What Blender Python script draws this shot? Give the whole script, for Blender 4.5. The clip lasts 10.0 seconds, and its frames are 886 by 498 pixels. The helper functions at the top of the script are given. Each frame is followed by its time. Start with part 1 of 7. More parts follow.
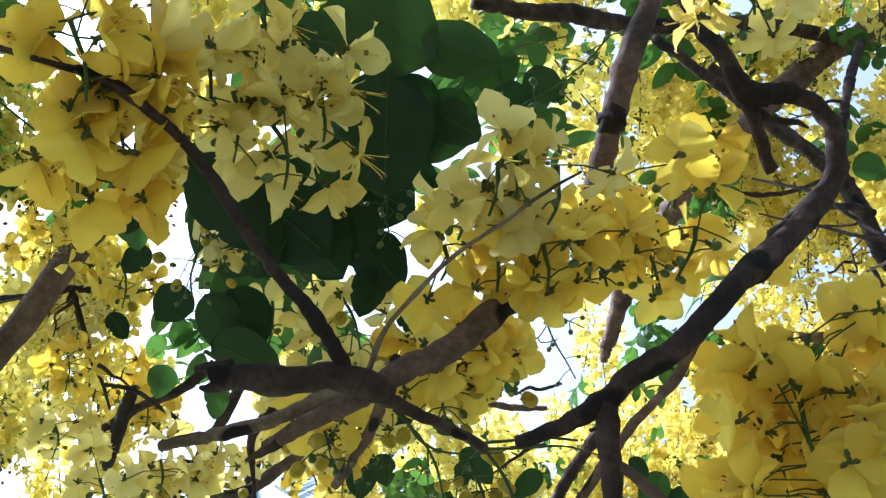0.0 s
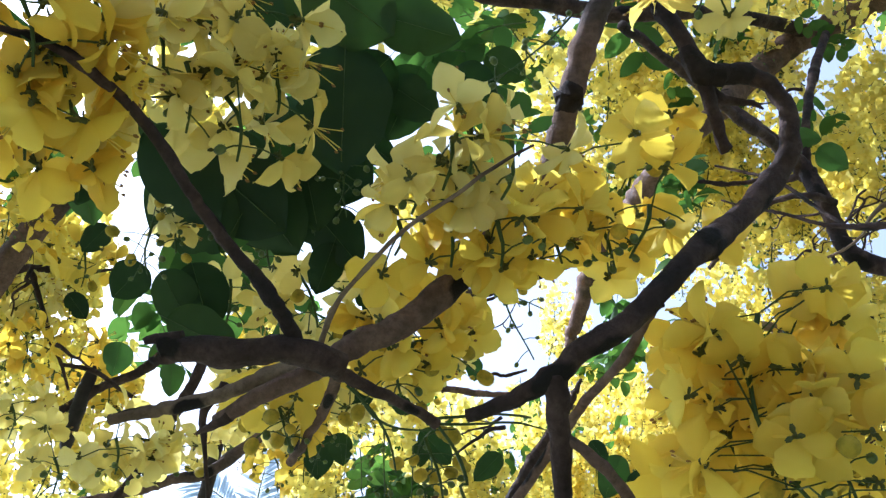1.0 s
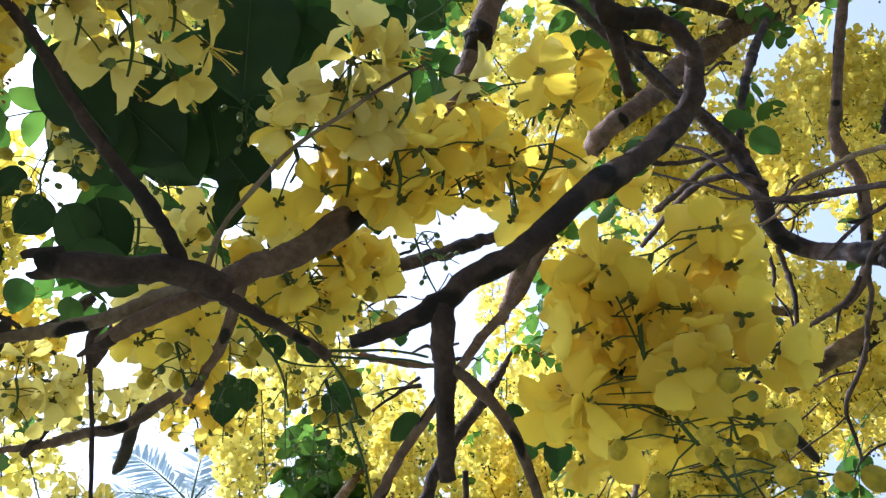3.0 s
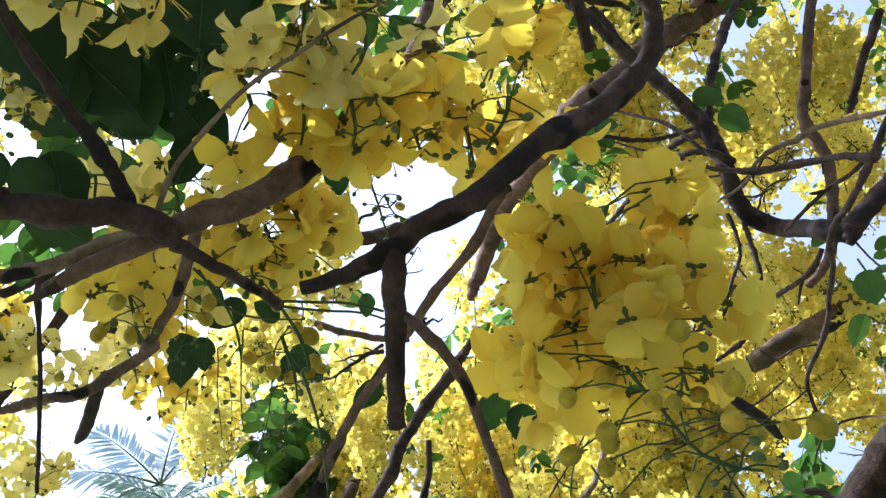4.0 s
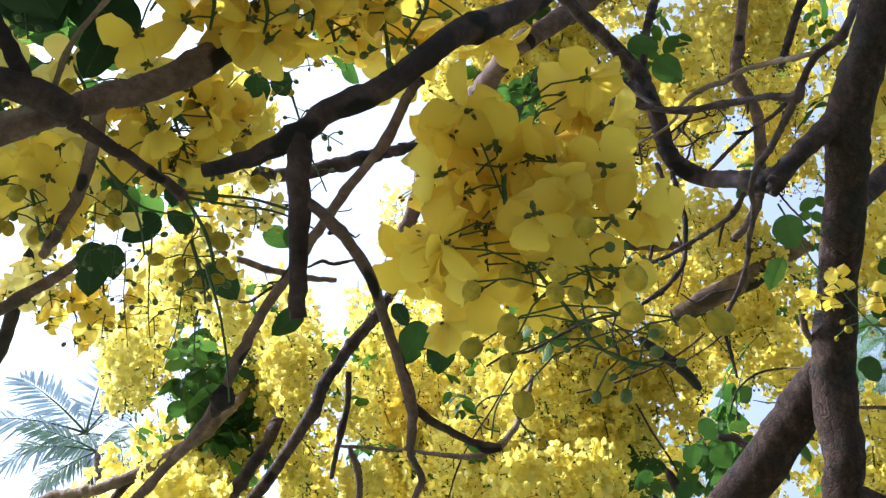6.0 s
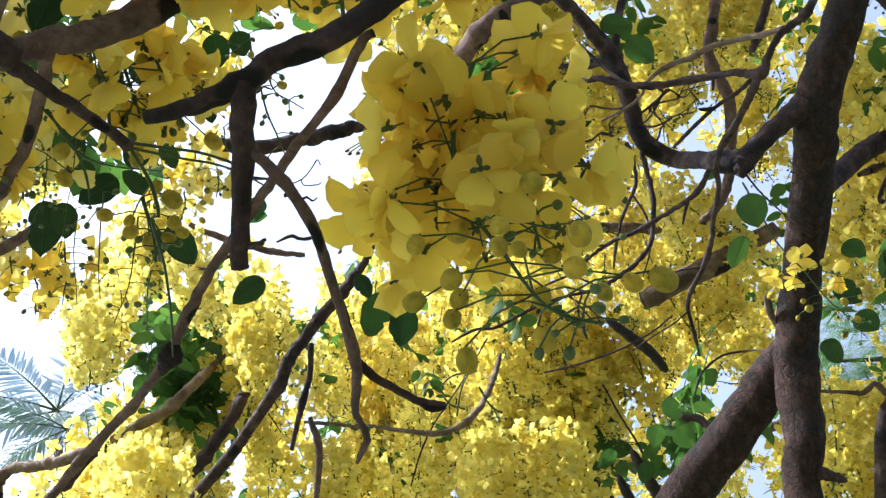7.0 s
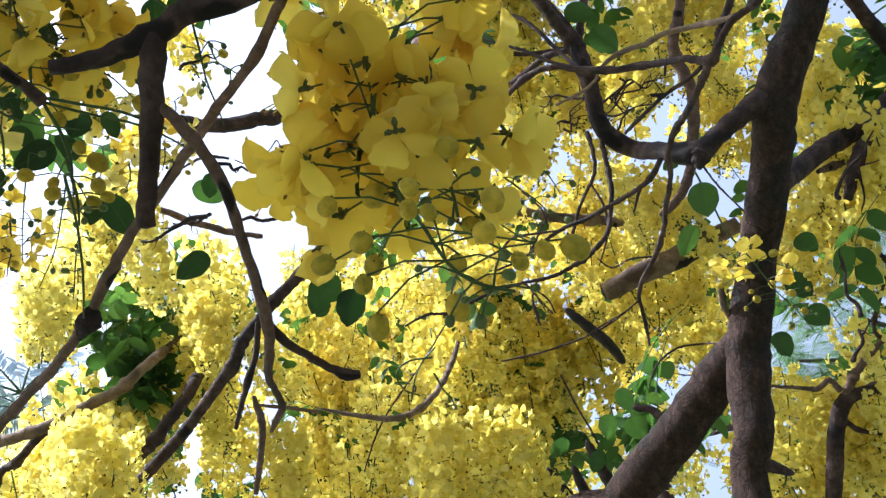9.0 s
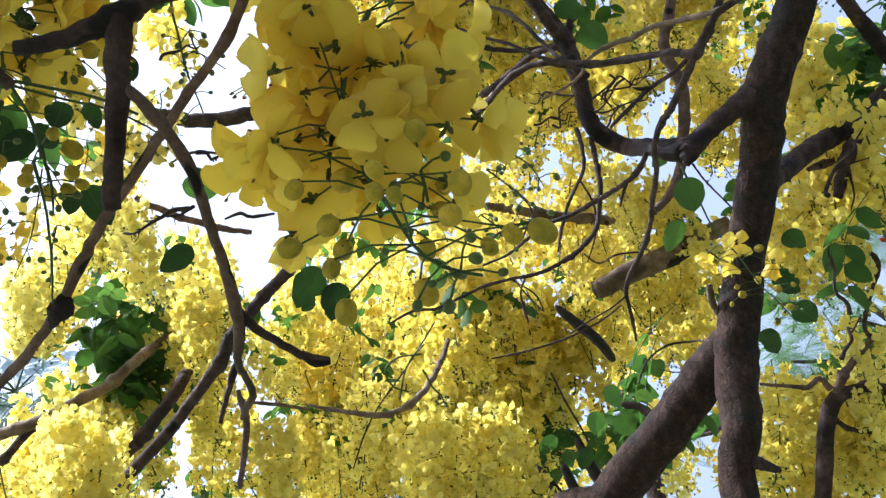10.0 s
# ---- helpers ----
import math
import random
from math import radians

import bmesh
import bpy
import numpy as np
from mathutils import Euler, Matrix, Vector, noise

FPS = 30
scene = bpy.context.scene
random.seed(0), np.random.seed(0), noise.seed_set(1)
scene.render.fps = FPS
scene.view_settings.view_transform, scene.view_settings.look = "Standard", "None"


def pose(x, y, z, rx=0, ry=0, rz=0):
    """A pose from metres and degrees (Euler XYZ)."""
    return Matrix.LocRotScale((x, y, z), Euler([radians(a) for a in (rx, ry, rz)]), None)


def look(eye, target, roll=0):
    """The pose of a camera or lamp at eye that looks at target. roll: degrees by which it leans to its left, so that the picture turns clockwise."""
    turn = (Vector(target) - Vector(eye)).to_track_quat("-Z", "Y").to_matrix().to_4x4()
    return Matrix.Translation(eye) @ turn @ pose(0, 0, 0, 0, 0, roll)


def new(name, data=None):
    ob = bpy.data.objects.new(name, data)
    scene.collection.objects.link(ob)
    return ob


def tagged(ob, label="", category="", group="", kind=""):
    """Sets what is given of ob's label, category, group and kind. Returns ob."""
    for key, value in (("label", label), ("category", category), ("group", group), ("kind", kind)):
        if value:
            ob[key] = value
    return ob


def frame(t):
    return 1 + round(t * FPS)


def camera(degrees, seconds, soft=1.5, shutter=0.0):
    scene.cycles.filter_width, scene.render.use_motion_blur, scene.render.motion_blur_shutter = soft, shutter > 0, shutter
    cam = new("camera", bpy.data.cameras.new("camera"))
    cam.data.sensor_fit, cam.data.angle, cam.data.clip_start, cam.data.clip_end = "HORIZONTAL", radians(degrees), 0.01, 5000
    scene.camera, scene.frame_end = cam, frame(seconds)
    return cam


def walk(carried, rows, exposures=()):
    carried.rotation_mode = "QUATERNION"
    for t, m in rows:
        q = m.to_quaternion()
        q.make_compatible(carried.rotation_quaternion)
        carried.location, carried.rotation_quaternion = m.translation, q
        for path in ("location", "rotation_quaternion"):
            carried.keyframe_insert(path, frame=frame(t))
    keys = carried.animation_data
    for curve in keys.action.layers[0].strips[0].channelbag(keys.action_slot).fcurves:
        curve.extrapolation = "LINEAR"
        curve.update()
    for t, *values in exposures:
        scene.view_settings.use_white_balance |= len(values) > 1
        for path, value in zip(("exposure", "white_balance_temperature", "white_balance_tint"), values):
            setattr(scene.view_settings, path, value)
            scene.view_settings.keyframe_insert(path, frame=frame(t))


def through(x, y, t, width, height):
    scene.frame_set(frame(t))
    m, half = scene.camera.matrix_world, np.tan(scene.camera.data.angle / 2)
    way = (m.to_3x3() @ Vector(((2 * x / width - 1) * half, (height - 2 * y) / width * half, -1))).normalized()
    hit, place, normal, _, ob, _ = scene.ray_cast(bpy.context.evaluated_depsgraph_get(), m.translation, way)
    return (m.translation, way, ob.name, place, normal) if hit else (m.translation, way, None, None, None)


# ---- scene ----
cam = camera(47.09, 10.0, soft=1.35)
PATH = (
    (0, pose(0.0000, 0.0000, 1.6406, 128.516, 9.987, 2.976)),
    (0.5, pose(0.0034, 0.0047, 1.6347, 128.014, 10.289, 2.073)),
    (1, pose(0.0106, 0.0081, 1.6304, 127.647, 10.501, 1.279)),
    (1.5, pose(0.0206, 0.0122, 1.6239, 127.353, 10.425, 0.412)),
    (2, pose(0.0310, 0.0213, 1.6159, 127.053, 10.469, -0.501)),
    (2.5, pose(0.0390, 0.0307, 1.6066, 126.698, 10.448, -1.439)),
    (4, pose(0.0585, 0.0569, 1.5773, 125.018, 10.740, -3.845)),
    (4.5, pose(0.0629, 0.0658, 1.5696, 124.294, 10.928, -4.874)),
    (5, pose(0.0652, 0.0747, 1.5627, 123.475, 11.060, -5.977)),
    (5.5, pose(0.0689, 0.0832, 1.5535, 122.690, 11.046, -7.027)),
    (7, pose(0.0959, 0.1026, 1.5257, 120.799, 10.685, -9.662)),
    (7.5, pose(0.1061, 0.1091, 1.5210, 120.402, 10.544, -10.428)),
    (8, pose(0.1147, 0.1138, 1.5165, 120.212, 10.416, -11.048)),
    (8.5, pose(0.1246, 0.1152, 1.5132, 120.088, 10.202, -11.453)),
    (9, pose(0.1353, 0.1147, 1.5097, 120.011, 10.086, -11.726)),
    (9.5, pose(0.1443, 0.1159, 1.5056, 119.980, 10.069, -11.888)),
    (10, pose(0.1531, 0.1200, 1.5000, 120.000, 10.000, -12.000)),
)
walk(cam, PATH, exposures=((0.0, 1.86, 5020, 12), (3.5, 1.84, 5220, 12.4), (10.0, 1.785, 5300, 13)))

# ---------- world, sun ----------
SUN_EL, SUN_AZ = 52.0, -64.0      # degrees; azimuth clockwise from +y
world = bpy.data.worlds.new("sky")
scene.world = world
world.use_nodes = True
wn = world.node_tree.nodes
sky = wn.new("ShaderNodeTexSky")
sky.sky_type, sky.sun_disc = "NISHITA", False
sky.sun_elevation, sky.sun_rotation = radians(SUN_EL), radians(SUN_AZ)
sky.air_density, sky.dust_density, sky.ozone_density = 0.8, 9.0, 1.3
haze = wn.new("ShaderNodeHueSaturation")
haze.inputs["Saturation"].default_value = 0.55
world.node_tree.links.new(sky.outputs[0], haze.inputs["Color"])
world.node_tree.links.new(haze.outputs[0], wn["Background"].inputs[0])
wn["Background"].inputs[1].default_value = 0.115
sun = new("sun", bpy.data.lights.new("sun", "SUN"))
sun.data.energy, sun.data.angle, sun.data.color = 2.25, radians(0.53), (1.0, 0.95, 0.87)
sun_way = Vector((math.sin(radians(SUN_AZ)) * math.cos(radians(SUN_EL)), math.cos(radians(SUN_AZ)) * math.cos(radians(SUN_EL)), math.sin(radians(SUN_EL))))
sun.matrix_world = look(sun_way * 30, (0, 0, 0))


# ---------- materials ----------
class Nodes:
    """A small hand for node trees."""

    def __init__(self, name):
        self.mat = bpy.data.materials.new(name)
        self.mat.use_nodes = True
        self.tree = self.mat.node_tree
        self.tree.nodes.clear()
        self.out = self.add("ShaderNodeOutputMaterial")

    def add(self, kind, **values):
        n = self.tree.nodes.new(kind)
        for key, value in values.items():
            n.inputs[key].default_value = value
        return n

    def link(self, a, b):
        self.tree.links.new(a, b)

    def noise(self, scale, detail=4.0, coords=None, rough=0.55):
        n = self.add("ShaderNodeTexNoise", Scale=scale, Detail=detail, Roughness=rough)
        if coords:
            self.link(coords, n.inputs["Vector"])
        return n.outputs["Fac"]

    def ramp(self, fac, stops):
        r = self.add("ShaderNodeValToRGB")
        while len(r.color_ramp.elements) < len(stops):
            r.color_ramp.elements.new(0.5)
        for e, (at, colour) in zip(r.color_ramp.elements, stops):
            e.position, e.color = at, (*colour, 1.0)
        self.link(fac, r.inputs[0])
        return r.outputs[0]

    def mix(self, kind, fac, a, b):
        m = self.add("ShaderNodeMix")
        m.data_type, m.blend_type = "RGBA", kind
        for value, at in ((fac, 0), (a, 6), (b, 7)):
            if hasattr(value, "links"):
                self.link(value, m.inputs[at])
            else:
                m.inputs[at].default_value = value
        return m.outputs[2]

    def bump(self, height, strength, distance):
        b = self.add("ShaderNodeBump", Strength=strength, Distance=distance)
        self.link(height, b.inputs["Height"])
        return b.outputs[0]

    def surface(self, out):
        self.link(out, self.out.inputs[0])
        return self.mat


def thin_material(name, stops, through_tint, through, gloss, rough, single, vein=0.0, fine=60.0):
    """Petals and leaves: light is partly thrown back, partly let through."""
    n = Nodes(name)
    coords = n.add("ShaderNodeTexCoord")
    one = n.add("ShaderNodeObjectInfo").outputs["Random"]
    if not single:
        own = n.add("ShaderNodeMix", Factor=0.5)
        n.link(one, own.inputs[2])
        n.link(n.add("ShaderNodeNewGeometry").outputs["Random Per Island"], own.inputs[3])
        one = own.outputs[0]
    patch = n.noise(fine, 3.0, coords.outputs["Object"])
    both = n.add("ShaderNodeMath")
    both.operation = "MULTIPLY_ADD"
    n.link(patch, both.inputs[0])
    both.inputs[1].default_value = 0.5
    n.link(one, both.inputs[2])
    scaled = n.add("ShaderNodeMath")
    scaled.operation = "MULTIPLY"
    n.link(both.outputs[0], scaled.inputs[0])
    scaled.inputs[1].default_value = 0.67
    colour = n.ramp(scaled.outputs[0], stops)
    bump = None
    if vein:
        uv = n.add("ShaderNodeSeparateXYZ")
        n.link(coords.outputs["UV"], uv.inputs[0])
        wave = n.add("ShaderNodeTexWave", Scale=vein, Distortion=1.5, Detail=2.0)
        wave.bands_direction = "Y"
        n.link(coords.outputs["UV"], wave.inputs["Vector"])
        lines = n.ramp(wave.outputs["Fac"], ((0.0, (0.80, 0.80, 0.80)), (0.35, (1, 1, 1))))
        colour = n.mix("MULTIPLY", 0.06, colour, lines)
        bump = n.bump(wave.outputs["Fac"], 0.04, 0.0004)
    diffuse = n.add("ShaderNodeBsdfDiffuse")
    thin = n.add("ShaderNodeBsdfTranslucent")
    n.link(colour, diffuse.inputs[0])
    n.link(n.mix("MULTIPLY", 1.0, colour, (*through_tint, 1.0)), thin.inputs[0])
    body = n.add("ShaderNodeMixShader", Fac=through)
    n.link(diffuse.outputs[0], body.inputs[1])
    n.link(thin.outputs[0], body.inputs[2])
    shine = n.add("ShaderNodeBsdfGlossy", Roughness=rough)
    top = n.add("ShaderNodeMixShader", Fac=gloss)
    n.link(body.outputs[0], top.inputs[1])
    n.link(shine.outputs[0], top.inputs[2])
    if bump:
        for node in (diffuse, thin, shine):
            n.link(bump, node.inputs["Normal"])
    return n.surface(top.outputs[0])


def solid_material(name, stops, scale, rough, bump=0.0, bump_scale=60.0, stretch=(1, 1, 1), stain=None, single=False, scars=False, relief=0.006, cracks=0.0):
    n = Nodes(name)
    coords = n.add("ShaderNodeTexCoord")
    stretched = n.add("ShaderNodeMapping")
    stretched.inputs["Scale"].default_value = stretch
    n.link(coords.outputs["Object"], stretched.inputs[0])
    fac = n.noise(scale, 6.0, stretched.outputs[0], 0.62)
    colour = n.ramp(fac, stops)
    if stain:
        patches = n.ramp(n.noise(stain[0], 3.0, coords.outputs["Object"]), ((0.52, (0, 0, 0)), (0.66, (1, 1, 1))))
        colour = n.mix("MIX", patches, colour, (*stain[1], 1.0))
    if scars:
        fine = n.ramp(n.noise(190.0, 5.0, coords.outputs["Object"], 0.7), ((0.3, (0.68, 0.66, 0.66)), (0.5, (1, 1, 1)), (0.7, (1.28, 1.24, 1.2))))
        colour = n.mix("MULTIPLY", 1.0, colour, fine)
        mark = n.add("ShaderNodeAttribute")
        mark.attribute_name = "scar"
        worn = n.add("ShaderNodeMath")
        worn.operation = "MULTIPLY_ADD"
        n.link(n.noise(70.0, 4.0, coords.outputs["Object"]), worn.inputs[0])
        worn.inputs[1].default_value = 0.9
        n.link(mark.outputs["Fac"], worn.inputs[2])
        dark = n.ramp(worn.outputs[0], ((0.72, (0, 0, 0)), (1.05, (1, 1, 1))))
        colour = n.mix("MIX", dark, colour, (0.014, 0.010, 0.010, 1.0))
    if single:
        shift = n.ramp(n.add("ShaderNodeObjectInfo").outputs["Random"], ((0.0, (0.75, 0.78, 0.72)), (1.0, (1.15, 1.1, 1.0))))
        colour = n.mix("MULTIPLY", 1.0, colour, shift)
    b = n.add("ShaderNodeBsdfPrincipled", Roughness=rough)
    b.inputs["Specular IOR Level"].default_value = 0.25
    height = n.noise(bump_scale, 8.0, stretched.outputs[0], 0.7) if bump else None
    if cracks:
        bent = n.add("ShaderNodeVectorMath")
        bent.operation = "MULTIPLY_ADD"
        wavy = n.add("ShaderNodeTexNoise", Scale=35.0, Detail=3.0)
        n.link(coords.outputs["Object"], wavy.inputs["Vector"])
        n.link(wavy.outputs["Color"], bent.inputs[0])
        bent.inputs[1].default_value = (0.06, 0.06, 0.06)
        n.link(stretched.outputs[0], bent.inputs[2])
        plates = n.add("ShaderNodeTexVoronoi", Scale=cracks)
        plates.feature = "DISTANCE_TO_EDGE"
        n.link(bent.outputs[0], plates.inputs["Vector"])
        split = n.ramp(plates.outputs["Distance"], ((0.0, (0.12, 0.12, 0.12)), (0.10, (0.85, 0.85, 0.85)), (0.3, (1.1, 1.1, 1.1))))
        colour = n.mix("MULTIPLY", 0.45, colour, split)
        height = n.mix("MULTIPLY", 0.6, height, split)
    n.link(colour, b.inputs["Base Color"])
    if bump:
        n.link(n.bump(height, bump, relief), b.inputs["Normal"])
    return n.surface(b.outputs[0])


PETAL = thin_material("petal", ((0.05, (0.80, 0.645, 0.15)), (0.5, (0.84, 0.725, 0.25)), (0.95, (0.86, 0.785, 0.38))), (1.0, 0.99, 0.75), 0.55, 0.02, 0.5, True, vein=5.0, fine=90.0)
DEEP_PETAL = thin_material("deep_petal", ((0.05, (0.83, 0.59, 0.05)), (0.5, (0.86, 0.675, 0.09)), (0.95, (0.87, 0.74, 0.17))), (1.0, 0.98, 0.70), 0.64, 0.02, 0.5, True, vein=5.0, fine=90.0)
BLOSSOM = thin_material("blossom", ((0.1, (0.82, 0.66, 0.08)), (0.45, (0.85, 0.74, 0.15)), (0.75, (0.865, 0.795, 0.26)), (0.95, (0.88, 0.835, 0.46))), (1.0, 0.985, 0.80), 0.65, 0.03, 0.45, False, fine=25.0)
# one leaf twice: shade put into the dark colour, sunlight into the light one
SHADED_LEAF = thin_material("leaf", ((0.05, (0.014, 0.030, 0.013)), (0.5, (0.023, 0.046, 0.017)), (0.95, (0.042, 0.075, 0.024))), (1.4, 1.9, 0.7), 0.12, 0.018, 0.5, True, vein=6.0, fine=30.0)
SUNLIT_LEAF = thin_material("sunlit_leaf", ((0.05, (0.030, 0.070, 0.020)), (0.5, (0.052, 0.105, 0.027)), (0.95, (0.10, 0.165, 0.040))), (1.45, 1.65, 0.8), 0.32, 0.03, 0.5, True, vein=6.0, fine=30.0)
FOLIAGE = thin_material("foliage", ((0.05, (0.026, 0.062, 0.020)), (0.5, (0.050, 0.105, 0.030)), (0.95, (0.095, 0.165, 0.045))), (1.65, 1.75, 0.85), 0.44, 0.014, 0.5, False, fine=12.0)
# haze and sky glow are put into the far palm's pale blue colour
HAZED_PALM = thin_material("palm_leaf", ((0.05, (0.22, 0.30, 0.29)), (0.5, (0.33, 0.42, 0.47)), (0.95, (0.42, 0.51, 0.60))), (0.97, 1.02, 1.08), 0.55, 0.14, 0.4, False, fine=3.0)
GREEN_PALM = thin_material("green_palm_leaf", ((0.05, (0.08, 0.14, 0.07)), (0.5, (0.14, 0.22, 0.12)), (0.95, (0.24, 0.31, 0.24))), (1.0, 1.1, 0.9), 0.5, 0.12, 0.4, False, fine=3.0)
PALE_BLOSSOM = thin_material("pale_blossom", ((0.1, (0.86, 0.76, 0.19)), (0.45, (0.875, 0.80, 0.27)), (0.75, (0.88, 0.835, 0.38)), (0.95, (0.885, 0.86, 0.52))), (1.0, 0.99, 0.82), 0.55, 0.03, 0.45, False, fine=25.0)
RED = thin_material("red_petal", ((0.05, (0.5, 0.03, 0.01)), (0.95, (0.7, 0.09, 0.03))), (1.0, 0.6, 0.4), 0.4, 0.03, 0.5, False, fine=3.0)
STALK = solid_material("green_stalk", ((0.3, (0.03, 0.055, 0.015)), (0.7, (0.075, 0.11, 0.03))), 60.0, 0.5, 0.2, 200.0)
SEPAL = solid_material("sepal", ((0.3, (0.05, 0.065, 0.018)), (0.7, (0.11, 0.11, 0.03))), 90.0, 0.6)
STAMEN = solid_material("stamen", ((0.3, (0.70, 0.52, 0.06)), (0.7, (0.80, 0.66, 0.12))), 90.0, 0.5)
ANTHER = solid_material("anther", ((0.3, (0.20, 0.10, 0.03)), (0.7, (0.32, 0.18, 0.05))), 90.0, 0.7)
BUD = solid_material("bud", ((0.3, (0.27, 0.22, 0.022)), (0.5, (0.48, 0.35, 0.026)), (0.7, (0.60, 0.41, 0.036))), 110.0, 0.75, 0.3, 300.0, single=True)
GREEN_BUD = solid_material("green_bud", ((0.3, (0.07, 0.11, 0.035)), (0.7, (0.17, 0.20, 0.06))), 160.0, 0.5, 0.15, 260.0, single=True)
BARK = solid_material("bark", ((0.25, (0.085, 0.050, 0.040)), (0.5, (0.150, 0.092, 0.074)), (0.75, (0.225, 0.148, 0.120))), 42.0, 0.85, 0.6, 150.0, (1, 1, 1), (16.0, (0.075, 0.052, 0.046)), scars=True)
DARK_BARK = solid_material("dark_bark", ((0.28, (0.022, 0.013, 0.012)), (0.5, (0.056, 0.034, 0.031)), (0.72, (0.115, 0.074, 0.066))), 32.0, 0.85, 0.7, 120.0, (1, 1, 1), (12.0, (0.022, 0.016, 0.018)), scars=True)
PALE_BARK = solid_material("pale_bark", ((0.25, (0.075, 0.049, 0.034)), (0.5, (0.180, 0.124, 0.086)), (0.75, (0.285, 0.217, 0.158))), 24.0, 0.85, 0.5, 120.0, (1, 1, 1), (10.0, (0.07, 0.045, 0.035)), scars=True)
TRUNK_BARK = solid_material("trunk_bark", ((0.28, (0.017, 0.010, 0.007)), (0.5, (0.042, 0.024, 0.017)), (0.72, (0.085, 0.050, 0.036))), 50.0, 0.95, 1.0, 70.0, (1, 1, 0.45), (14.0, (0.03, 0.024, 0.021)), scars=True, relief=0.006, cracks=42.0)
KNOT = solid_material("knot_bark", ((0.3, (0.012, 0.009, 0.009)), (0.7, (0.045, 0.03, 0.027))), 60.0, 0.9, 0.8, 160.0)
CUT = solid_material("cut_wood", ((0.3, (0.020, 0.014, 0.013)), (0.7, (0.065, 0.045, 0.036))), 120.0, 0.9, 0.6, 300.0)
POD = solid_material("pod_skin", ((0.3, (0.012, 0.009, 0.010)), (0.7, (0.045, 0.032, 0.030))), 45.0, 0.55, 0.3, 120.0)
GRASS = solid_material("grass_ground", ((0.25, (0.095, 0.105, 0.055)), (0.5, (0.145, 0.155, 0.09)), (0.75, (0.20, 0.205, 0.14))), 0.8, 0.95, 0.5, 30.0)


# ---------- shapes ----------
def mesh_of(name, verts, faces, mats, which=None, uvs=None, smooth=True):
    me = bpy.data.meshes.new(name)
    me.from_pydata([tuple(v) for v in verts], [], faces)
    for m in mats:
        me.materials.append(m)
    if which is not None:
        me.polygons.foreach_set("material_index", which)
    if uvs is not None:
        layer = me.uv_layers.new(name="uv")
        loops = np.zeros(len(me.loops), dtype=np.int32)
        me.loops.foreach_get("vertex_index", loops)
        layer.data.foreach_set("uv", np.asarray(uvs, dtype=np.float32)[loops].ravel())
    if smooth:
        me.polygons.foreach_set("use_smooth", [True] * len(me.polygons))
    me.update()
    return me


def part(name, me, parent, m=None, label=""):
    ob = new(name, me)
    ob.parent = parent
    if parent.parent is None:
        ob.matrix_parent_inverse = Matrix.Translation(-parent.location)
    if m is not None:
        ob.matrix_basis = m
    return tagged(ob, label)


class Soup:
    """Gathers vertices, faces, materials and uv of one mesh."""

    def __init__(self):
        self.v, self.f, self.m, self.uv, self.count = [], [], [], [], 0

    def add(self, verts, faces, mat, uv=None):
        verts = np.asarray(verts, float)
        base = self.count
        self.v.append(verts)
        self.uv.append(np.zeros((len(verts), 2)) if uv is None else np.asarray(uv, float))
        self.f += [tuple(i + base for i in f) for f in faces]
        self.m += [mat] * len(faces)
        self.count += len(verts)

    def add_soup(self, other, m, mat=None):
        r, t = np.array(m.to_3x3()), np.array(m.translation)
        base = self.count
        self.v.append(other.all() @ r.T + t)
        self.uv += other.uv
        self.f += [tuple(i + base for i in f) for f in other.f]
        self.m += other.m
        self.count += other.count

    def all(self):
        return np.concatenate(self.v)

    def mesh(self, name, mats, uv=False):
        return mesh_of(name, self.all(), self.f, mats, self.m, np.concatenate(self.uv) if uv else None)


def turned(axis, spin=0.0):
    """A turn that takes +z to axis."""
    return Vector(axis).to_track_quat("Z", "Y").to_matrix().to_4x4() @ Matrix.Rotation(spin, 4, "Z")


def spline(points, step):
    """Catmull-Rom through rows (x, y, z, r), about step metres apart."""
    p = np.asarray(points, float)
    p = np.vstack([2 * p[0] - p[1], p, 2 * p[-1] - p[-2]])
    out = []
    for a, b, c, d in zip(p, p[1:], p[2:], p[3:]):
        n = max(2, int(np.linalg.norm(c[:3] - b[:3]) / step))
        for s in np.arange(n) / n:
            out.append(0.5 * (2 * b + (c - a) * s + (2 * a - 5 * b + 4 * c - d) * s * s + (3 * b - a - 3 * c + d) * s**3))
    out.append(p[-2])
    return np.array(out)


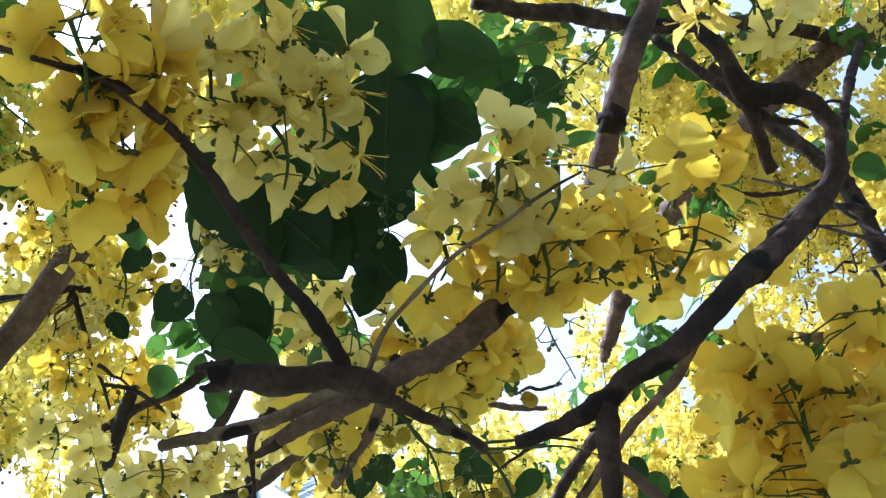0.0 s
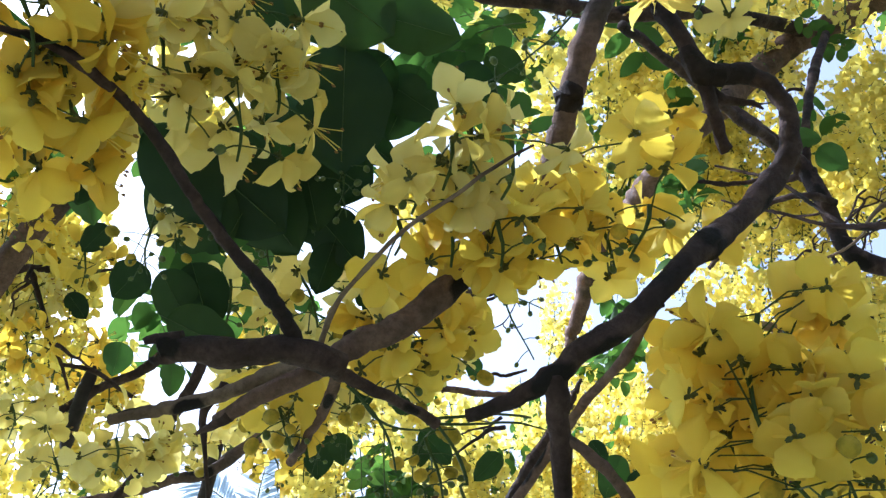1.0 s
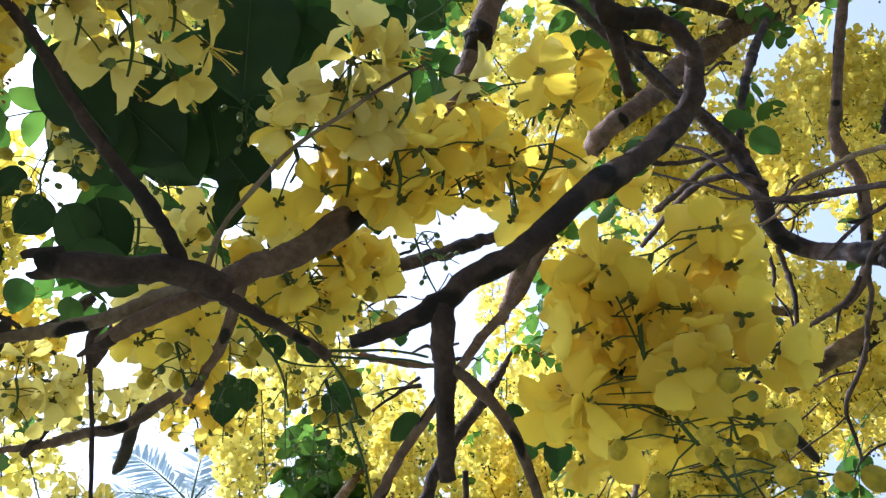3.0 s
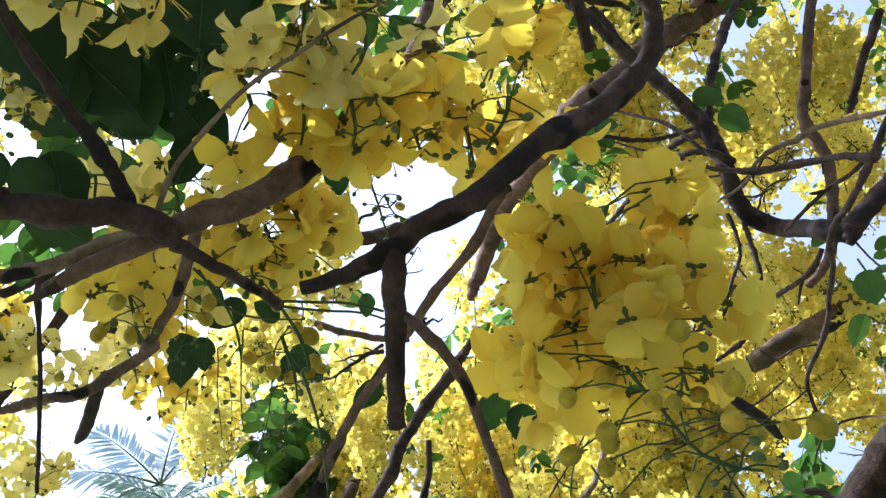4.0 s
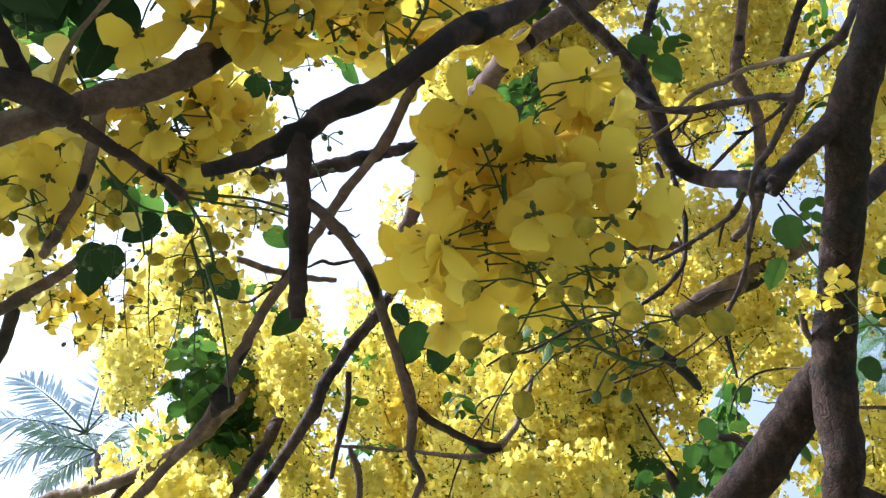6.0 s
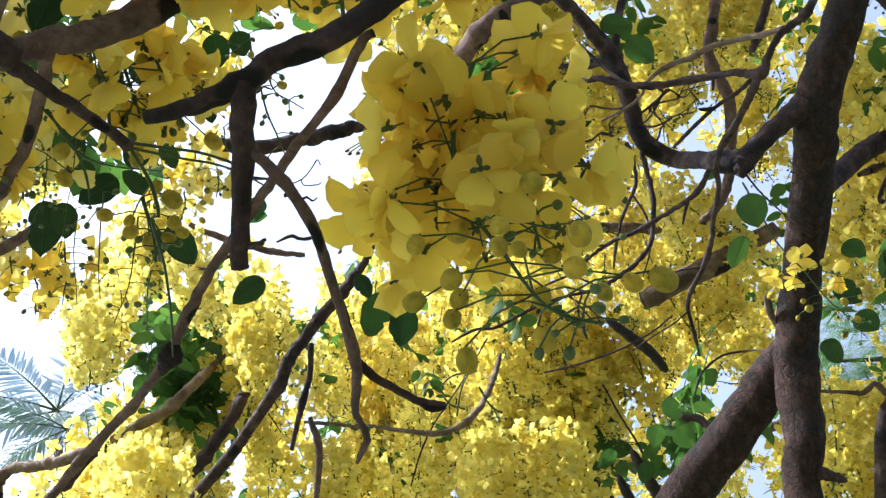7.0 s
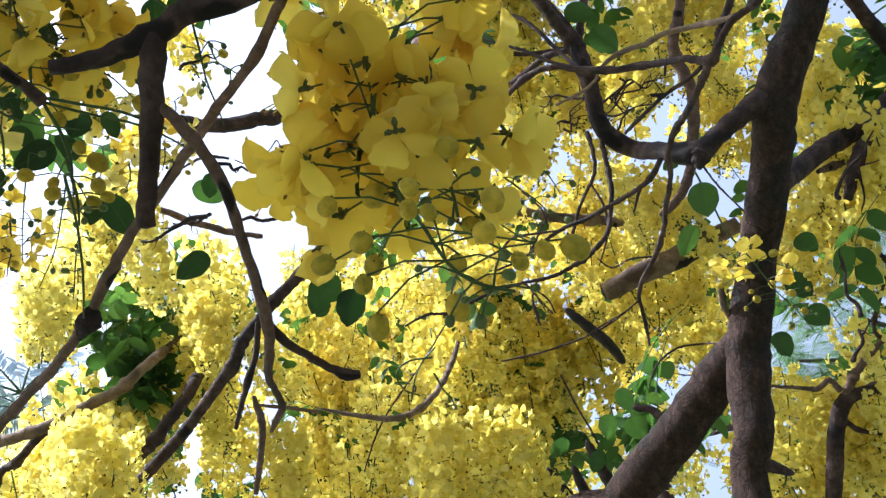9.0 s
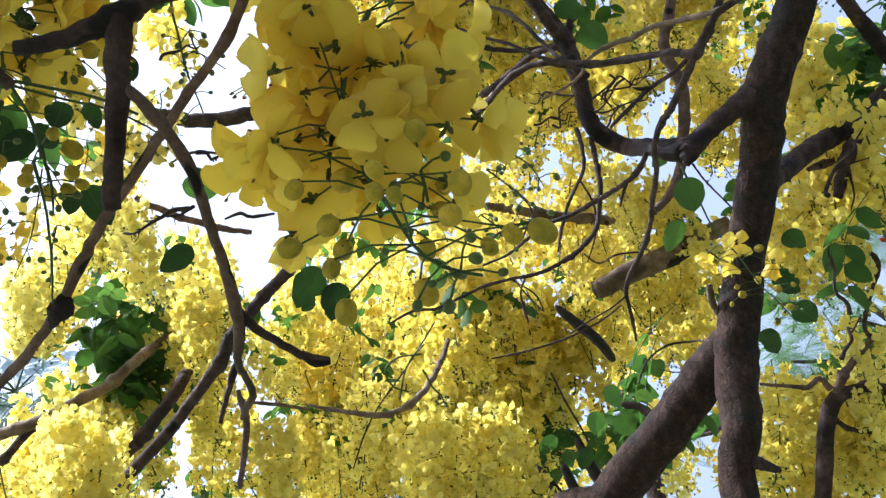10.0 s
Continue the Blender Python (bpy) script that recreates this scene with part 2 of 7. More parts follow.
def rings(rows, sides, wobble, rng, lumps=()):
    """Vertices and faces of a tube, uneven like wood, closed at both ends."""
    pos, rad = rows[:, :3], np.maximum(rows[:, 3], 0.0004)
    tang = np.gradient(pos, axis=0)
    tang /= np.linalg.norm(tang, axis=1)[:, None] + 1e-9
    up = np.cross(tang[0], (0.3, 0.5, 0.8))
    up /= np.linalg.norm(up)
    verts, shift = [], rng.uniform(-50, 50)
    for i, (p, r, t) in enumerate(zip(pos, rad, tang)):
        up = up - t * (up @ t)
        up /= np.linalg.norm(up) + 1e-9
        side = np.cross(t, up)
        swell = 1.0 + sum(h * math.exp(-(((i - at) / w) ** 2)) for at, w, h in lumps)
        for k in range(sides):
            a = 2 * math.pi * k / sides
            way = math.cos(a) * up + math.sin(a) * side
            n = 1.0
            if wobble:
                q = Vector(p * (0.55 / max(r, 0.004)) + way * 0.7) + Vector((shift, 0, 0))
                n += wobble * noise.noise(q) + 0.55 * wobble * noise.noise(q * 2.7) + 0.35 * wobble * noise.noise(q * 6.1)
            verts.append(p + way * r * swell * n)
    n = len(pos)
    faces = [(i * sides + k, i * sides + (k + 1) % sides, (i + 1) * sides + (k + 1) % sides, (i + 1) * sides + k) for i in range(n - 1) for k in range(sides)]
    verts += [pos[0] - tang[0] * rad[0] * 0.25, pos[-1] + tang[-1] * rad[-1] * 0.25]
    faces += [((k + 1) % sides, k, n * sides) for k in range(sides)]
    faces += [((n - 1) * sides + k, (n - 1) * sides + (k + 1) % sides, n * sides + 1) for k in range(sides)]
    return verts, faces


def limb(name, parent, points, mat, label="", seed=1, knots=0, sides=14, wobble=0.13, step=0.0):
    """A branch of wood through a few points (x, y, z, radius), with knots and ring scars."""
    rng = random.Random(seed)
    least = min(p[3] for p in points)
    rows = spline(points, step or max(0.005, least * 0.55))
    if least < 0.02:
        for i, row in enumerate(rows):
            r = max(0.002, min(row[3], 0.02))
            rows[i, :3] += np.array(noise.noise_vector(Vector(row[:3]) * (0.11 / r) + Vector((seed * 3.1, 0, 0)))) * r * 0.36
    lumps = [(rng.uniform(0.05, 0.95) * len(rows), rng.uniform(2.5, 6.0), rng.uniform(0.03, 0.10)) for _ in range(knots)]
    nodes = [(rng.uniform(0.05, 0.95) * len(rows), rng.uniform(1.2, 2.4), rng.uniform(0.08, 0.28)) for _ in range(len(rows) // 12 if least < 0.012 else 0)]
    verts, faces = rings(rows, sides, wobble, rng, lumps + nodes)
    which = [0] * len(faces)
    for k in range(1, 2 * sides + 1):
        which[-k] = 1
    me = mesh_of(name, verts, faces, (mat, CUT), which)
    scar = np.zeros(len(verts), dtype=np.float32)
    for at, w, _ in lumps:
        turn, broad = rng.uniform(0, 6.28), rng.uniform(-0.7, 0.0)
        for i in range(len(rows)):
            near = math.exp(-(((i - at) / (w * 0.55)) ** 2))
            if near > 0.03:
                for k in range(sides):
                    scar[i * sides + k] = max(scar[i * sides + k], near * (broad + (1 - broad) * math.cos(6.283 * k / sides - turn)))
    me.attributes.new("scar", "FLOAT", "POINT").data.foreach_set("value", scar)
    return part(name, me, parent, None, label)


def petal_grid(length, width, cup, reflex, along, across, rng, ruffle=0.1, pointed=0.5):
    """One obovate petal on a short claw; lies along +x, faces +z."""
    verts, uv = [], []
    p1, p2 = rng.uniform(0, 6), rng.uniform(0, 6)
    for i in range(along + 1):
        u = i / along
        u = 1 - (1 - u) ** 1.35
        if u < 0.58:
            w = width * (0.12 + 0.88 * math.sin(0.5 * math.pi * u / 0.58) ** 1.1)
        else:
            w = width * max(0.0, 1 - ((u - 0.58) / (0.425 if along > 4 else 0.47)) ** 2) ** pointed
        if along > 4:
            w *= 1 + 0.07 * math.sin(13 * u + p1) + 0.05 * math.sin(23 * u + p2)
        for j in range(across + 1):
            v = 2 * j / across - 1
            x = length * (u - 0.03 * v * v * u)
            y = 0.5 * w * v + 0.05 * width * u * math.sin(5 * u + p2)
            z = cup * length * (v * v * 0.5 * (w / width) - 0.1) * u + reflex * length * (u - u * u * 1.3) + ruffle * length * 0.35 * u * u * math.sin(2.6 * v + p1 + u * 2 + p2)
            verts.append((x, y, z))
            uv.append((u, 0.5 + 0.5 * v * w / width))
    c = across + 1
    faces = [(i * c + j, (i + 1) * c + j, (i + 1) * c + j + 1, i * c + j + 1) for i in range(along) for j in range(across)]
    return np.array(verts), faces, uv


def thin_tube(points, radius, sides=4):
    pts = np.asarray(points, float)
    rows = np.column_stack([pts, np.full(len(pts), radius)])
    return rings(rows, sides, 0.0, random.Random(1))


def flower_soup(rng, along, across, rich, size=0.030, opened=0.8, broad=1.0, ruffle=1.0, pointed=0.5, loose=0.0):
    """A five-petalled flower; the stalk meets it at the origin, it faces +z."""
    s = Soup()
    for k in range(5):
        length, width = size * rng.uniform(0.88, 1.1), size * rng.uniform(0.66, 0.84) * broad
        verts, faces, uv = petal_grid(length, width, rng.uniform(0.2, 0.6), rng.uniform(-0.1, 0.5), along, across, rng, rng.uniform(0.05, 0.22) * ruffle, pointed)
        m = Matrix.Rotation(2 * math.pi * k / 5 + rng.uniform(-0.22, 0.22) * (1 + loose), 4, "Z") @ Matrix.Rotation(-rng.uniform(-0.7 * loose, opened), 4, "Y") @ Matrix.Rotation(rng.uniform(-0.3, 0.3) * (1 + loose), 4, "X")
        s.add(verts @ np.array(m.to_3x3()).T + (0, 0, 0.001), faces, 0, uv)
        if rich:
            verts, faces, uv = petal_grid(size * rng.uniform(0.18, 0.32), size * rng.uniform(0.10, 0.15), 0.5, -0.4, 2, 2, rng)
            m = Matrix.Rotation(2 * math.pi * (k + 0.5) / 5 + rng.uniform(-0.5, 0.5), 4, "Z") @ Matrix.Rotation(rng.uniform(0.3, 1.4), 4, "Y")
            s.add(verts @ np.array(m.to_3x3()).T - (0, 0, 0.001), faces, 1, uv)
    if rich:
        s.add(*rings(np.array([(0, 0, -0.005, 0.0008), (0, 0, -0.002, 0.0021), (0, 0, 0.002, 0.0017)]), 6, 0, rng), 1)
        for k in range(6):
            a, long = rng.uniform(0, 6.28), k < 3
            h = size * (0.9 if long else 0.4)
            way = np.array((math.cos(a), math.sin(a), 0))
            pts = [way * h * 0.35 * (q + 0.25 * math.sin(3 * q)) + (0, 0, h * (q if not long else math.sin(1.9 * q))) for q in (0, 0.35, 0.7, 1.0)]
            s.add(*thin_tube(pts, 0.0005, 4), 2)
            s.add(*rings(np.array([(*(pts[-1] + (0, 0, d * 0.0016)), r) for d, r in ((-1, 0.0006), (0, 0.0012), (1, 0.0006))]), 5, 0, rng), 3)
    else:
        s.add([(0.0042, 0, 0.0), (-0.0021, 0.0037, 0.0), (-0.0021, -0.0037, 0.0), (0, 0, 0.003), (0, 0, -0.008)], [(0, 1, 3), (1, 2, 3), (2, 0, 3), (1, 0, 4), (2, 1, 4), (0, 2, 4)], 1)
    return s


def bud_mesh(name, mat, radius, seed, sides=18, around=11):
    """A round bud: overlapping petals shut tight, a small cap of sepals at the stalk."""
    rng = random.Random(seed)
    rows = [(0, 0, radius * (1 - math.cos(a)) * 1.2, radius * math.sin(a) ** 0.85) for a in np.linspace(0.12, 3.0, around)]
    verts, faces = rings(np.array(rows), sides, 0.05, rng)
    verts = np.array(verts)
    turn = np.arctan2(verts[:, 1], verts[:, 0]) / (2 * math.pi) * 3 + verts[:, 2] / radius * 0.32 + rng.random()
    fold = turn - np.floor(turn)
    verts[:, :2] *= (0.93 + 0.13 * fold * np.minimum(1.0, (1 - fold) * 5))[:, None]
    s = Soup()
    s.add(verts, faces, 0)
    for k in range(4):
        v, f, uv = petal_grid(radius * 0.8, radius * 0.6, 0.9, 0.6, 3, 2, rng)
        m = Matrix.Rotation(k * 1.57, 4, "Z") @ Matrix.Rotation(-0.45, 4, "Y")
        s.add(v @ np.array(m.to_3x3()).T - (0, 0, radius * 0.04), f, 1, uv)
    return s.mesh(name, (mat, SEPAL))


def leaflet_grid(length, width, fold, droop, along, across, rng, wavy=0.0, bites=()):
    """A broad leaflet with a blunt tip, folded a little along its midrib; along +x. bites: rows (place, side, depth) eaten out of its edge."""
    verts, uv = [], []
    p = rng.uniform(0, 6)
    for i in range(along + 1):
        u = i / along
        w = width * max(0.03, math.sin(math.pi * u**0.84) ** 0.58 * (1 - 0.10 * u) - (0.10 * max(0.0, u - 0.86) / 0.14))
        for j in range(across + 1):
            v = 2 * j / across - 1
            eaten = 1.0 - sum(depth * math.exp(-(((u - at) / 0.045) ** 2)) for at, side, depth in bites if v * side > 0)
            verts.append((length * u, 0.5 * w * v * eaten * (1 + wavy * math.sin(17 * u + 2 * v + p)), wavy * length * v * v * math.sin(13 * u + 4 * v + p) + fold * abs(v) * w * 0.5 - droop * length * u * u + 0.012 * length * math.sin(5 * u + 3 * v + p)))
            uv.append((u * 2 + abs(v) * 0.6, u * 2.2 - abs(v) * 0.5))
    c = across + 1
    return np.array(verts), [(i * c + j, (i + 1) * c + j, (i + 1) * c + j + 1, i * c + j + 1) for i in range(along) for j in range(across)], uv


FLOWERS = [flower_soup(random.Random(10 + k), 8, 6, True, 0.0315, 0.8 + 0.07 * k, 0.93, 1.5, 0.62, 0.9).mesh("flower", (PETAL, SEPAL, STAMEN, ANTHER), uv=True) for k in range(9)]
DEEP_FLOWERS = [flower_soup(random.Random(20 + k), 8, 6, True, 0.031, 0.8 + 0.09 * k, 1.04, 1.3, 0.56, 0.8).mesh("flower", (DEEP_PETAL, SEPAL, STAMEN, ANTHER), uv=True) for k in range(9)]
BUDS = [bud_mesh("bud", BUD, 0.0079, 30 + k) for k in range(3)]
SMALL_BUDS = [bud_mesh("green_bud", GREEN_BUD, 0.0043, 40 + k, 10, 7) for k in range(2)]


def leaf_mesh(seed, length, width, mat):
    rng = random.Random(seed)
    s = Soup()
    bites = [(rng.uniform(0.3, 0.9), rng.choice((-1, 1)), rng.uniform(0.08, 0.30)) for _ in range(seed % 3)]
    v, f, uv = leaflet_grid(length, width, rng.uniform(0.05, 0.25), rng.uniform(0.0, 0.25), 30, 8, rng, 0.022, bites)
    s.add(v, f, 0, uv)
    mid = [(length * u, 0, -rng.uniform(0.0, 0.001) - 0.0006 + float(v[int(u * 30) * 9 + 4][2])) for u in (0, 0.2, 0.4, 0.6, 0.8, 0.9)]
    s.add(*thin_tube([(-length * 0.12, 0, 0.0)] + mid, 0.0006), 1)
    return s.mesh("leaf", (mat, STALK), uv=True)


LEAVES, SUNLIT_LEAVES = ([leaf_mesh(60 + k, 0.12, 0.12 * w, mat) for k, w in enumerate((0.66, 0.74, 0.82, 0.90, 0.70, 0.78))] for mat in (SHADED_LEAF, SUNLIT_LEAF))


def raceme(parent, axis, opened, shut, reach, size=1.0, seed=1, tip=6, first=0.05, label="", toward=(0.15, 0.7, 0.7), back=0.35, blooms=None, firm=0.95):
    """A hanging cluster: a green stalk, its side stalks, open flowers above, buds below. axis: rows (x, y, z)."""
    rng = random.Random(seed)
    stout = 0.0021 if opened + shut else 0.0012
    rows = spline([(*p, stout * size * (1 - 0.5 * i / max(1, len(axis) - 1))) for i, p in enumerate(axis)], 0.012)
    rows[:, :3] += [Vector(noise.noise_vector(Vector(p[:3]) * 22.0 + Vector((seed, 0, 0)))) * 0.006 * size * min(1.0, 4 * i / len(rows)) for i, p in enumerate(rows)]
    s = Soup()
    s.add(*rings(rows, 6, 0.08, rng), 0)
    total, spots = opened + shut + tip, []
    for k in range(total):
        q = k / max(1, total - 1)
        u = first + (0.99 - first) * q
        at = rows[min(len(rows) - 1, int(u * (len(rows) - 1)))][:3]
        a = k * 2.4 + rng.uniform(-0.5, 0.5)
        long = reach * (1.0 if k < opened else 0.85 if k < opened + shut else 0.45) * rng.uniform(0.5, 1.3)
        way = np.array((math.cos(a), math.sin(a), rng.uniform(-0.6, 0.25))) + (np.array(toward) * back if k < opened else 0)
        end = at + way * long
        mid = at + way * long * 0.5 + (0, 0, long * 0.10)
        s.add(*thin_tube([at, mid, end], 0.00075 * size, 4), 0)
        face = Vector(end - mid).normalized() * 0.8 + Vector((rng.uniform(-0.6, 0.6), rng.uniform(-0.6, 0.6), rng.uniform(-0.9, 0.3)))
        if k < opened:
            up = Vector(toward).normalized()
            face += up * max(0.0, firm * rng.uniform(0.3, 1.0) - face.dot(up))
        spots.append((end, face, "flower" if k < opened else "bud" if k < opened + shut else "green_bud"))
    body = part("raceme", s.mesh("raceme", (STALK,)), parent, None, label)
    for end, face, kind in spots:
        me = rng.choice((blooms or FLOWERS) if kind == "flower" else BUDS if kind == "bud" else SMALL_BUDS)
        z = size * rng.uniform(0.85, 1.15) * (1.0 if kind == "flower" else rng.uniform(0.62, 0.95))
        part(kind, me, body, Matrix.Translation(end) @ turned(face, rng.uniform(0, 6.28)) @ Matrix.Scale(z, 4))
    return body


def leaf(parent, place, tip, size, face, seed=1, label="", kinds=LEAVES):
    """One leaf from its stalk's foot towards tip; face: the way its upper side looks."""
    rng = random.Random(seed)
    x = (Vector(tip) - Vector(place)).normalized()
    z = Vector(face) - x * Vector(face).dot(x)
    z.normalize()
    y = z.cross(x)
    m = Matrix((x, y, z)).transposed().to_4x4()
    return part("leaf", kinds[seed % 6], parent, Matrix.Translation(place) @ m @ Matrix.Scale(size / 0.12, 4), label)


# far clusters: a few built once, then set many times
def far_raceme(seed, length=0.34, flowers=44, wide=0.075, size=0.038, fine=True, full=False):
    rng = random.Random(seed)
    s = Soup()
    kinds = [flower_soup(rng, 2, 2, False, size, rng.uniform(0.7, 1.4), 1.12, 1.3, 0.5, 0.7) for _ in range(6)]
    bend = rng.uniform(-0.25, 0.25), rng.uniform(-0.25, 0.25)
    spine = [np.array((bend[0] * length * q * q, bend[1] * length * q * q, -length * q)) for q in np.linspace(0, 1, 6)]
    s.add(*thin_tube(spine, 0.0022, 4), 2)
    for k in range(flowers):
        q = 0.04 + 0.86 * (k + rng.random()) / flowers
        at = np.array((bend[0] * length * q * q, bend[1] * length * q * q, -length * q))
        a = k * 2.4 + rng.uniform(-0.4, 0.4)
        out = wide * (1.0 - 0.4 * q**3 if full else 1.0 - 0.55 * q) * rng.uniform(0.5, 1.12)
        way = np.array((math.cos(a), math.sin(a), rng.uniform(-0.6, 0.1)))
        end = at + way * out
        if fine and k % 3 == 0:
            s.add(*thin_tube([at, end], 0.0009, 3), 2)
        face = Vector(way) + Vector((rng.uniform(-0.6, 0.6), rng.uniform(-0.6, 0.6), rng.uniform(-0.8, 0.2)))
        s.add_soup(rng.choice(kinds), Matrix.Translation(end) @ turned(face, rng.uniform(0, 6.28)) @ Matrix.Scale(rng.uniform(0.8, 1.12) * (1 - (0.12 if full else 0.25) * q), 4))
    for k in range(11):
        q = 0.82 + 0.22 * k / 11
        at = np.array((bend[0] * length * q * q, bend[1] * length * q * q, -length * q))
        a = k * 2.4
        end = at + np.array((math.cos(a), math.sin(a), -0.5)) * wide * 0.25
        s.add(*thin_tube([at, end], 0.0008, 3), 2)
        s.add(*rings(np.array([(*(end + (0, 0, d * 0.004)), r) for d, r in ((-1, 0.002), (0, 0.0048), (1, 0.002))]), 5, 0, rng), 3)
    return s


def far_spray(seed, pairs=5, length=0.36, along=7):
    """A feathered leaf: a stalk along +x that bows down, with pairs of leaflets."""
    rng = random.Random(seed)
    s = Soup()
    spine = [np.array((length * q, 0.04 * math.sin(3 * q), -0.10 * q * q * length * 3)) for q in np.linspace(0, 1, 7)]
    s.add(*thin_tube(spine, 0.0018, 4), 1)
    for k in range(pairs):
        for side in (-1, 1):
            q = (k + 1) / (pairs + 0.4)
            at = np.array((length * q, 0.04 * math.sin(3 * q), -0.3 * q * q * length))
            size = rng.uniform(0.085, 0.125)
            v, f, uv = leaflet_grid(size, size * rng.uniform(0.58, 0.74), rng.uniform(0.0, 0.35), rng.uniform(0.0, 0.4), along, 2, rng)
            m = Matrix.Rotation(side * rng.uniform(0.8, 1.35), 4, "Z") @ Matrix.Rotation(rng.uniform(-0.2, 0.7), 4, "Y") @ Matrix.Rotation(rng.uniform(-0.6, 0.6), 4, "X")
            s.add(v @ np.array(m.to_3x3()).T + at, f, 0, uv)
    return s


FAR_RACEMES = [far_raceme(100 + k, random.Random(k).uniform(0.26, 0.44), 56 + 4 * k, random.Random(k + 9).uniform(0.070, 0.098), 0.0265) for k in range(7)]
FAR_RACEME_MESHES = [s.mesh("raceme", (BLOSSOM, SEPAL, STALK, GREEN_BUD)) for s in FAR_RACEMES]
FAR_RACEMES = [far_raceme(100 + k, random.Random(k).uniform(0.26, 0.44), 25 + 2 * k, random.Random(k + 9).uniform(0.070, 0.100), 0.036, False) for k in range(7)]
FULL_RACEME_MESHES = [far_raceme(120 + k, 0.29 + 0.03 * k, 120, 0.060, 0.0255, True, True).mesh("raceme", (BLOSSOM, SEPAL, STALK, GREEN_BUD)) for k in range(3)]
PALE_RACEME_MESHES = [far_raceme(124 + k, 0.27, 190, 0.072, 0.0225, True, True).mesh("raceme", (PALE_BLOSSOM, SEPAL, STALK, GREEN_BUD)) for k in range(2)]
SPARSE_RACEMES = [far_raceme(130 + k, 0.32, 12, 0.08, 0.045, False) for k in range(3)]
SPRAYS = [far_spray(200 + k, 4 + k % 3) for k in range(5)]
COARSE_SPRAYS = [far_spray(200 + k, 4 + k % 3, 0.36, 3) for k in range(5)]
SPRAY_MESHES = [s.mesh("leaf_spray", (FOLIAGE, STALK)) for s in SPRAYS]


OPENINGS = (((-0.178, 0.859, 0.480), 0.067), ((-0.217, 0.855, 0.471), 0.061), ((0.103, 0.810, 0.577), 0.053), ((0.111, 0.843, 0.526), 0.053), ((0.057, 0.786, 0.616), 0.050), ((0.476, 0.608, 0.636), 0.050), ((-0.202, 0.817, 0.540), 0.050), ((-0.308, 0.674, 0.672), 0.047), ((-0.129, 0.877, 0.462), 0.047), ((-0.130, 0.904, 0.407), 0.044), ((-0.120, 0.848, 0.516), 0.044), ((0.068, 0.820, 0.569), 0.044), ((0.469, 0.699, 0.540), 0.039), ((-0.278, 0.773, 0.570), 0.039), ((0.021, 0.860, 0.510), 0.028), ((0.371, 0.784, 0.497), 0.028), ((0.397, 0.758, 0.518), 0.023), ((0.195, 0.794, 0.576), 0.022), ((-0.018, 0.805, 0.593), 0.022), ((0.586, 0.743, 0.322), 0.030), ((0.566, 0.771, 0.292), 0.026), ((0.605, 0.714, 0.351), 0.024), ((0.454, 0.610, 0.650), 0.022), ((0.453, 0.720, 0.525), 0.030), ((0.442, 0.634, 0.634), 0.020), ((0.392, 0.745, 0.540), 0.020))


def sees_sky(p):
    """True where the crown has one of its openings."""
    way = (p - Vector((0.08, 0.06, 1.57))).normalized()
    return any(way.angle(Vector(o)) < a for o, a in OPENINGS)


def hang(rng, place, lean=0.22):
    return Matrix.Translation(place) @ Matrix.Rotation(rng.uniform(-lean, lean), 4, "X") @ Matrix.Rotation(rng.uniform(-lean, lean), 4, "Y") @ Matrix.Rotation(rng.uniform(0, 6.28), 4, "Z") @ Matrix.Scale(rng.uniform(0.8, 1.15), 4)


def blossom_cloud(parent, centre, spread, count, seed, deep=0.35, scale=1.0):
    """Flower clusters hung round a place of the crown."""
    rng = random.Random(seed)
    for _ in range(count):
        place = Vector(centre) + Vector((rng.gauss(0, 0.5) * spread[0], rng.gauss(0, 0.6) * deep, rng.gauss(0, 0.5) * spread[1] + 0.15 * scale))
        if sees_sky(place - Vector((0, 0, 0.15 * scale))):
            continue
        part("raceme", rng.choice(FAR_RACEME_MESHES), parent, hang(rng, place) @ Matrix.Scale(scale, 4))
        if place.z > 2.75 and rng.random() < 0.42:
            spot = place + Vector((rng.gauss(0, 0.12), rng.gauss(-0.05, 0.12), rng.gauss(0.05, 0.1)))
            m = Matrix.Translation(spot) @ Matrix.Rotation(rng.uniform(0, 6.28), 4, "Z") @ Matrix.Rotation(rng.uniform(-0.3, 0.9), 4, "Y") @ Matrix.Rotation(rng.uniform(-0.5, 0.5), 4, "X")
            kind, size = rng.choice(SPRAY_MESHES), rng.uniform(0.45, 0.65)
            if not sees_sky(spot):
                part("leaf_spray", kind, parent, m @ Matrix.Scale(size, 4) @ Matrix.Translation((-0.18, 0, 0)))


def full_bunches(parent, rows, seed, kinds=FULL_RACEME_MESHES):
    """Thick clusters that stand out before the rest. rows: (x, y, z, size) of the point each hangs from."""
    rng = random.Random(seed)
    for k, (x, y, z, size) in enumerate(rows):
        part("raceme", kinds[k % len(kinds)], parent, Matrix.Translation((x, y, z)) @ Matrix.Rotation(rng.uniform(0, 6.28), 4, "Z") @ Matrix.Rotation(rng.uniform(-0.08, 0.08), 4, "Y") @ Matrix.Scale(size, 4))


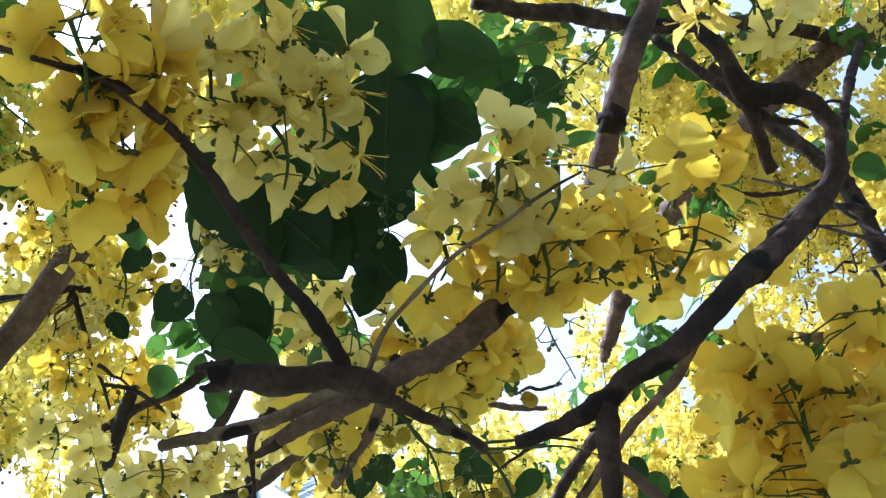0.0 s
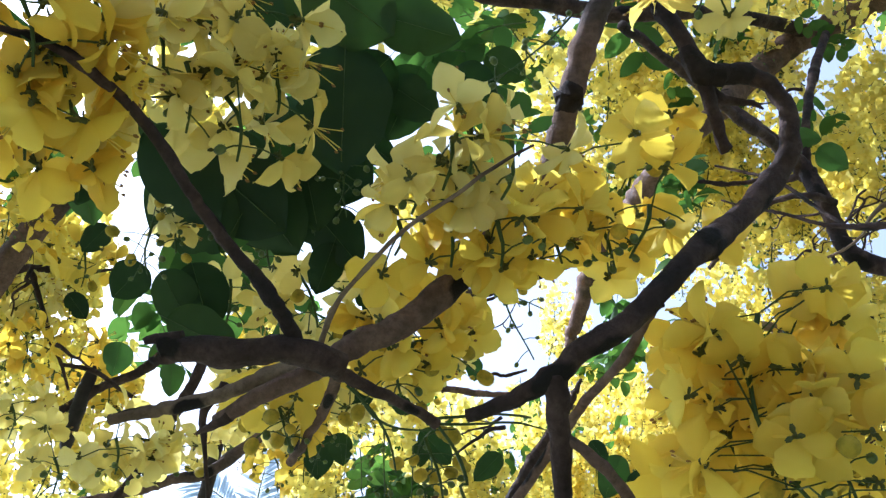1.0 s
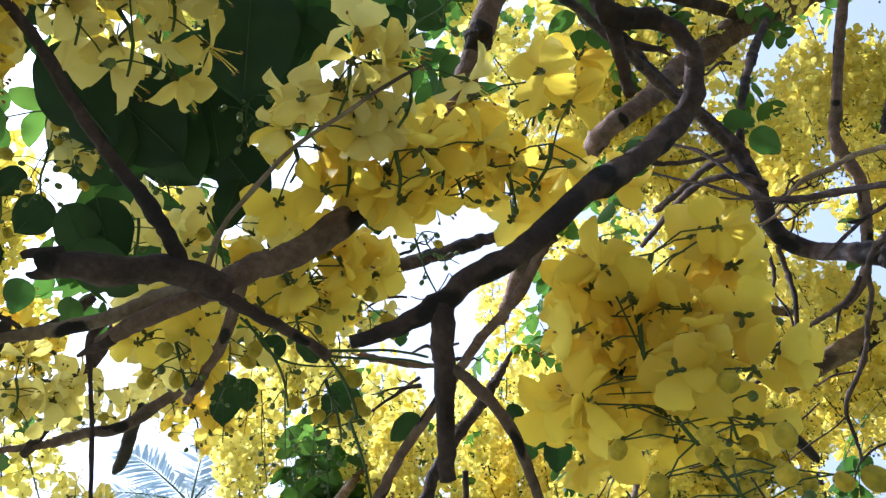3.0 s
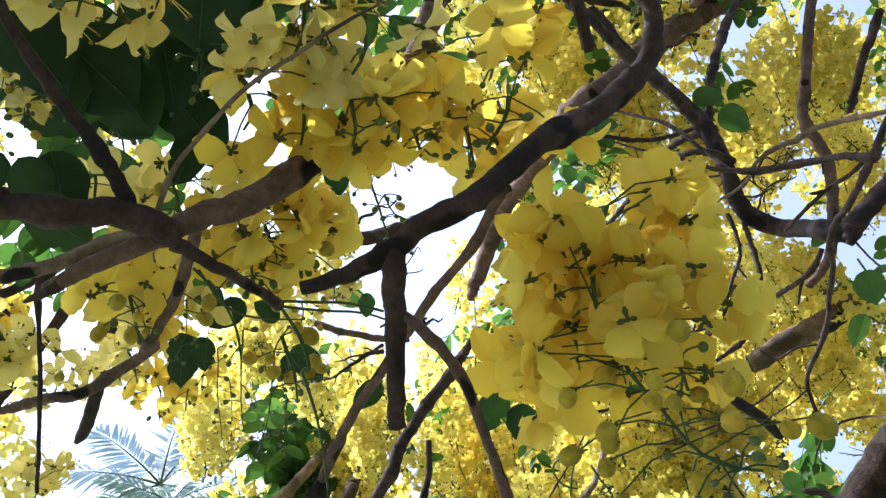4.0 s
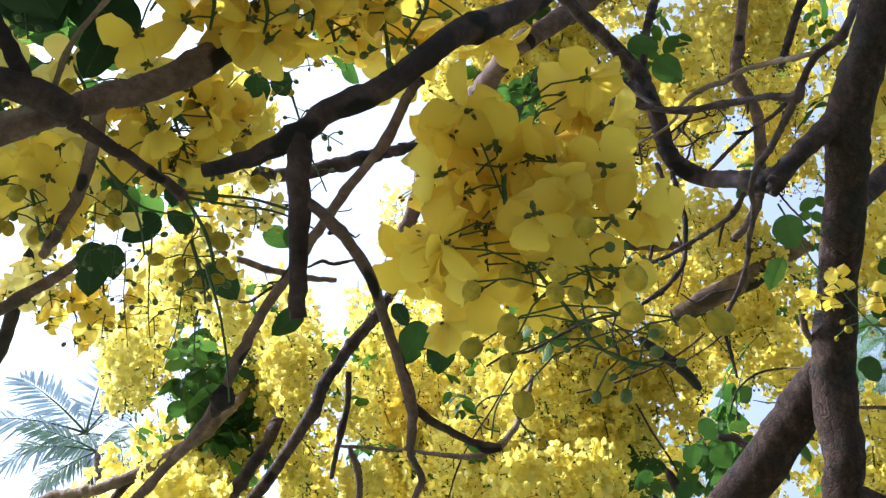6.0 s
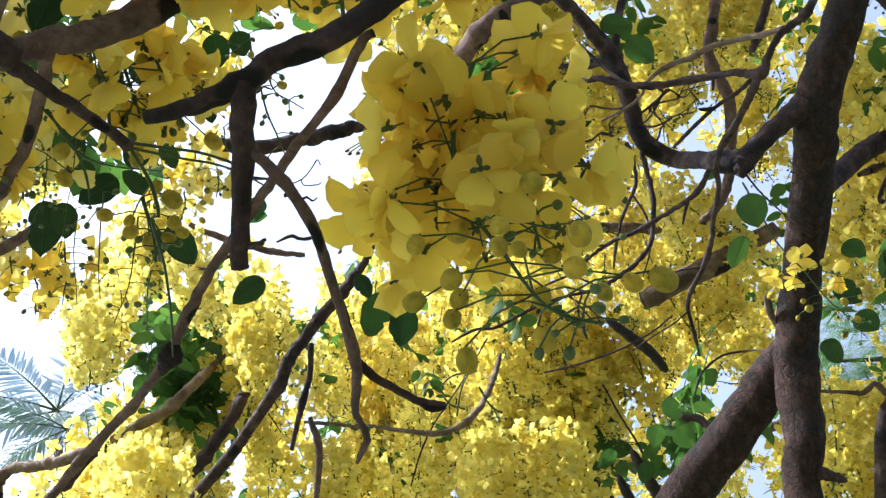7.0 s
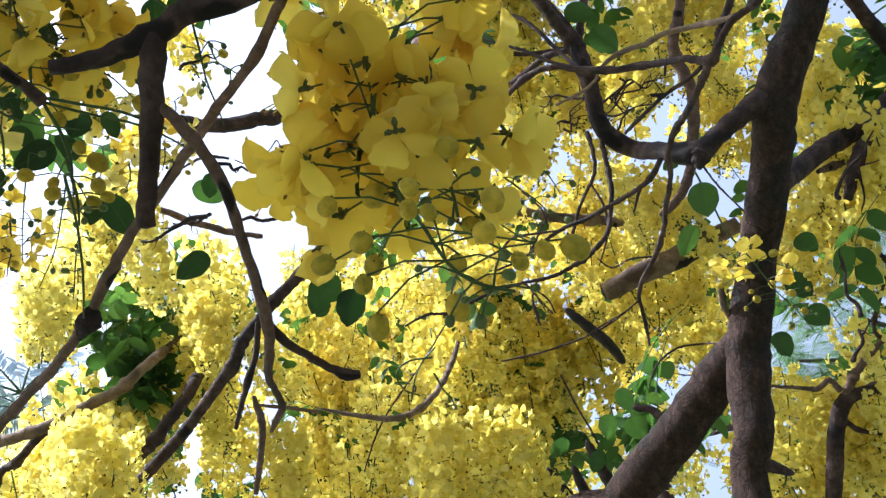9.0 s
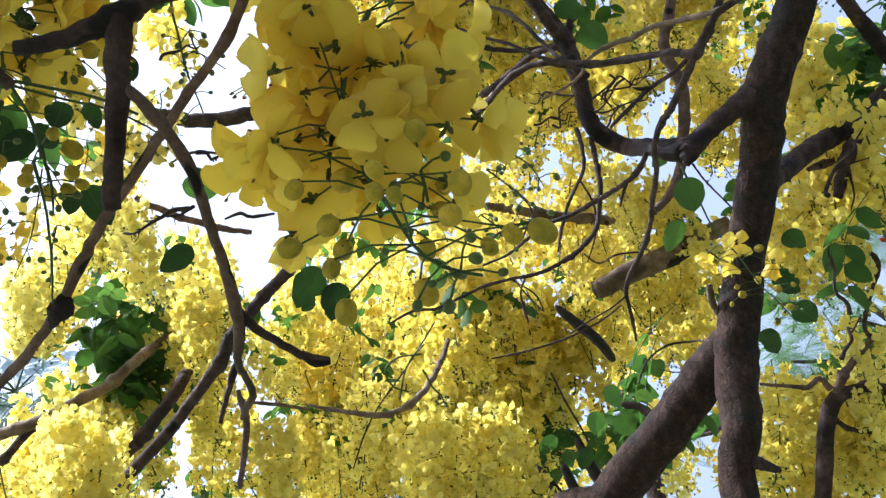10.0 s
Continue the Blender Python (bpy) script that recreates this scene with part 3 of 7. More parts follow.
def leaf_cloud(parent, centre, spread, count, seed, deep=0.3, scale=1.0):
    rng = random.Random(seed)
    for _ in range(count):
        place = Vector(centre) + Vector((rng.gauss(0, 0.5) * spread[0], rng.gauss(0, 0.6) * deep, rng.gauss(0, 0.5) * spread[1]))
        if sees_sky(place):
            continue
        m = Matrix.Translation(place) @ Matrix.Rotation(rng.uniform(0, 6.28), 4, "Z") @ Matrix.Rotation(rng.uniform(-0.3, 0.9), 4, "Y") @ Matrix.Rotation(rng.uniform(-0.5, 0.5), 4, "X") @ Matrix.Scale(rng.uniform(0.8, 1.2) * scale, 4)
        part("leaf_spray", rng.choice(SPRAY_MESHES), parent, m @ Matrix.Translation((-0.18, 0, 0)))


def twig_spray(parent, start, end, radius, seed):
    """A thin crooked twig with a few short side twigs."""
    rng = random.Random(seed)
    a, b = Vector(start), Vector(end)
    long = (b - a).length

    def crooked(p, q, r, n):
        bend = (q - p).length * 0.055
        return spline([(*(p.lerp(q, i / n) + Vector((rng.gauss(0, 1), rng.gauss(0, 1), rng.gauss(0, 1))) * (bend if 0 < i < n else 0)), r * (1 - 0.7 * i / n)) for i in range(n + 1)], max(0.006, long / 24))

    s = Soup()
    main = crooked(a, b, radius, 5)
    s.add(*rings(main, 6, 0.15, rng), 0)
    for k in range(4):
        row = main[int(len(main) * rng.uniform(0.2, 0.95))]
        p = Vector(row[:3])
        way = (b - a).normalized() * rng.uniform(0.3, 0.9) + Vector((rng.gauss(0, 0.6), rng.gauss(0, 0.6), rng.gauss(0, 0.6)))
        s.add(*rings(crooked(p, p + way.normalized() * long * rng.uniform(0.12, 0.4), row[3] * 0.7, 3), 5, 0.2, rng), 0)
    return part("twig", s.mesh("twig", (DARK_BARK,)), parent)


def pod(points, seed, label):
    """A long dark seed pod on its thin stalk: a slightly bent rod with faint rings."""
    rng = random.Random(seed)
    rows = spline(points, 0.006)
    n = len(rows)
    for i in range(n):
        q = i / (n - 1)
        rows[i, 3] *= min(1.0, 0.35 + 9 * q, 0.45 + 9 * (1 - q)) * (1 + 0.03 * math.sin(i * 1.1))
    verts, faces = rings(rows, 12, 0.05, rng)
    return tagged(new("seed_pod", mesh_of("seed_pod", verts, faces, (POD,))), label, "seed pod", "hanging seed pods")


def thing(name, place, label, category, group=""):
    ob = new(name)
    ob.location = place
    bpy.context.view_layer.update()
    return tagged(ob, label, category, group)


def ground_sheet():
    """Uneven grassy ground out to the horizon."""
    rng = random.Random(3)
    verts, faces = [], []
    radii = [0, 1, 2, 4, 7, 11, 16, 24, 40, 80, 200, 600, 2000]
    for i, r in enumerate(radii):
        for k in range(48):
            a = 2 * math.pi * k / 48
            h = 0.03 * noise.noise(Vector((r * math.cos(a), r * math.sin(a), 0)) * 0.6) if r < 50 else 0.0
            verts.append((r * math.cos(a), r * math.sin(a), h - 0.03))
    for i in range(len(radii) - 1):
        for k in range(48):
            faces.append((i * 48 + k, (i + 1) * 48 + k, (i + 1) * 48 + (k + 1) % 48, i * 48 + (k + 1) % 48))
    faces = [f if f[0] >= 48 else (0, f[1], f[2]) for f in faces]
    return tagged(new("ground", mesh_of("ground", verts, faces, (GRASS,))), "dry grassy ground under the trees", "ground", kind="structure")


def gathered(name, parent, soups, poses, mats, label=""):
    """Many alike sprays or clusters joined into one mesh."""
    s = Soup()
    for soup, m in zip(soups, poses):
        s.add_soup(soup, m)
    return tagged(part(name, s.mesh(name, mats), parent, None, label), kind="stuff")


def shade_crown(parent, box, count, open_ways, seed):
    """Unseen leaves and blossom added above and behind the path to cast shade; open towards the front, where one looks
    out under it.
    """
    rng = random.Random(seed)
    sprays, spray_poses, bunches, bunch_poses = [], [], [], []
    while len(spray_poses) < count:
        p = Vector((rng.uniform(*box[0]), rng.uniform(*box[1]), rng.uniform(*box[2])))
        way = (p - Vector((0.08, 0.06, 1.55))).normalized()
        if p.z < 2.5 and max(abs(p.x + 0.3), -p.y) < 1.5:
            continue
        if any(way.angle(Vector(w)) < a for w, a in open_ways):
            continue
        sprays.append(rng.choice(COARSE_SPRAYS))
        spray_poses.append(Matrix.Translation(p) @ Matrix.Rotation(rng.uniform(0, 6.28), 4, "Z") @ Matrix.Rotation(rng.uniform(-0.3, 0.7), 4, "Y") @ Matrix.Translation((-0.18, 0, 0)))
        if rng.random() < 0.06:
            bunches.append(rng.choice(SPARSE_RACEMES))
            bunch_poses.append(hang(rng, p))
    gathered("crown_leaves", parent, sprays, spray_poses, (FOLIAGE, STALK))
    gathered("crown_blossom", parent, bunches, bunch_poses, (BLOSSOM, SEPAL, STALK, GREEN_BUD))


def overhead_limbs(parent, start, ends, seed):
    """Unseen limbs added to carry the shading crown above and behind the path, each with side branches."""
    rng = random.Random(seed)
    a = Vector(start)
    for k, end in enumerate(ends):
        b = Vector(end)
        bow = a.lerp(b, 0.5) + Vector((rng.uniform(-0.1, 0.1), rng.uniform(-0.1, 0.1), 0.18))
        limb("limb", parent, [(*a, 0.04), (*a.lerp(bow, 0.5), 0.033), (*bow, 0.026), (*bow.lerp(b, 0.55), 0.018), (*b, 0.006)], BARK, "", seed + k, 3, 10, step=0.04)
        for side in (-1, 1, -1, 1):
            root = bow.lerp(b, rng.uniform(0.0, 0.8))
            way = (b - a).normalized().cross(Vector((0, 0, 1))) * side * rng.uniform(0.3, 0.7) + (b - a).normalized() * rng.uniform(0.2, 0.5)
            tip = root + way + Vector((0, 0, rng.uniform(-0.15, 0.35)))
            limb("branch", parent, [(*root, 0.014), (*(root.lerp(tip, 0.5) + Vector((0, 0, 0.05))), 0.009), (*tip, 0.003)], DARK_BARK, "", seed + 40 + k, 0, 6, step=0.04)


def far_blossom(parent, clouds, seed, scale=1.0, deep=0.5):
    """Blossom and leaves deep in the crown, also unseen ones added above it for shade. clouds: rows (x, y, z, across,
    height, clusters, sprays).
    """
    rng = random.Random(seed)
    a, ap, b, bp = [], [], [], []
    for x, y, z, across, high, many, green in clouds:
        for k in range(many + green):
            p = Vector((x + rng.gauss(0, 0.5) * across, y + rng.gauss(0, deep), z + rng.gauss(0, 0.5) * high))
            if sees_sky(p - Vector((0, 0, 0.15))):
                continue
            if k < many:
                a.append(rng.choice(FAR_RACEMES))
                ap.append(hang(rng, p) @ Matrix.Scale(scale, 4))
            else:
                b.append(rng.choice(SPRAYS))
                bp.append(Matrix.Translation(p) @ Matrix.Rotation(rng.uniform(0, 6.28), 4, "Z") @ Matrix.Rotation(rng.uniform(-0.3, 0.9), 4, "Y") @ Matrix.Scale(scale, 4))
    gathered("far_blossom", parent, a, ap, (BLOSSOM, SEPAL, STALK, GREEN_BUD))
    if b:
        gathered("far_leaves", parent, b, bp, (FOLIAGE, STALK))


def frond_soup(seed, length=2.0, leaflets=25):
    """A feathered palm frond along +x, bowed down a little, leaflets in two rows."""
    rng = random.Random(seed)
    s = Soup()

    def spine(q):
        return np.array((length * (q - 0.08 * q**3), 0, length * (0.05 * q - 0.22 * q * q)))

    s.add(*rings(np.array([(*spine(q), 0.026 * (1.05 - q)) for q in np.linspace(0, 1, 12)]), 5, 0, rng), 0)
    for k in range(leaflets):
        q = 0.16 + 0.83 * k / leaflets
        for side in (-1, 1):
            size = length * 0.34 * (math.sin(math.pi * min(1, 0.16 + q * 0.80)) ** 0.55) * rng.uniform(0.9, 1.08)
            v, f, uv = leaflet_grid(size, 0.062, 0.3, rng.uniform(0.05, 0.3), 5, 2, rng)
            m = Matrix.Rotation(side * (1.20 - 0.50 * q + rng.uniform(-0.06, 0.06)), 4, "Z") @ Matrix.Rotation(rng.uniform(-0.05, 0.3), 4, "Y")
            s.add(v @ np.array(m.to_3x3()).T + spine(q), f, 1, uv)
    return s


def palm_tree(base, crown, fronds, seed, label, leaf_material, size=1.0):
    """fronds: for each one its rise over the horizon, its swing towards the clearing, and its length."""
    rng = random.Random(seed)
    palm = thing("palm_tree", base, label, "palm tree", "palms")
    b, c = Vector(base), Vector(crown)
    points = [(*b.lerp(c, q), r) for q, r in ((-0.01, 0.16), (0.1, 0.12), (0.5, 0.10), (0.86, 0.09), (0.97, 0.07), (1.0, 0.04))]
    limb("trunk", palm, points, PALE_BARK, "", seed, 0, 12, 0.04)
    meshes = [frond_soup(seed + k).mesh("frond", (STALK, leaf_material)) for k in range(3)]
    for k, (rise, swing, long) in enumerate(fronds):
        a, w = math.radians(rise), math.radians(swing)
        along = Vector((math.cos(a) * math.cos(w), -math.sin(w), math.sin(a) * math.cos(w)))
        up = Vector((rng.uniform(-0.2, 0.2), -0.75, 0.65))
        up = (up - along * up.dot(along)).normalized()
        m = Matrix((along, up.cross(along), up)).transposed().to_4x4()
        part("frond", meshes[k % 3], palm, Matrix.Translation(c) @ m @ Matrix.Scale(size * long, 4))
    return palm


def feather_soup(seed, length=0.45):
    """A twice-feathered leaf with very fine leaflets."""
    rng = random.Random(seed)
    s = Soup()
    s.add(*thin_tube([(length * q, 0, -0.35 * length * q * q) for q in (0, 0.3, 0.6, 1.0)], 0.002, 3), 1)
    for k in range(11):
        for side in (-1, 1):
            q = 0.1 + 0.85 * k / 11
            at = np.array((length * q, 0, -0.35 * length * q * q))
            long = 0.12 * math.sin(math.pi * (0.15 + 0.75 * q)) + 0.03
            way = np.array((math.cos(1.1), side * math.sin(1.1), -0.25))
            for i in range(7):
                c = at + way * long * (i + 0.7) / 7
                for d in (-1, 1):
                    e = np.array((d * 0.013, side * d * -0.006 * side, -0.003)) * rng.uniform(0.8, 1.2)
                    w = way * 0.005
                    s.add([c, c + e * 0.5 + w, c + e * 1.2, c + e * 0.5 - w], [(0, 1, 2, 3)], 0)
    return s


def flame_tree(base, top, clouds, seed, label):
    """A wide tree with feathery leaves and scarlet flowers. clouds: rows (x, y, z, across, high, leaves, flowers)."""
    rng = random.Random(seed)
    tree = thing("flame_tree", base, label, "tree", "")
    b, c = Vector(base), Vector(top)
    limb("trunk", tree, [(*b.lerp(c, q), r) for q, r in ((-0.01, 0.22), (0.2, 0.16), (0.55, 0.12), (1.0, 0.06))], TRUNK_BARK, "", seed, 2)
    kinds = [feather_soup(seed + k) for k in range(3)]
    leaves, poses, reds, red_poses = [], [], [], []
    bloom = flower_soup(rng, 3, 2, False, 0.06)
    for n, (x, y, z, across, high, many, red) in enumerate(clouds):
        m = b.lerp(c, 0.8)
        limb("limb", tree, [(*m, 0.06), (*(m.lerp(Vector((x, y, z)), 0.5) + Vector((0, 0, 0.2))), 0.04), (x, y, z, 0.015)], DARK_BARK, "", seed + n, 0, 8)
        for k in range(many + red):
            p = Vector((x + rng.gauss(0, 0.5) * across, y + rng.gauss(0, 0.5) * across, z + rng.gauss(0, 0.5) * high))
            if k < many:
                leaves.append(rng.choice(kinds))
                poses.append(Matrix.Translation(p) @ Matrix.Rotation(rng.uniform(0, 6.28), 4, "Z") @ Matrix.Rotation(rng.uniform(-0.4, 0.8), 4, "Y"))
            else:
                for _ in range(6):
                    reds.append(bloom)
                    red_poses.append(Matrix.Translation(p + Vector((rng.gauss(0, 0.07), rng.gauss(0, 0.07), rng.gauss(0, 0.07)))) @ turned((rng.gauss(0, 1), rng.gauss(0, 1), rng.gauss(0, 1))))
    gathered("crown", tree, leaves, poses, (FOLIAGE, STALK), "fine feathery green leaves")
    if reds:
        gathered("scarlet_flowers", tree, reds, red_poses, (RED, SEPAL), "scarlet flowers")
    return tree


# ---------- ground ----------
ground_sheet()

# ---------- the tree over the path: limbs close at hand ----------
near_tree = thing("golden_shower_tree", (-1.25, -0.35, 0), "golden shower tree with low brown limbs and hanging yellow flowers", "tree", "flowering trees")
limb("trunk", near_tree, [(-1.25, -0.35, -0.05, 0.10), (-1.22, -0.32, 0.8, 0.085), (-1.12, -0.22, 1.55, 0.075), (-1.0, -0.1, 2.2, 0.065), (-0.95, -0.1, 3.0, 0.05)], TRUNK_BARK, "", seed=901, knots=3)
limb("limb", near_tree, [(-0.102, 0.668, 2.008, 0.0050), (-0.061, 0.650, 2.013, 0.0069), (-0.026, 0.636, 2.015, 0.0071), (0.000, 0.641, 2.032, 0.0090), (0.037, 0.644, 2.049, 0.0102), (0.079, 0.651, 2.075, 0.0108), (0.132, 0.653, 2.119, 0.0110), (0.169, 0.644, 2.152, 0.0108), (0.194, 0.636, 2.186, 0.0107), (0.214, 0.609, 2.218, 0.0095), (0.245, 0.586, 2.271, 0.0098), (0.281, 0.580, 2.327, 0.0101), (0.328, 0.583, 2.422, 0.0104), (0.405, 0.590, 2.600, 0.0103), (0.100, 0.350, 2.750, 0.0240), (-0.300, 0.050, 2.750, 0.0320), (-0.750, -0.150, 2.500, 0.0400), (-1.000, -0.100, 2.100, 0.0500)], BARK, "smooth brown limb with dark knots", seed=1, knots=7, sides=18)
limb("splinter", near_tree, [(-0.092, 0.663, 2.007, 0.0052), (-0.107, 0.669, 2.004, 0.0034), (-0.118, 0.674, 2.003, 0.0012)], DARK_BARK, "", seed=5, knots=0, sides=8)
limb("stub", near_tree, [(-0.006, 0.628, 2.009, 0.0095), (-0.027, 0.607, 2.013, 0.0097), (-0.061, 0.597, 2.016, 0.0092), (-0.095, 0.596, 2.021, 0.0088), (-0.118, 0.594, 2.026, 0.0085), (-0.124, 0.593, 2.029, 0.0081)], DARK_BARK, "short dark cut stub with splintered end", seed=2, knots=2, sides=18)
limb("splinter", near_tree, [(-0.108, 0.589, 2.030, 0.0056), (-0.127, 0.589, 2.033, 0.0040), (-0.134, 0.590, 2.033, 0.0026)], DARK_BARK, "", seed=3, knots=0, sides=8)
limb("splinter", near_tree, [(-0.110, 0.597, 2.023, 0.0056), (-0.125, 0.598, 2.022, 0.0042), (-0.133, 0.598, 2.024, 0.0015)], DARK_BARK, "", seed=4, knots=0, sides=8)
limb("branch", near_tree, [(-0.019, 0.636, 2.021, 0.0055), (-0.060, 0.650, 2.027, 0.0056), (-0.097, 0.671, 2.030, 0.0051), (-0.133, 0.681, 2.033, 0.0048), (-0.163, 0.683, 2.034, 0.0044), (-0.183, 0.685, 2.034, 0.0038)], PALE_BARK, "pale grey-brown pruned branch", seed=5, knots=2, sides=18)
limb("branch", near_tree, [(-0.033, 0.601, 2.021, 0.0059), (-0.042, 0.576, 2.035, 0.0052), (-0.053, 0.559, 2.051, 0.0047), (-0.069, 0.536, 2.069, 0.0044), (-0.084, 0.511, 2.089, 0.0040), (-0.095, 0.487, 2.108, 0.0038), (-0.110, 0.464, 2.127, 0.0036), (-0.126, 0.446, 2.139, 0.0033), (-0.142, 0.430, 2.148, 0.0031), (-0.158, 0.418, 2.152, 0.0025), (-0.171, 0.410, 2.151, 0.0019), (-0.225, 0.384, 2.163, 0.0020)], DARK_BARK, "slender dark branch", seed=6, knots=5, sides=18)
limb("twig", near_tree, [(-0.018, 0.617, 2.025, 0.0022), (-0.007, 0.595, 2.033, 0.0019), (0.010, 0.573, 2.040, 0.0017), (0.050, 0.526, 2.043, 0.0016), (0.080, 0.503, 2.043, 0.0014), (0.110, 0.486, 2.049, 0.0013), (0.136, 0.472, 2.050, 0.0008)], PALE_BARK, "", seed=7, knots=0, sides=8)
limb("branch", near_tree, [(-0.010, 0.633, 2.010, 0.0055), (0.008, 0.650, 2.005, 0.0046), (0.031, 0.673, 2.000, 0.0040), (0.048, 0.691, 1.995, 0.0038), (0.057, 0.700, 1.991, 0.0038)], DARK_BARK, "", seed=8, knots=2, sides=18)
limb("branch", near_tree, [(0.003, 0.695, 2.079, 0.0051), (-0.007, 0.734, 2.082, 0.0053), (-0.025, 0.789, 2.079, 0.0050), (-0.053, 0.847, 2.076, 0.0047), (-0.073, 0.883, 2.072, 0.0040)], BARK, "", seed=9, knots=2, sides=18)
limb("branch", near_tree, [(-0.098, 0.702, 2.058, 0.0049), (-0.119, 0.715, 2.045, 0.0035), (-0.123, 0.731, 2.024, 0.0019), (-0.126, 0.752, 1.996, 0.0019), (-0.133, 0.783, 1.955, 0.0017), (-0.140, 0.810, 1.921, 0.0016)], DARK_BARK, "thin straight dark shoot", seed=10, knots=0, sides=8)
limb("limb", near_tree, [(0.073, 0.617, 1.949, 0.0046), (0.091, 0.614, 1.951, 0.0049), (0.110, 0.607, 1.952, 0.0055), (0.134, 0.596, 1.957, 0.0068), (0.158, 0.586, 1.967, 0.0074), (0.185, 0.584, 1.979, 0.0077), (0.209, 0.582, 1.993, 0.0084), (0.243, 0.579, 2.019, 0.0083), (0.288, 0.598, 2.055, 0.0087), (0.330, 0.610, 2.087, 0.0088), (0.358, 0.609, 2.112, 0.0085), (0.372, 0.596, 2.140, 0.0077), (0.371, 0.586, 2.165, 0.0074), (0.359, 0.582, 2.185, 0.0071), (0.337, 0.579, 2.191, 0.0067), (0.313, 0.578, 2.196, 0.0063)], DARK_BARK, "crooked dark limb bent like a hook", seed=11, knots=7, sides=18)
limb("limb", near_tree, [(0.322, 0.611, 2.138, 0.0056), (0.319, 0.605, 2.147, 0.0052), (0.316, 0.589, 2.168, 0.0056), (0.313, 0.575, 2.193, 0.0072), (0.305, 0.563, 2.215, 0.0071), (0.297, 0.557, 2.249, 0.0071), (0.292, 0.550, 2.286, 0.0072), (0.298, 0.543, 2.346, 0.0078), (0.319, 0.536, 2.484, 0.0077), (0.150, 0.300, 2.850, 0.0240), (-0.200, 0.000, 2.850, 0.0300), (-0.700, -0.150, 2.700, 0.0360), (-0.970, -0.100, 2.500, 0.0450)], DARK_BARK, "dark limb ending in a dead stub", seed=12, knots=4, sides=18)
limb("joint", near_tree, [(0.367, 0.585, 2.181, 0.0035), (0.350, 0.579, 2.188, 0.0069), (0.326, 0.574, 2.188, 0.0088), (0.310, 0.571, 2.189, 0.0099), (0.306, 0.565, 2.202, 0.0073), (0.303, 0.561, 2.218, 0.0035)], KNOT, "", seed=13, knots=2, sides=16, wobble=0.25)
limb("joint", near_tree, [(0.221, 0.599, 2.230, 0.0040), (0.216, 0.603, 2.222, 0.0096), (0.213, 0.606, 2.216, 0.0112), (0.209, 0.610, 2.212, 0.0096), (0.205, 0.618, 2.207, 0.0040)], KNOT, "", seed=14, knots=2, sides=16, wobble=0.3)
limb("spur", near_tree, [(0.321, 0.589, 2.180, 0.0054), (0.341, 0.599, 2.178, 0.0037), (0.355, 0.600, 2.175, 0.0026), (0.363, 0.603, 2.170, 0.0009)], DARK_BARK, "", seed=15, knots=0, sides=8)
limb("branch", near_tree, [(0.223, 0.601, 2.002, 0.0030), (0.215, 0.614, 2.001, 0.0037), (0.200, 0.660, 1.996, 0.0037), (0.174, 0.716, 1.994, 0.0037), (0.144, 0.771, 1.981, 0.0040), (0.108, 0.831, 1.962, 0.0041), (0.089, 0.866, 1.946, 0.0045), (0.073, 0.895, 1.928, 0.0045), (0.041, 0.945, 1.908, 0.0043), (-0.003, 1.006, 1.894, 0.0043), (-0.049, 1.063, 1.870, 0.0040), (-0.110, 1.139, 1.837, 0.0036)], BARK, "long brown branch with a swollen dark joint", seed=16, knots=4, sides=18)
limb("joint", near_tree, [(0.0770, 0.8889, 1.9320, 0.0026), (0.0746, 0.8924, 1.9280, 0.0055), (0.0717, 0.8941, 1.9245, 0.0077), (0.0700, 0.8970, 1.9210, 0.0084), (0.0671, 0.9016, 1.9181, 0.0069), (0.0648, 0.9069, 1.9152, 0.0040), (0.0613, 0.9121, 1.9123, 0.0021)], KNOT, "", seed=17, knots=2, sides=16, wobble=0.3)
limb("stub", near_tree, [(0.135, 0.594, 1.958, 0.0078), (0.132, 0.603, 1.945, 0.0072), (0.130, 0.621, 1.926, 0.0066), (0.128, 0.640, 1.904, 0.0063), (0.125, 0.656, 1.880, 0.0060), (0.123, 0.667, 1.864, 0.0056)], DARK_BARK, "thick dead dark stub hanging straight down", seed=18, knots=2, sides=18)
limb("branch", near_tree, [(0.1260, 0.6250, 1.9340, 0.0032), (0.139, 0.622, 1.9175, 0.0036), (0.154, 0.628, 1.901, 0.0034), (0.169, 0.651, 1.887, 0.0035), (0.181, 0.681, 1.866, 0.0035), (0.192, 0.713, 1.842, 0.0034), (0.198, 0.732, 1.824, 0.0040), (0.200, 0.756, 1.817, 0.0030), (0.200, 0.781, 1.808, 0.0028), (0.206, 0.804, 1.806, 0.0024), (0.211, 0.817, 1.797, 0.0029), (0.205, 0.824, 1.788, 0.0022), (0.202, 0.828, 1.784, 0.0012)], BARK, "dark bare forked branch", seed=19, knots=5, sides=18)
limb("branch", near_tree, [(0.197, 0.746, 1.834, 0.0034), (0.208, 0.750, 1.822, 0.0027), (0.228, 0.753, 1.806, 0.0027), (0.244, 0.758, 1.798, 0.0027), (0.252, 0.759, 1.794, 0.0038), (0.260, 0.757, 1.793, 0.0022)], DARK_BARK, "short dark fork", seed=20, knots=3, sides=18)
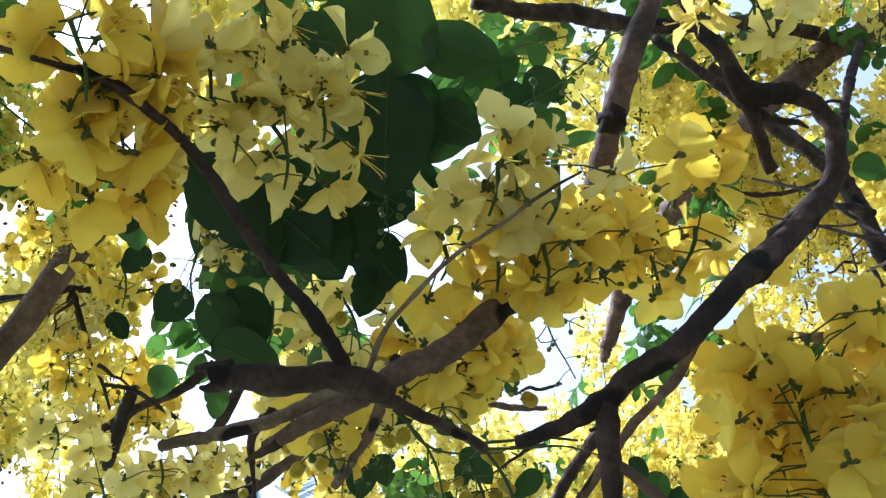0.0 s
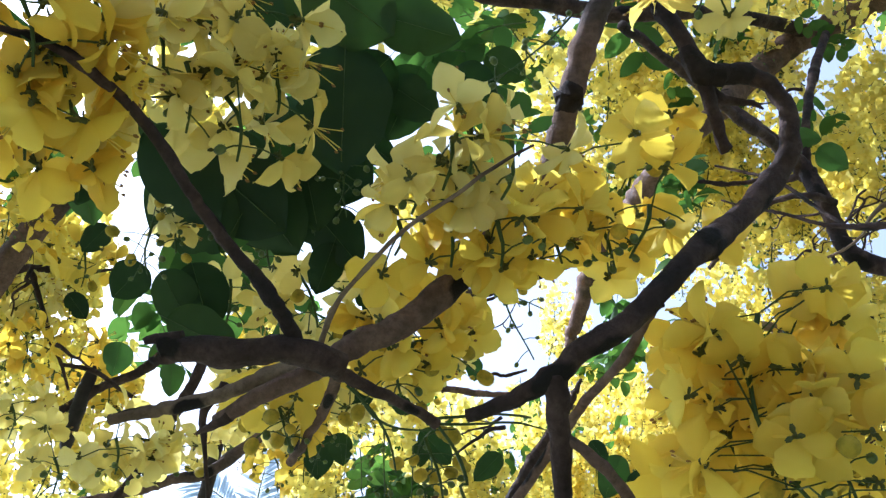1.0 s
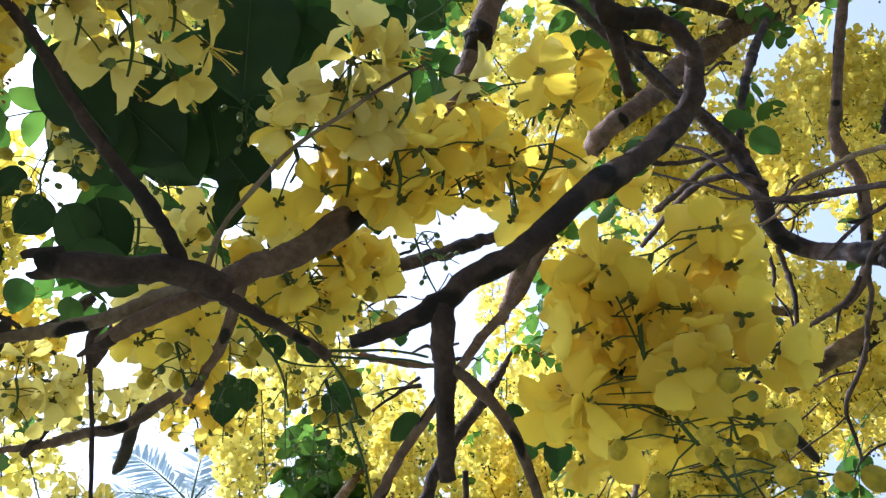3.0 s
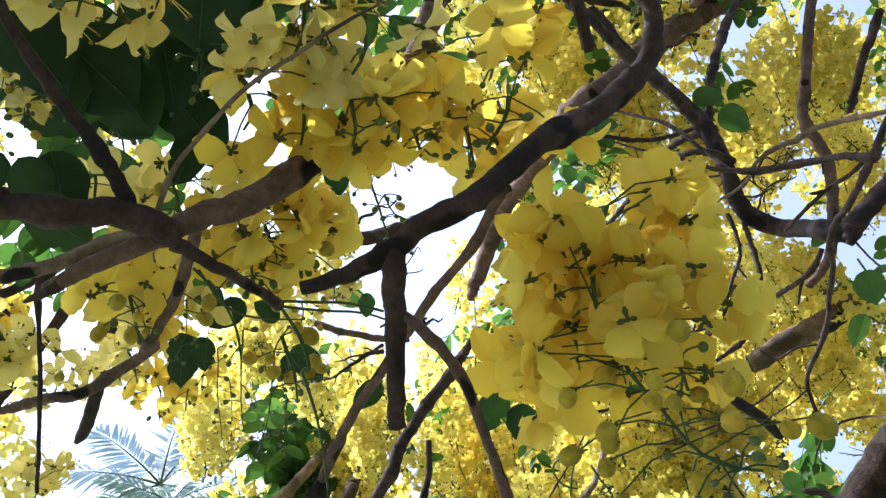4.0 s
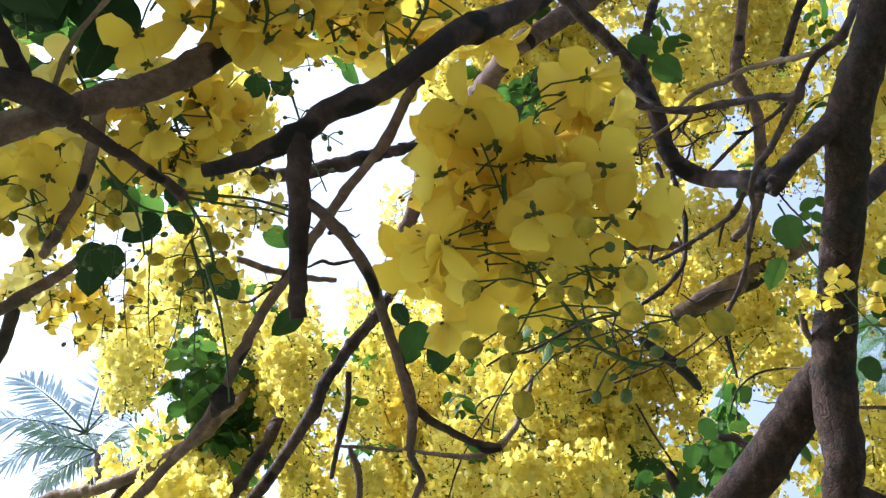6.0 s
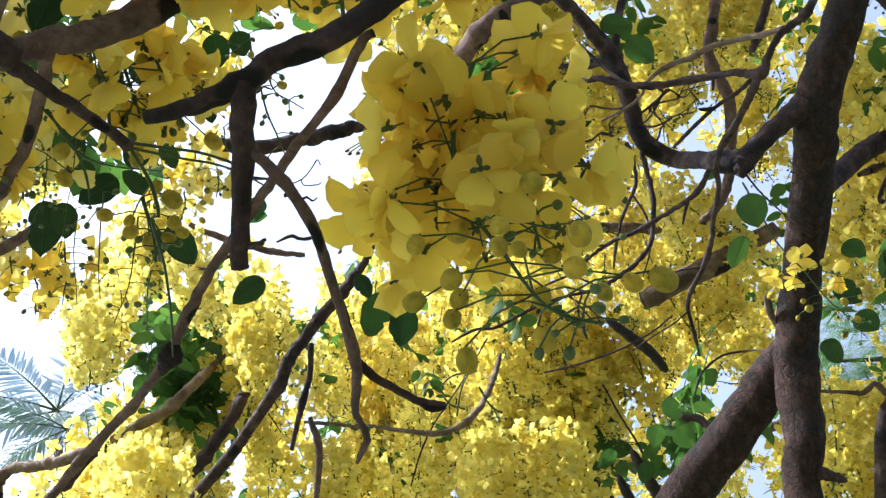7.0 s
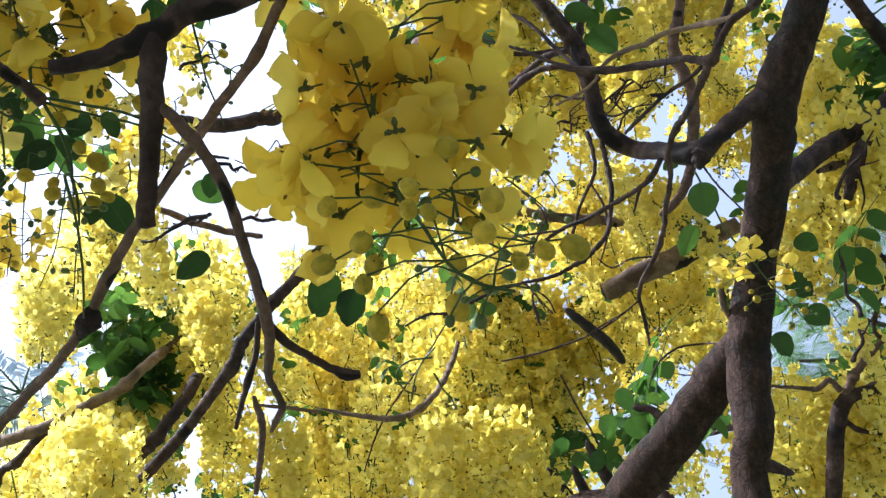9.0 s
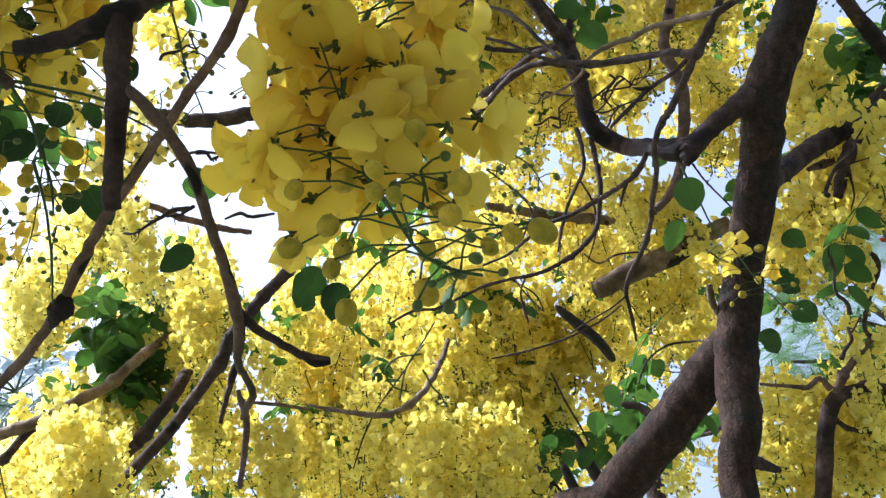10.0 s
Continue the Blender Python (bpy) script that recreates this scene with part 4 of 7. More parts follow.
limb("stalk", near_tree, [(0.057, 0.700, 1.991, 0.0014), (0.070, 0.722, 1.972, 0.0014), (0.073, 0.735, 1.954, 0.0014), (0.068, 0.739, 1.955, 0.0012), (0.075, 0.759, 1.922, 0.0010), (0.077, 0.779, 1.889, 0.0009), (0.076, 0.793, 1.869, 0.0006)], STALK, "", seed=21, knots=0, sides=6, wobble=0.05)
limb("stalk", near_tree, [(0.057, 0.700, 1.991, 0.0012), (0.090, 0.722, 1.996, 0.0011), (0.125, 0.745, 2.002, 0.0010), (0.155, 0.772, 2.002, 0.0007)], STALK, "", seed=22, knots=0, sides=6, wobble=0.05)
limb("stalk", near_tree, [(0.058, 0.704, 1.997, 0.0013), (0.081, 0.716, 2.001, 0.0013), (0.111, 0.734, 2.007, 0.0012), (0.139, 0.761, 2.013, 0.0010)], STALK, "", seed=23, knots=0, sides=6, wobble=0.05)
limb("stalk", near_tree, [(-0.006, 0.724, 2.051, 0.0012), (0.011, 0.742, 2.033, 0.0012), (0.020, 0.761, 2.015, 0.0011), (0.022, 0.775, 1.993, 0.0008)], STALK, "", seed=24, knots=0, sides=6, wobble=0.05)
limb("stalk", near_tree, [(-0.002, 0.725, 2.049, 0.0011), (0.013, 0.752, 2.032, 0.0011), (0.037, 0.762, 2.022, 0.0009), (0.076, 0.765, 2.017, 0.0006)], STALK, "", seed=25, knots=0, sides=6, wobble=0.05)

# flower clusters close at hand
raceme(near_tree, [(0.297, 0.627, 1.995), (0.283, 0.639, 1.965), (0.272, 0.643, 1.925), (0.276, 0.645, 1.894), (0.281, 0.644, 1.865), (0.291, 0.643, 1.836), (0.303, 0.639, 1.810), (0.319, 0.639, 1.795), (0.339, 0.634, 1.786)], 36, 18, 0.062, 1.0, seed=26, tip=9, first=0.02, label="large drooping cluster of yellow flowers above round buds", blooms=DEEP_FLOWERS, back=0.6, firm=1.0)
raceme(near_tree, [(0.286, 0.710, 2.005), (0.273, 0.711, 1.933), (0.272, 0.714, 1.912)], 15, 0, 0.044, 1.08, seed=27, tip=0, first=0.05, blooms=DEEP_FLOWERS, back=0.5, firm=0.85)
raceme(near_tree, [(0.325, 0.657, 1.998), (0.319, 0.647, 1.924), (0.322, 0.662, 1.855)], 15, 3, 0.044, 1.08, seed=28, tip=3, first=0.05, blooms=DEEP_FLOWERS, back=0.5, firm=0.85)
raceme(near_tree, [(-0.158, 0.389, 2.166), (-0.155, 0.407, 2.148), (-0.158, 0.425, 2.131)], 10, 0, 0.036, 1.00, seed=30, tip=0, first=0.05, blooms=DEEP_FLOWERS)
raceme(near_tree, [(-0.180, 0.447, 2.145), (-0.178, 0.467, 2.132), (-0.182, 0.487, 2.119)], 9, 0, 0.036, 1.00, seed=31, tip=0, first=0.05, blooms=DEEP_FLOWERS)
raceme(near_tree, [(-0.145, 0.435, 2.156), (-0.149, 0.457, 2.141), (-0.158, 0.479, 2.126)], 8, 0, 0.036, 1.00, seed=32, tip=0, first=0.05, blooms=DEEP_FLOWERS)
raceme(near_tree, [(-0.123, 0.426, 2.190), (-0.119, 0.443, 2.175), (-0.120, 0.459, 2.161)], 4, 0, 0.034, 1.00, seed=33, tip=0, first=0.05)
raceme(near_tree, [(-0.131, 0.491, 2.159), (-0.134, 0.502, 2.152), (-0.143, 0.513, 2.146)], 3, 0, 0.034, 1.00, seed=34, tip=0, first=0.05)
raceme(near_tree, [(-0.091, 0.463, 2.217), (-0.091, 0.481, 2.200), (-0.097, 0.499, 2.183)], 4, 0, 0.032, 0.95, seed=35, tip=1, first=0.05)
raceme(near_tree, [(-0.080, 0.495, 2.199), (-0.081, 0.511, 2.178), (-0.088, 0.527, 2.159)], 4, 0, 0.032, 0.95, seed=36, tip=1, first=0.05)
raceme(near_tree, [(-0.056, 0.511, 2.175), (-0.052, 0.524, 2.157), (-0.055, 0.537, 2.140)], 4, 0, 0.032, 0.95, seed=37, tip=1, first=0.05)
raceme(near_tree, [(-0.031, 0.474, 2.219), (-0.033, 0.489, 2.200), (-0.042, 0.504, 2.182)], 4, 0, 0.032, 0.95, seed=38, tip=1, first=0.05)
raceme(near_tree, [(-0.021, 0.508, 2.201), (-0.019, 0.520, 2.184), (-0.024, 0.532, 2.168)], 4, 0, 0.032, 0.95, seed=39, tip=1, first=0.05)
raceme(near_tree, [(-0.051, 0.462, 2.239), (-0.051, 0.473, 2.224), (-0.057, 0.484, 2.211)], 5, 0, 0.032, 0.95, seed=40, tip=1, first=0.05)
raceme(near_tree, [(0.071, 0.548, 2.106), (0.068, 0.556, 2.096), (0.059, 0.564, 2.086)], 4, 0, 0.032, 0.95, seed=41, tip=1, first=0.05)
raceme(near_tree, [(0.096, 0.534, 2.121), (0.094, 0.544, 2.107), (0.085, 0.555, 2.094)], 5, 0, 0.032, 0.95, seed=42, tip=1, first=0.05)
raceme(near_tree, [(0.113, 0.522, 2.134), (0.113, 0.535, 2.116), (0.106, 0.548, 2.100)], 3, 0, 0.032, 0.95, seed=43, tip=1, first=0.05)
raceme(near_tree, [(0.138, 0.534, 2.114), (0.134, 0.547, 2.098), (0.123, 0.559, 2.084)], 2, 0, 0.032, 0.95, seed=44, tip=1, first=0.05)
raceme(near_tree, [(0.052, 0.598, 2.110), (0.053, 0.606, 2.099), (0.046, 0.613, 2.090)], 3, 0, 0.032, 0.95, seed=45, tip=1, first=0.05, blooms=DEEP_FLOWERS)
raceme(near_tree, [(0.092, 0.599, 2.102), (0.092, 0.609, 2.089), (0.086, 0.619, 2.076)], 5, 0, 0.032, 0.95, seed=46, tip=1, first=0.05, blooms=DEEP_FLOWERS)
raceme(near_tree, [(0.125, 0.599, 2.096), (0.126, 0.610, 2.082), (0.120, 0.620, 2.070)], 5, 0, 0.032, 0.95, seed=47, tip=1, first=0.05, blooms=DEEP_FLOWERS)
raceme(near_tree, [(0.156, 0.604, 2.099), (0.159, 0.613, 2.086), (0.156, 0.622, 2.075)], 2, 0, 0.032, 0.95, seed=48, tip=1, first=0.05, blooms=DEEP_FLOWERS)
raceme(near_tree, [(0.274, 0.692, 2.416), (0.222, 0.716, 2.393), (0.172, 0.733, 2.379)], 0, 0, 0.040, 1.05, seed=49, tip=12, first=0.05)
raceme(near_tree, [(0.191, 0.989, 2.313), (0.201, 1.001, 2.295), (0.225, 1.012, 2.274)], 0, 0, 0.032, 1.01, seed=50, tip=7, first=0.05)
raceme(near_tree, [(-0.035, 0.935, 2.163), (-0.042, 0.956, 2.136), (-0.062, 0.981, 2.107)], 0, 0, 0.024, 0.62, seed=51, tip=9, first=0.05)
raceme(near_tree, [(-0.006, 0.921, 2.176), (-0.017, 0.956, 2.131), (-0.033, 0.991, 2.087)], 0, 0, 0.024, 0.55, seed=52, tip=7, first=0.05)
raceme(near_tree, [(0.117, 0.813, 2.214), (0.136, 0.816, 2.201), (0.161, 0.823, 2.181)], 0, 0, 0.032, 0.70, seed=53, tip=6, first=0.05)
raceme(near_tree, [(-0.007, 0.921, 2.094), (-0.011, 0.945, 2.059), (-0.013, 0.971, 2.019)], 0, 0, 0.028, 0.62, seed=54, tip=9, first=0.05)
raceme(near_tree, [(0.046, 0.954, 2.103), (0.037, 0.981, 2.063), (0.016, 1.012, 2.021)], 0, 0, 0.040, 0.78, seed=55, tip=8, first=0.05)
raceme(near_tree, [(0.053, 1.015, 2.078), (0.046, 1.034, 2.050), (0.042, 1.049, 2.027)], 0, 0, 0.020, 0.78, seed=56, tip=8, first=0.05)
raceme(near_tree, [(0.019, 0.909, 2.103), (0.013, 0.939, 2.059), (0.009, 0.965, 2.019)], 0, 0, 0.032, 0.78, seed=57, tip=6, first=0.05)
raceme(near_tree, [(0.243, 0.598, 2.152), (0.244, 0.609, 2.137), (0.241, 0.620, 2.123)], 3, 1, 0.040, 1.00, seed=58, tip=3, first=0.05, blooms=DEEP_FLOWERS)
raceme(near_tree, [(0.247, 0.616, 2.101), (0.239, 0.629, 2.085), (0.227, 0.642, 2.070)], 5, 0, 0.040, 1.00, seed=59, tip=3, first=0.05, blooms=DEEP_FLOWERS)
raceme(near_tree, [(0.308, 0.485, 2.224), (0.312, 0.494, 2.211), (0.311, 0.503, 2.200)], 6, 0, 0.040, 1.00, seed=60, tip=3, first=0.05)
raceme(near_tree, [(-0.041, 0.838, 2.266), (-0.033, 0.861, 2.235), (-0.031, 0.885, 2.204)], 7, 2, 0.040, 1.00, seed=61, tip=3, first=0.05)
raceme(near_tree, [(-0.119, 0.902, 2.322), (-0.124, 0.923, 2.296), (-0.137, 0.944, 2.271)], 6, 2, 0.040, 1.00, seed=62, tip=3, first=0.05)
raceme(near_tree, [(0.031, 0.752, 2.107), (0.038, 0.774, 2.091), (0.038, 0.797, 2.075)], 8, 4, 0.040, 1.00, seed=63, tip=3, first=0.05, blooms=DEEP_FLOWERS)
raceme(near_tree, [(-0.076, 0.812, 2.107), (-0.070, 0.828, 2.085), (-0.070, 0.844, 2.065)], 6, 5, 0.040, 1.00, seed=64, tip=3, first=0.05, blooms=DEEP_FLOWERS)
raceme(near_tree, [(0.044, 0.774, 2.152), (0.053, 0.794, 2.132), (0.057, 0.814, 2.114)], 7, 3, 0.040, 1.00, seed=65, tip=5, first=0.05, blooms=DEEP_FLOWERS)
raceme(near_tree, [(0.076, 0.790, 2.144), (0.081, 0.808, 2.122), (0.080, 0.826, 2.101)], 7, 4, 0.040, 1.00, seed=66, tip=5, first=0.05, blooms=DEEP_FLOWERS)
raceme(near_tree, [(0.170, 0.657, 2.133), (0.179, 0.665, 2.116), (0.184, 0.675, 2.100)], 4, 2, 0.040, 1.00, seed=67, tip=5, first=0.05, blooms=DEEP_FLOWERS)
raceme(near_tree, [(0.213, 0.652, 2.125), (0.220, 0.662, 2.106), (0.222, 0.672, 2.089)], 7, 1, 0.040, 1.00, seed=68, tip=5, first=0.05, blooms=DEEP_FLOWERS)
raceme(near_tree, [(-0.058, 0.881, 2.176), (-0.054, 0.907, 2.149), (-0.056, 0.935, 2.122)], 10, 4, 0.040, 1.00, seed=69, tip=5, first=0.05)
raceme(near_tree, [(-0.108, 0.952, 2.236), (-0.104, 0.969, 2.208), (-0.108, 0.987, 2.182)], 8, 2, 0.040, 1.00, seed=70, tip=5, first=0.05)
raceme(near_tree, [(0.055, 0.873, 2.069), (0.061, 0.888, 2.044), (0.060, 0.903, 2.020)], 0, 9, 0.040, 1.00, seed=71, tip=5, first=0.05)
raceme(near_tree, [(-0.232, 1.700, 2.585), (-0.217, 1.717, 2.555), (-0.215, 1.736, 2.526)], 8, 0, 0.048, 1.00, seed=72, tip=3, first=0.05)
raceme(near_tree, [(-0.124, 1.699, 2.551), (-0.124, 1.728, 2.509), (-0.137, 1.758, 2.469)], 10, 1, 0.048, 1.00, seed=73, tip=3, first=0.05, blooms=DEEP_FLOWERS)
raceme(near_tree, [(-0.189, 1.764, 2.550), (-0.182, 1.785, 2.516), (-0.187, 1.808, 2.484)], 7, 1, 0.048, 1.00, seed=74, tip=3, first=0.05, blooms=DEEP_FLOWERS)
raceme(near_tree, [(-0.357, 1.737, 2.571), (-0.365, 1.755, 2.547), (-0.384, 1.774, 2.525)], 5, 1, 0.048, 1.00, seed=75, tip=3, first=0.05)
raceme(near_tree, [(-0.415, 1.834, 2.446), (-0.416, 1.854, 2.416), (-0.428, 1.876, 2.389)], 8, 0, 0.048, 1.00, seed=76, tip=3, first=0.05)
raceme(near_tree, [(-0.299, 1.785, 2.626), (-0.285, 1.795, 2.606), (-0.283, 1.807, 2.588)], 4, 0, 0.048, 1.00, seed=77, tip=3, first=0.05)
raceme(near_tree, [(-0.573, 1.330, 2.866), (-0.563, 1.349, 2.841), (-0.564, 1.367, 2.818)], 9, 0, 0.048, 1.00, seed=78, tip=3, first=0.05, blooms=DEEP_FLOWERS)
raceme(near_tree, [(-0.511, 1.352, 2.832), (-0.515, 1.370, 2.809), (-0.530, 1.387, 2.788)], 6, 0, 0.048, 1.00, seed=79, tip=3, first=0.05, blooms=DEEP_FLOWERS)
raceme(near_tree, [(-0.609, 1.314, 3.022), (-0.598, 1.333, 2.995), (-0.599, 1.352, 2.971)], 9, 1, 0.048, 1.00, seed=80, tip=3, first=0.05, blooms=DEEP_FLOWERS)
raceme(near_tree, [(-0.433, 1.067, 2.634), (-0.440, 1.084, 2.613), (-0.453, 1.103, 2.590)], 13, 0, 0.034, 0.62, seed=372, tip=4, first=0.05, blooms=DEEP_FLOWERS)
raceme(near_tree, [(0.063, 1.288, 2.467), (0.062, 1.306, 2.456), (0.054, 1.324, 2.441)], 7, 2, 0.032, 0.66, seed=381, tip=4, first=0.05)
raceme(near_tree, [(0.109, 1.374, 2.500), (0.109, 1.394, 2.488), (0.100, 1.412, 2.472)], 8, 2, 0.032, 0.66, seed=382, tip=4, first=0.05, blooms=DEEP_FLOWERS)
raceme(near_tree, [(0.139, 1.341, 2.441), (0.139, 1.360, 2.429), (0.131, 1.378, 2.414)], 7, 3, 0.032, 0.66, seed=383, tip=4, first=0.05)
raceme(near_tree, [(0.046, 1.447, 2.509), (0.046, 1.467, 2.496), (0.037, 1.486, 2.479)], 6, 3, 0.032, 0.66, seed=384, tip=4, first=0.05, blooms=DEEP_FLOWERS)
raceme(near_tree, [(0.088, 1.367, 2.422), (0.088, 1.387, 2.410), (0.080, 1.404, 2.395)], 5, 4, 0.032, 0.66, seed=385, tip=4, first=0.05)
raceme(near_tree, [(0.023, 1.252, 2.445), (0.022, 1.270, 2.435), (0.014, 1.287, 2.421)], 6, 2, 0.032, 0.66, seed=386, tip=4, first=0.05, blooms=DEEP_FLOWERS)
raceme(near_tree, [(0.159, 1.467, 2.621), (0.159, 1.488, 2.608), (0.150, 1.507, 2.590)], 5, 2, 0.032, 0.66, seed=387, tip=4, first=0.05)
raceme(near_tree, [(-0.125, 0.686, 2.242), (-0.133, 0.703, 2.228), (-0.135, 0.713, 2.207)], 2, 3, 0.030, 0.72, seed=340, tip=9, first=0.05)
raceme(near_tree, [(-0.153, 0.697, 2.231), (-0.162, 0.714, 2.217), (-0.163, 0.724, 2.196)], 1, 4, 0.030, 0.72, seed=341, tip=8, first=0.05)
raceme(near_tree, [(-0.094, 0.719, 2.277), (-0.102, 0.738, 2.262), (-0.104, 0.748, 2.241)], 0, 3, 0.030, 0.72, seed=342, tip=10, first=0.05)
raceme(near_tree, [(-0.004, 0.683, 2.232), (-0.012, 0.700, 2.219), (-0.014, 0.710, 2.198)], 0, 0, 0.030, 0.72, seed=343, tip=12, first=0.05)
raceme(near_tree, [(-0.049, 0.699, 2.216), (-0.057, 0.717, 2.203), (-0.059, 0.727, 2.182)], 1, 0, 0.030, 0.72, seed=344, tip=9, first=0.05)
raceme(near_tree, [(0.021, 0.637, 2.206), (0.014, 0.654, 2.194), (0.012, 0.663, 2.174)], 0, 0, 0.030, 0.72, seed=345, tip=10, first=0.05)
raceme(near_tree, [(-0.364, 1.092, 2.238), (-0.367, 1.114, 2.227), (-0.376, 1.128, 2.209)], 6, 1, 0.042, 1.0, seed=350, tip=5, first=0.05)
raceme(near_tree, [(-0.279, 1.043, 2.222), (-0.282, 1.064, 2.212), (-0.290, 1.077, 2.195)], 6, 1, 0.042, 1.0, seed=351, tip=5, first=0.05)
raceme(near_tree, [(-0.248, 1.095, 2.232), (-0.250, 1.116, 2.220), (-0.259, 1.130, 2.203)], 5, 1, 0.042, 1.0, seed=352, tip=4, first=0.05)
raceme(near_tree, [(-0.629, 1.909, 2.963), (-0.633, 1.944, 2.942), (-0.650, 1.970, 2.909)], 8, 0, 0.059, 1.41, seed=353, tip=4, first=0.05, blooms=DEEP_FLOWERS)
raceme(near_tree, [(-0.507, 1.347, 2.604), (-0.510, 1.372, 2.589), (-0.522, 1.391, 2.566)], 8, 0, 0.042, 1.0, seed=354, tip=4, first=0.05, blooms=DEEP_FLOWERS)
raceme(near_tree, [(-0.553, 1.948, 2.899), (-0.557, 1.983, 2.875), (-0.573, 2.009, 2.844)], 7, 0, 0.056, 1.32, seed=355, tip=3, first=0.05, blooms=DEEP_FLOWERS)
raceme(near_tree, [(-0.514, 1.385, 2.722), (-0.517, 1.411, 2.705), (-0.529, 1.431, 2.680)], 7, 0, 0.042, 1.0, seed=356, tip=4, first=0.05)
raceme(near_tree, [(-0.394, 1.268, 2.691), (-0.397, 1.293, 2.676), (-0.409, 1.312, 2.653)], 6, 1, 0.042, 1.0, seed=357, tip=4, first=0.05, blooms=DEEP_FLOWERS)
raceme(near_tree, [(-0.511, 1.324, 2.469), (-0.514, 1.348, 2.455), (-0.526, 1.366, 2.433)], 7, 0, 0.042, 1.0, seed=358, tip=4, first=0.05)
raceme(near_tree, [(0.172, 0.946, 2.333), (0.176, 0.967, 2.296), (0.186, 0.987, 2.257), (0.201, 1.008, 2.212)], 0, 4, 0.034, 0.8, seed=371, tip=6, first=0.05)

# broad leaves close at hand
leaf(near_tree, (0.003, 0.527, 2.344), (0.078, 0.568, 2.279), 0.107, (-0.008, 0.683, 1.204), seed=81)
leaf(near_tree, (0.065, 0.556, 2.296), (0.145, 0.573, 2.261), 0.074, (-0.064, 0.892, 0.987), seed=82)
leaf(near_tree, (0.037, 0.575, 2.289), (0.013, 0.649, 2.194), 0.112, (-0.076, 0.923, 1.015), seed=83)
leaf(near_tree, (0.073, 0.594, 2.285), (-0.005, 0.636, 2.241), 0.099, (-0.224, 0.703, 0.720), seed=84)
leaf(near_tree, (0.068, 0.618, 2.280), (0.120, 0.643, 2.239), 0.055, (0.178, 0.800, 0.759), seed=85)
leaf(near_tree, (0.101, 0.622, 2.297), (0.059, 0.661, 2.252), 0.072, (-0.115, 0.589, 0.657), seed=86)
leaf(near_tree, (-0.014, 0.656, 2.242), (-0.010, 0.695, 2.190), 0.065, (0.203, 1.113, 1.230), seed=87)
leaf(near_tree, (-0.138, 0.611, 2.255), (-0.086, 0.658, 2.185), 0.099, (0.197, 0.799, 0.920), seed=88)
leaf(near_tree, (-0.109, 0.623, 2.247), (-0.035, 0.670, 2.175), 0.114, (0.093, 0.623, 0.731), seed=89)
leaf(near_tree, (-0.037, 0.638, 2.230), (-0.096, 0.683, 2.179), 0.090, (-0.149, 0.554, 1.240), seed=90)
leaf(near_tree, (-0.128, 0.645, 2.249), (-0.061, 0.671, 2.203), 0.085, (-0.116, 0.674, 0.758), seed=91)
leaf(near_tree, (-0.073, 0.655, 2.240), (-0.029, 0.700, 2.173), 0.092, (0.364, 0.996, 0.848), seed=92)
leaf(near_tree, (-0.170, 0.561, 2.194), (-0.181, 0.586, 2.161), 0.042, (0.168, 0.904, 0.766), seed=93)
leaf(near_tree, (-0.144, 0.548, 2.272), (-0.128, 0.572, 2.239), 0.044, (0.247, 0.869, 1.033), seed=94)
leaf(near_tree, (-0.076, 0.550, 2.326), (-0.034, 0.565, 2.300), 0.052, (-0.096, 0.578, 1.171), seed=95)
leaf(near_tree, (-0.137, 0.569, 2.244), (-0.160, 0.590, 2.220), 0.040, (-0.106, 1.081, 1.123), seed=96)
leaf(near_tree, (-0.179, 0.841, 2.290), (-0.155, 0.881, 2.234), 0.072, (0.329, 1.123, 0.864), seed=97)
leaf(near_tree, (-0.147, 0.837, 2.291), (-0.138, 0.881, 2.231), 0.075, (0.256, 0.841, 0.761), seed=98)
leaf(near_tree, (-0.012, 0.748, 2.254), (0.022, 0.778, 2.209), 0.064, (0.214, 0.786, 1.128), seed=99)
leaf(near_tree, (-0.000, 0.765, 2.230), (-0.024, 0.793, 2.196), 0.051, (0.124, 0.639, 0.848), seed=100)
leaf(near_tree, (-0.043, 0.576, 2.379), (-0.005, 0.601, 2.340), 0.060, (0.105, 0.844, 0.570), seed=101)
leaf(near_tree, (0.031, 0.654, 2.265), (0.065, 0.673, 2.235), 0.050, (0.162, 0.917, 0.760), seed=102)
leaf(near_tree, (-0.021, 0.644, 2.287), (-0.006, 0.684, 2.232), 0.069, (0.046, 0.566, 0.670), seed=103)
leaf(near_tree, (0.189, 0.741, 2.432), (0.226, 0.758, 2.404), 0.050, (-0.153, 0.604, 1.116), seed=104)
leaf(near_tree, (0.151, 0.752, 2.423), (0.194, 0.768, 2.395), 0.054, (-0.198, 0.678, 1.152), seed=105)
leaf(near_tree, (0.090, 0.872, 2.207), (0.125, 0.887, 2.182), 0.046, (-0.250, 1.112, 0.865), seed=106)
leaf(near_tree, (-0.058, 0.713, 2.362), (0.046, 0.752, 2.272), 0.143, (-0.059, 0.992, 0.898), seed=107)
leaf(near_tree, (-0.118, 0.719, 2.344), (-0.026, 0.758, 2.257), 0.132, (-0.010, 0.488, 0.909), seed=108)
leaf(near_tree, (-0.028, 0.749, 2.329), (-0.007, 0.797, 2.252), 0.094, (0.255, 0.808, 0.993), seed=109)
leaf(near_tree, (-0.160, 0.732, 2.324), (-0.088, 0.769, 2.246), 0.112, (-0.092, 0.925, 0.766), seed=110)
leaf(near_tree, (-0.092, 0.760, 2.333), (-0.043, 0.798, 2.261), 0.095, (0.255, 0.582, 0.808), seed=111)
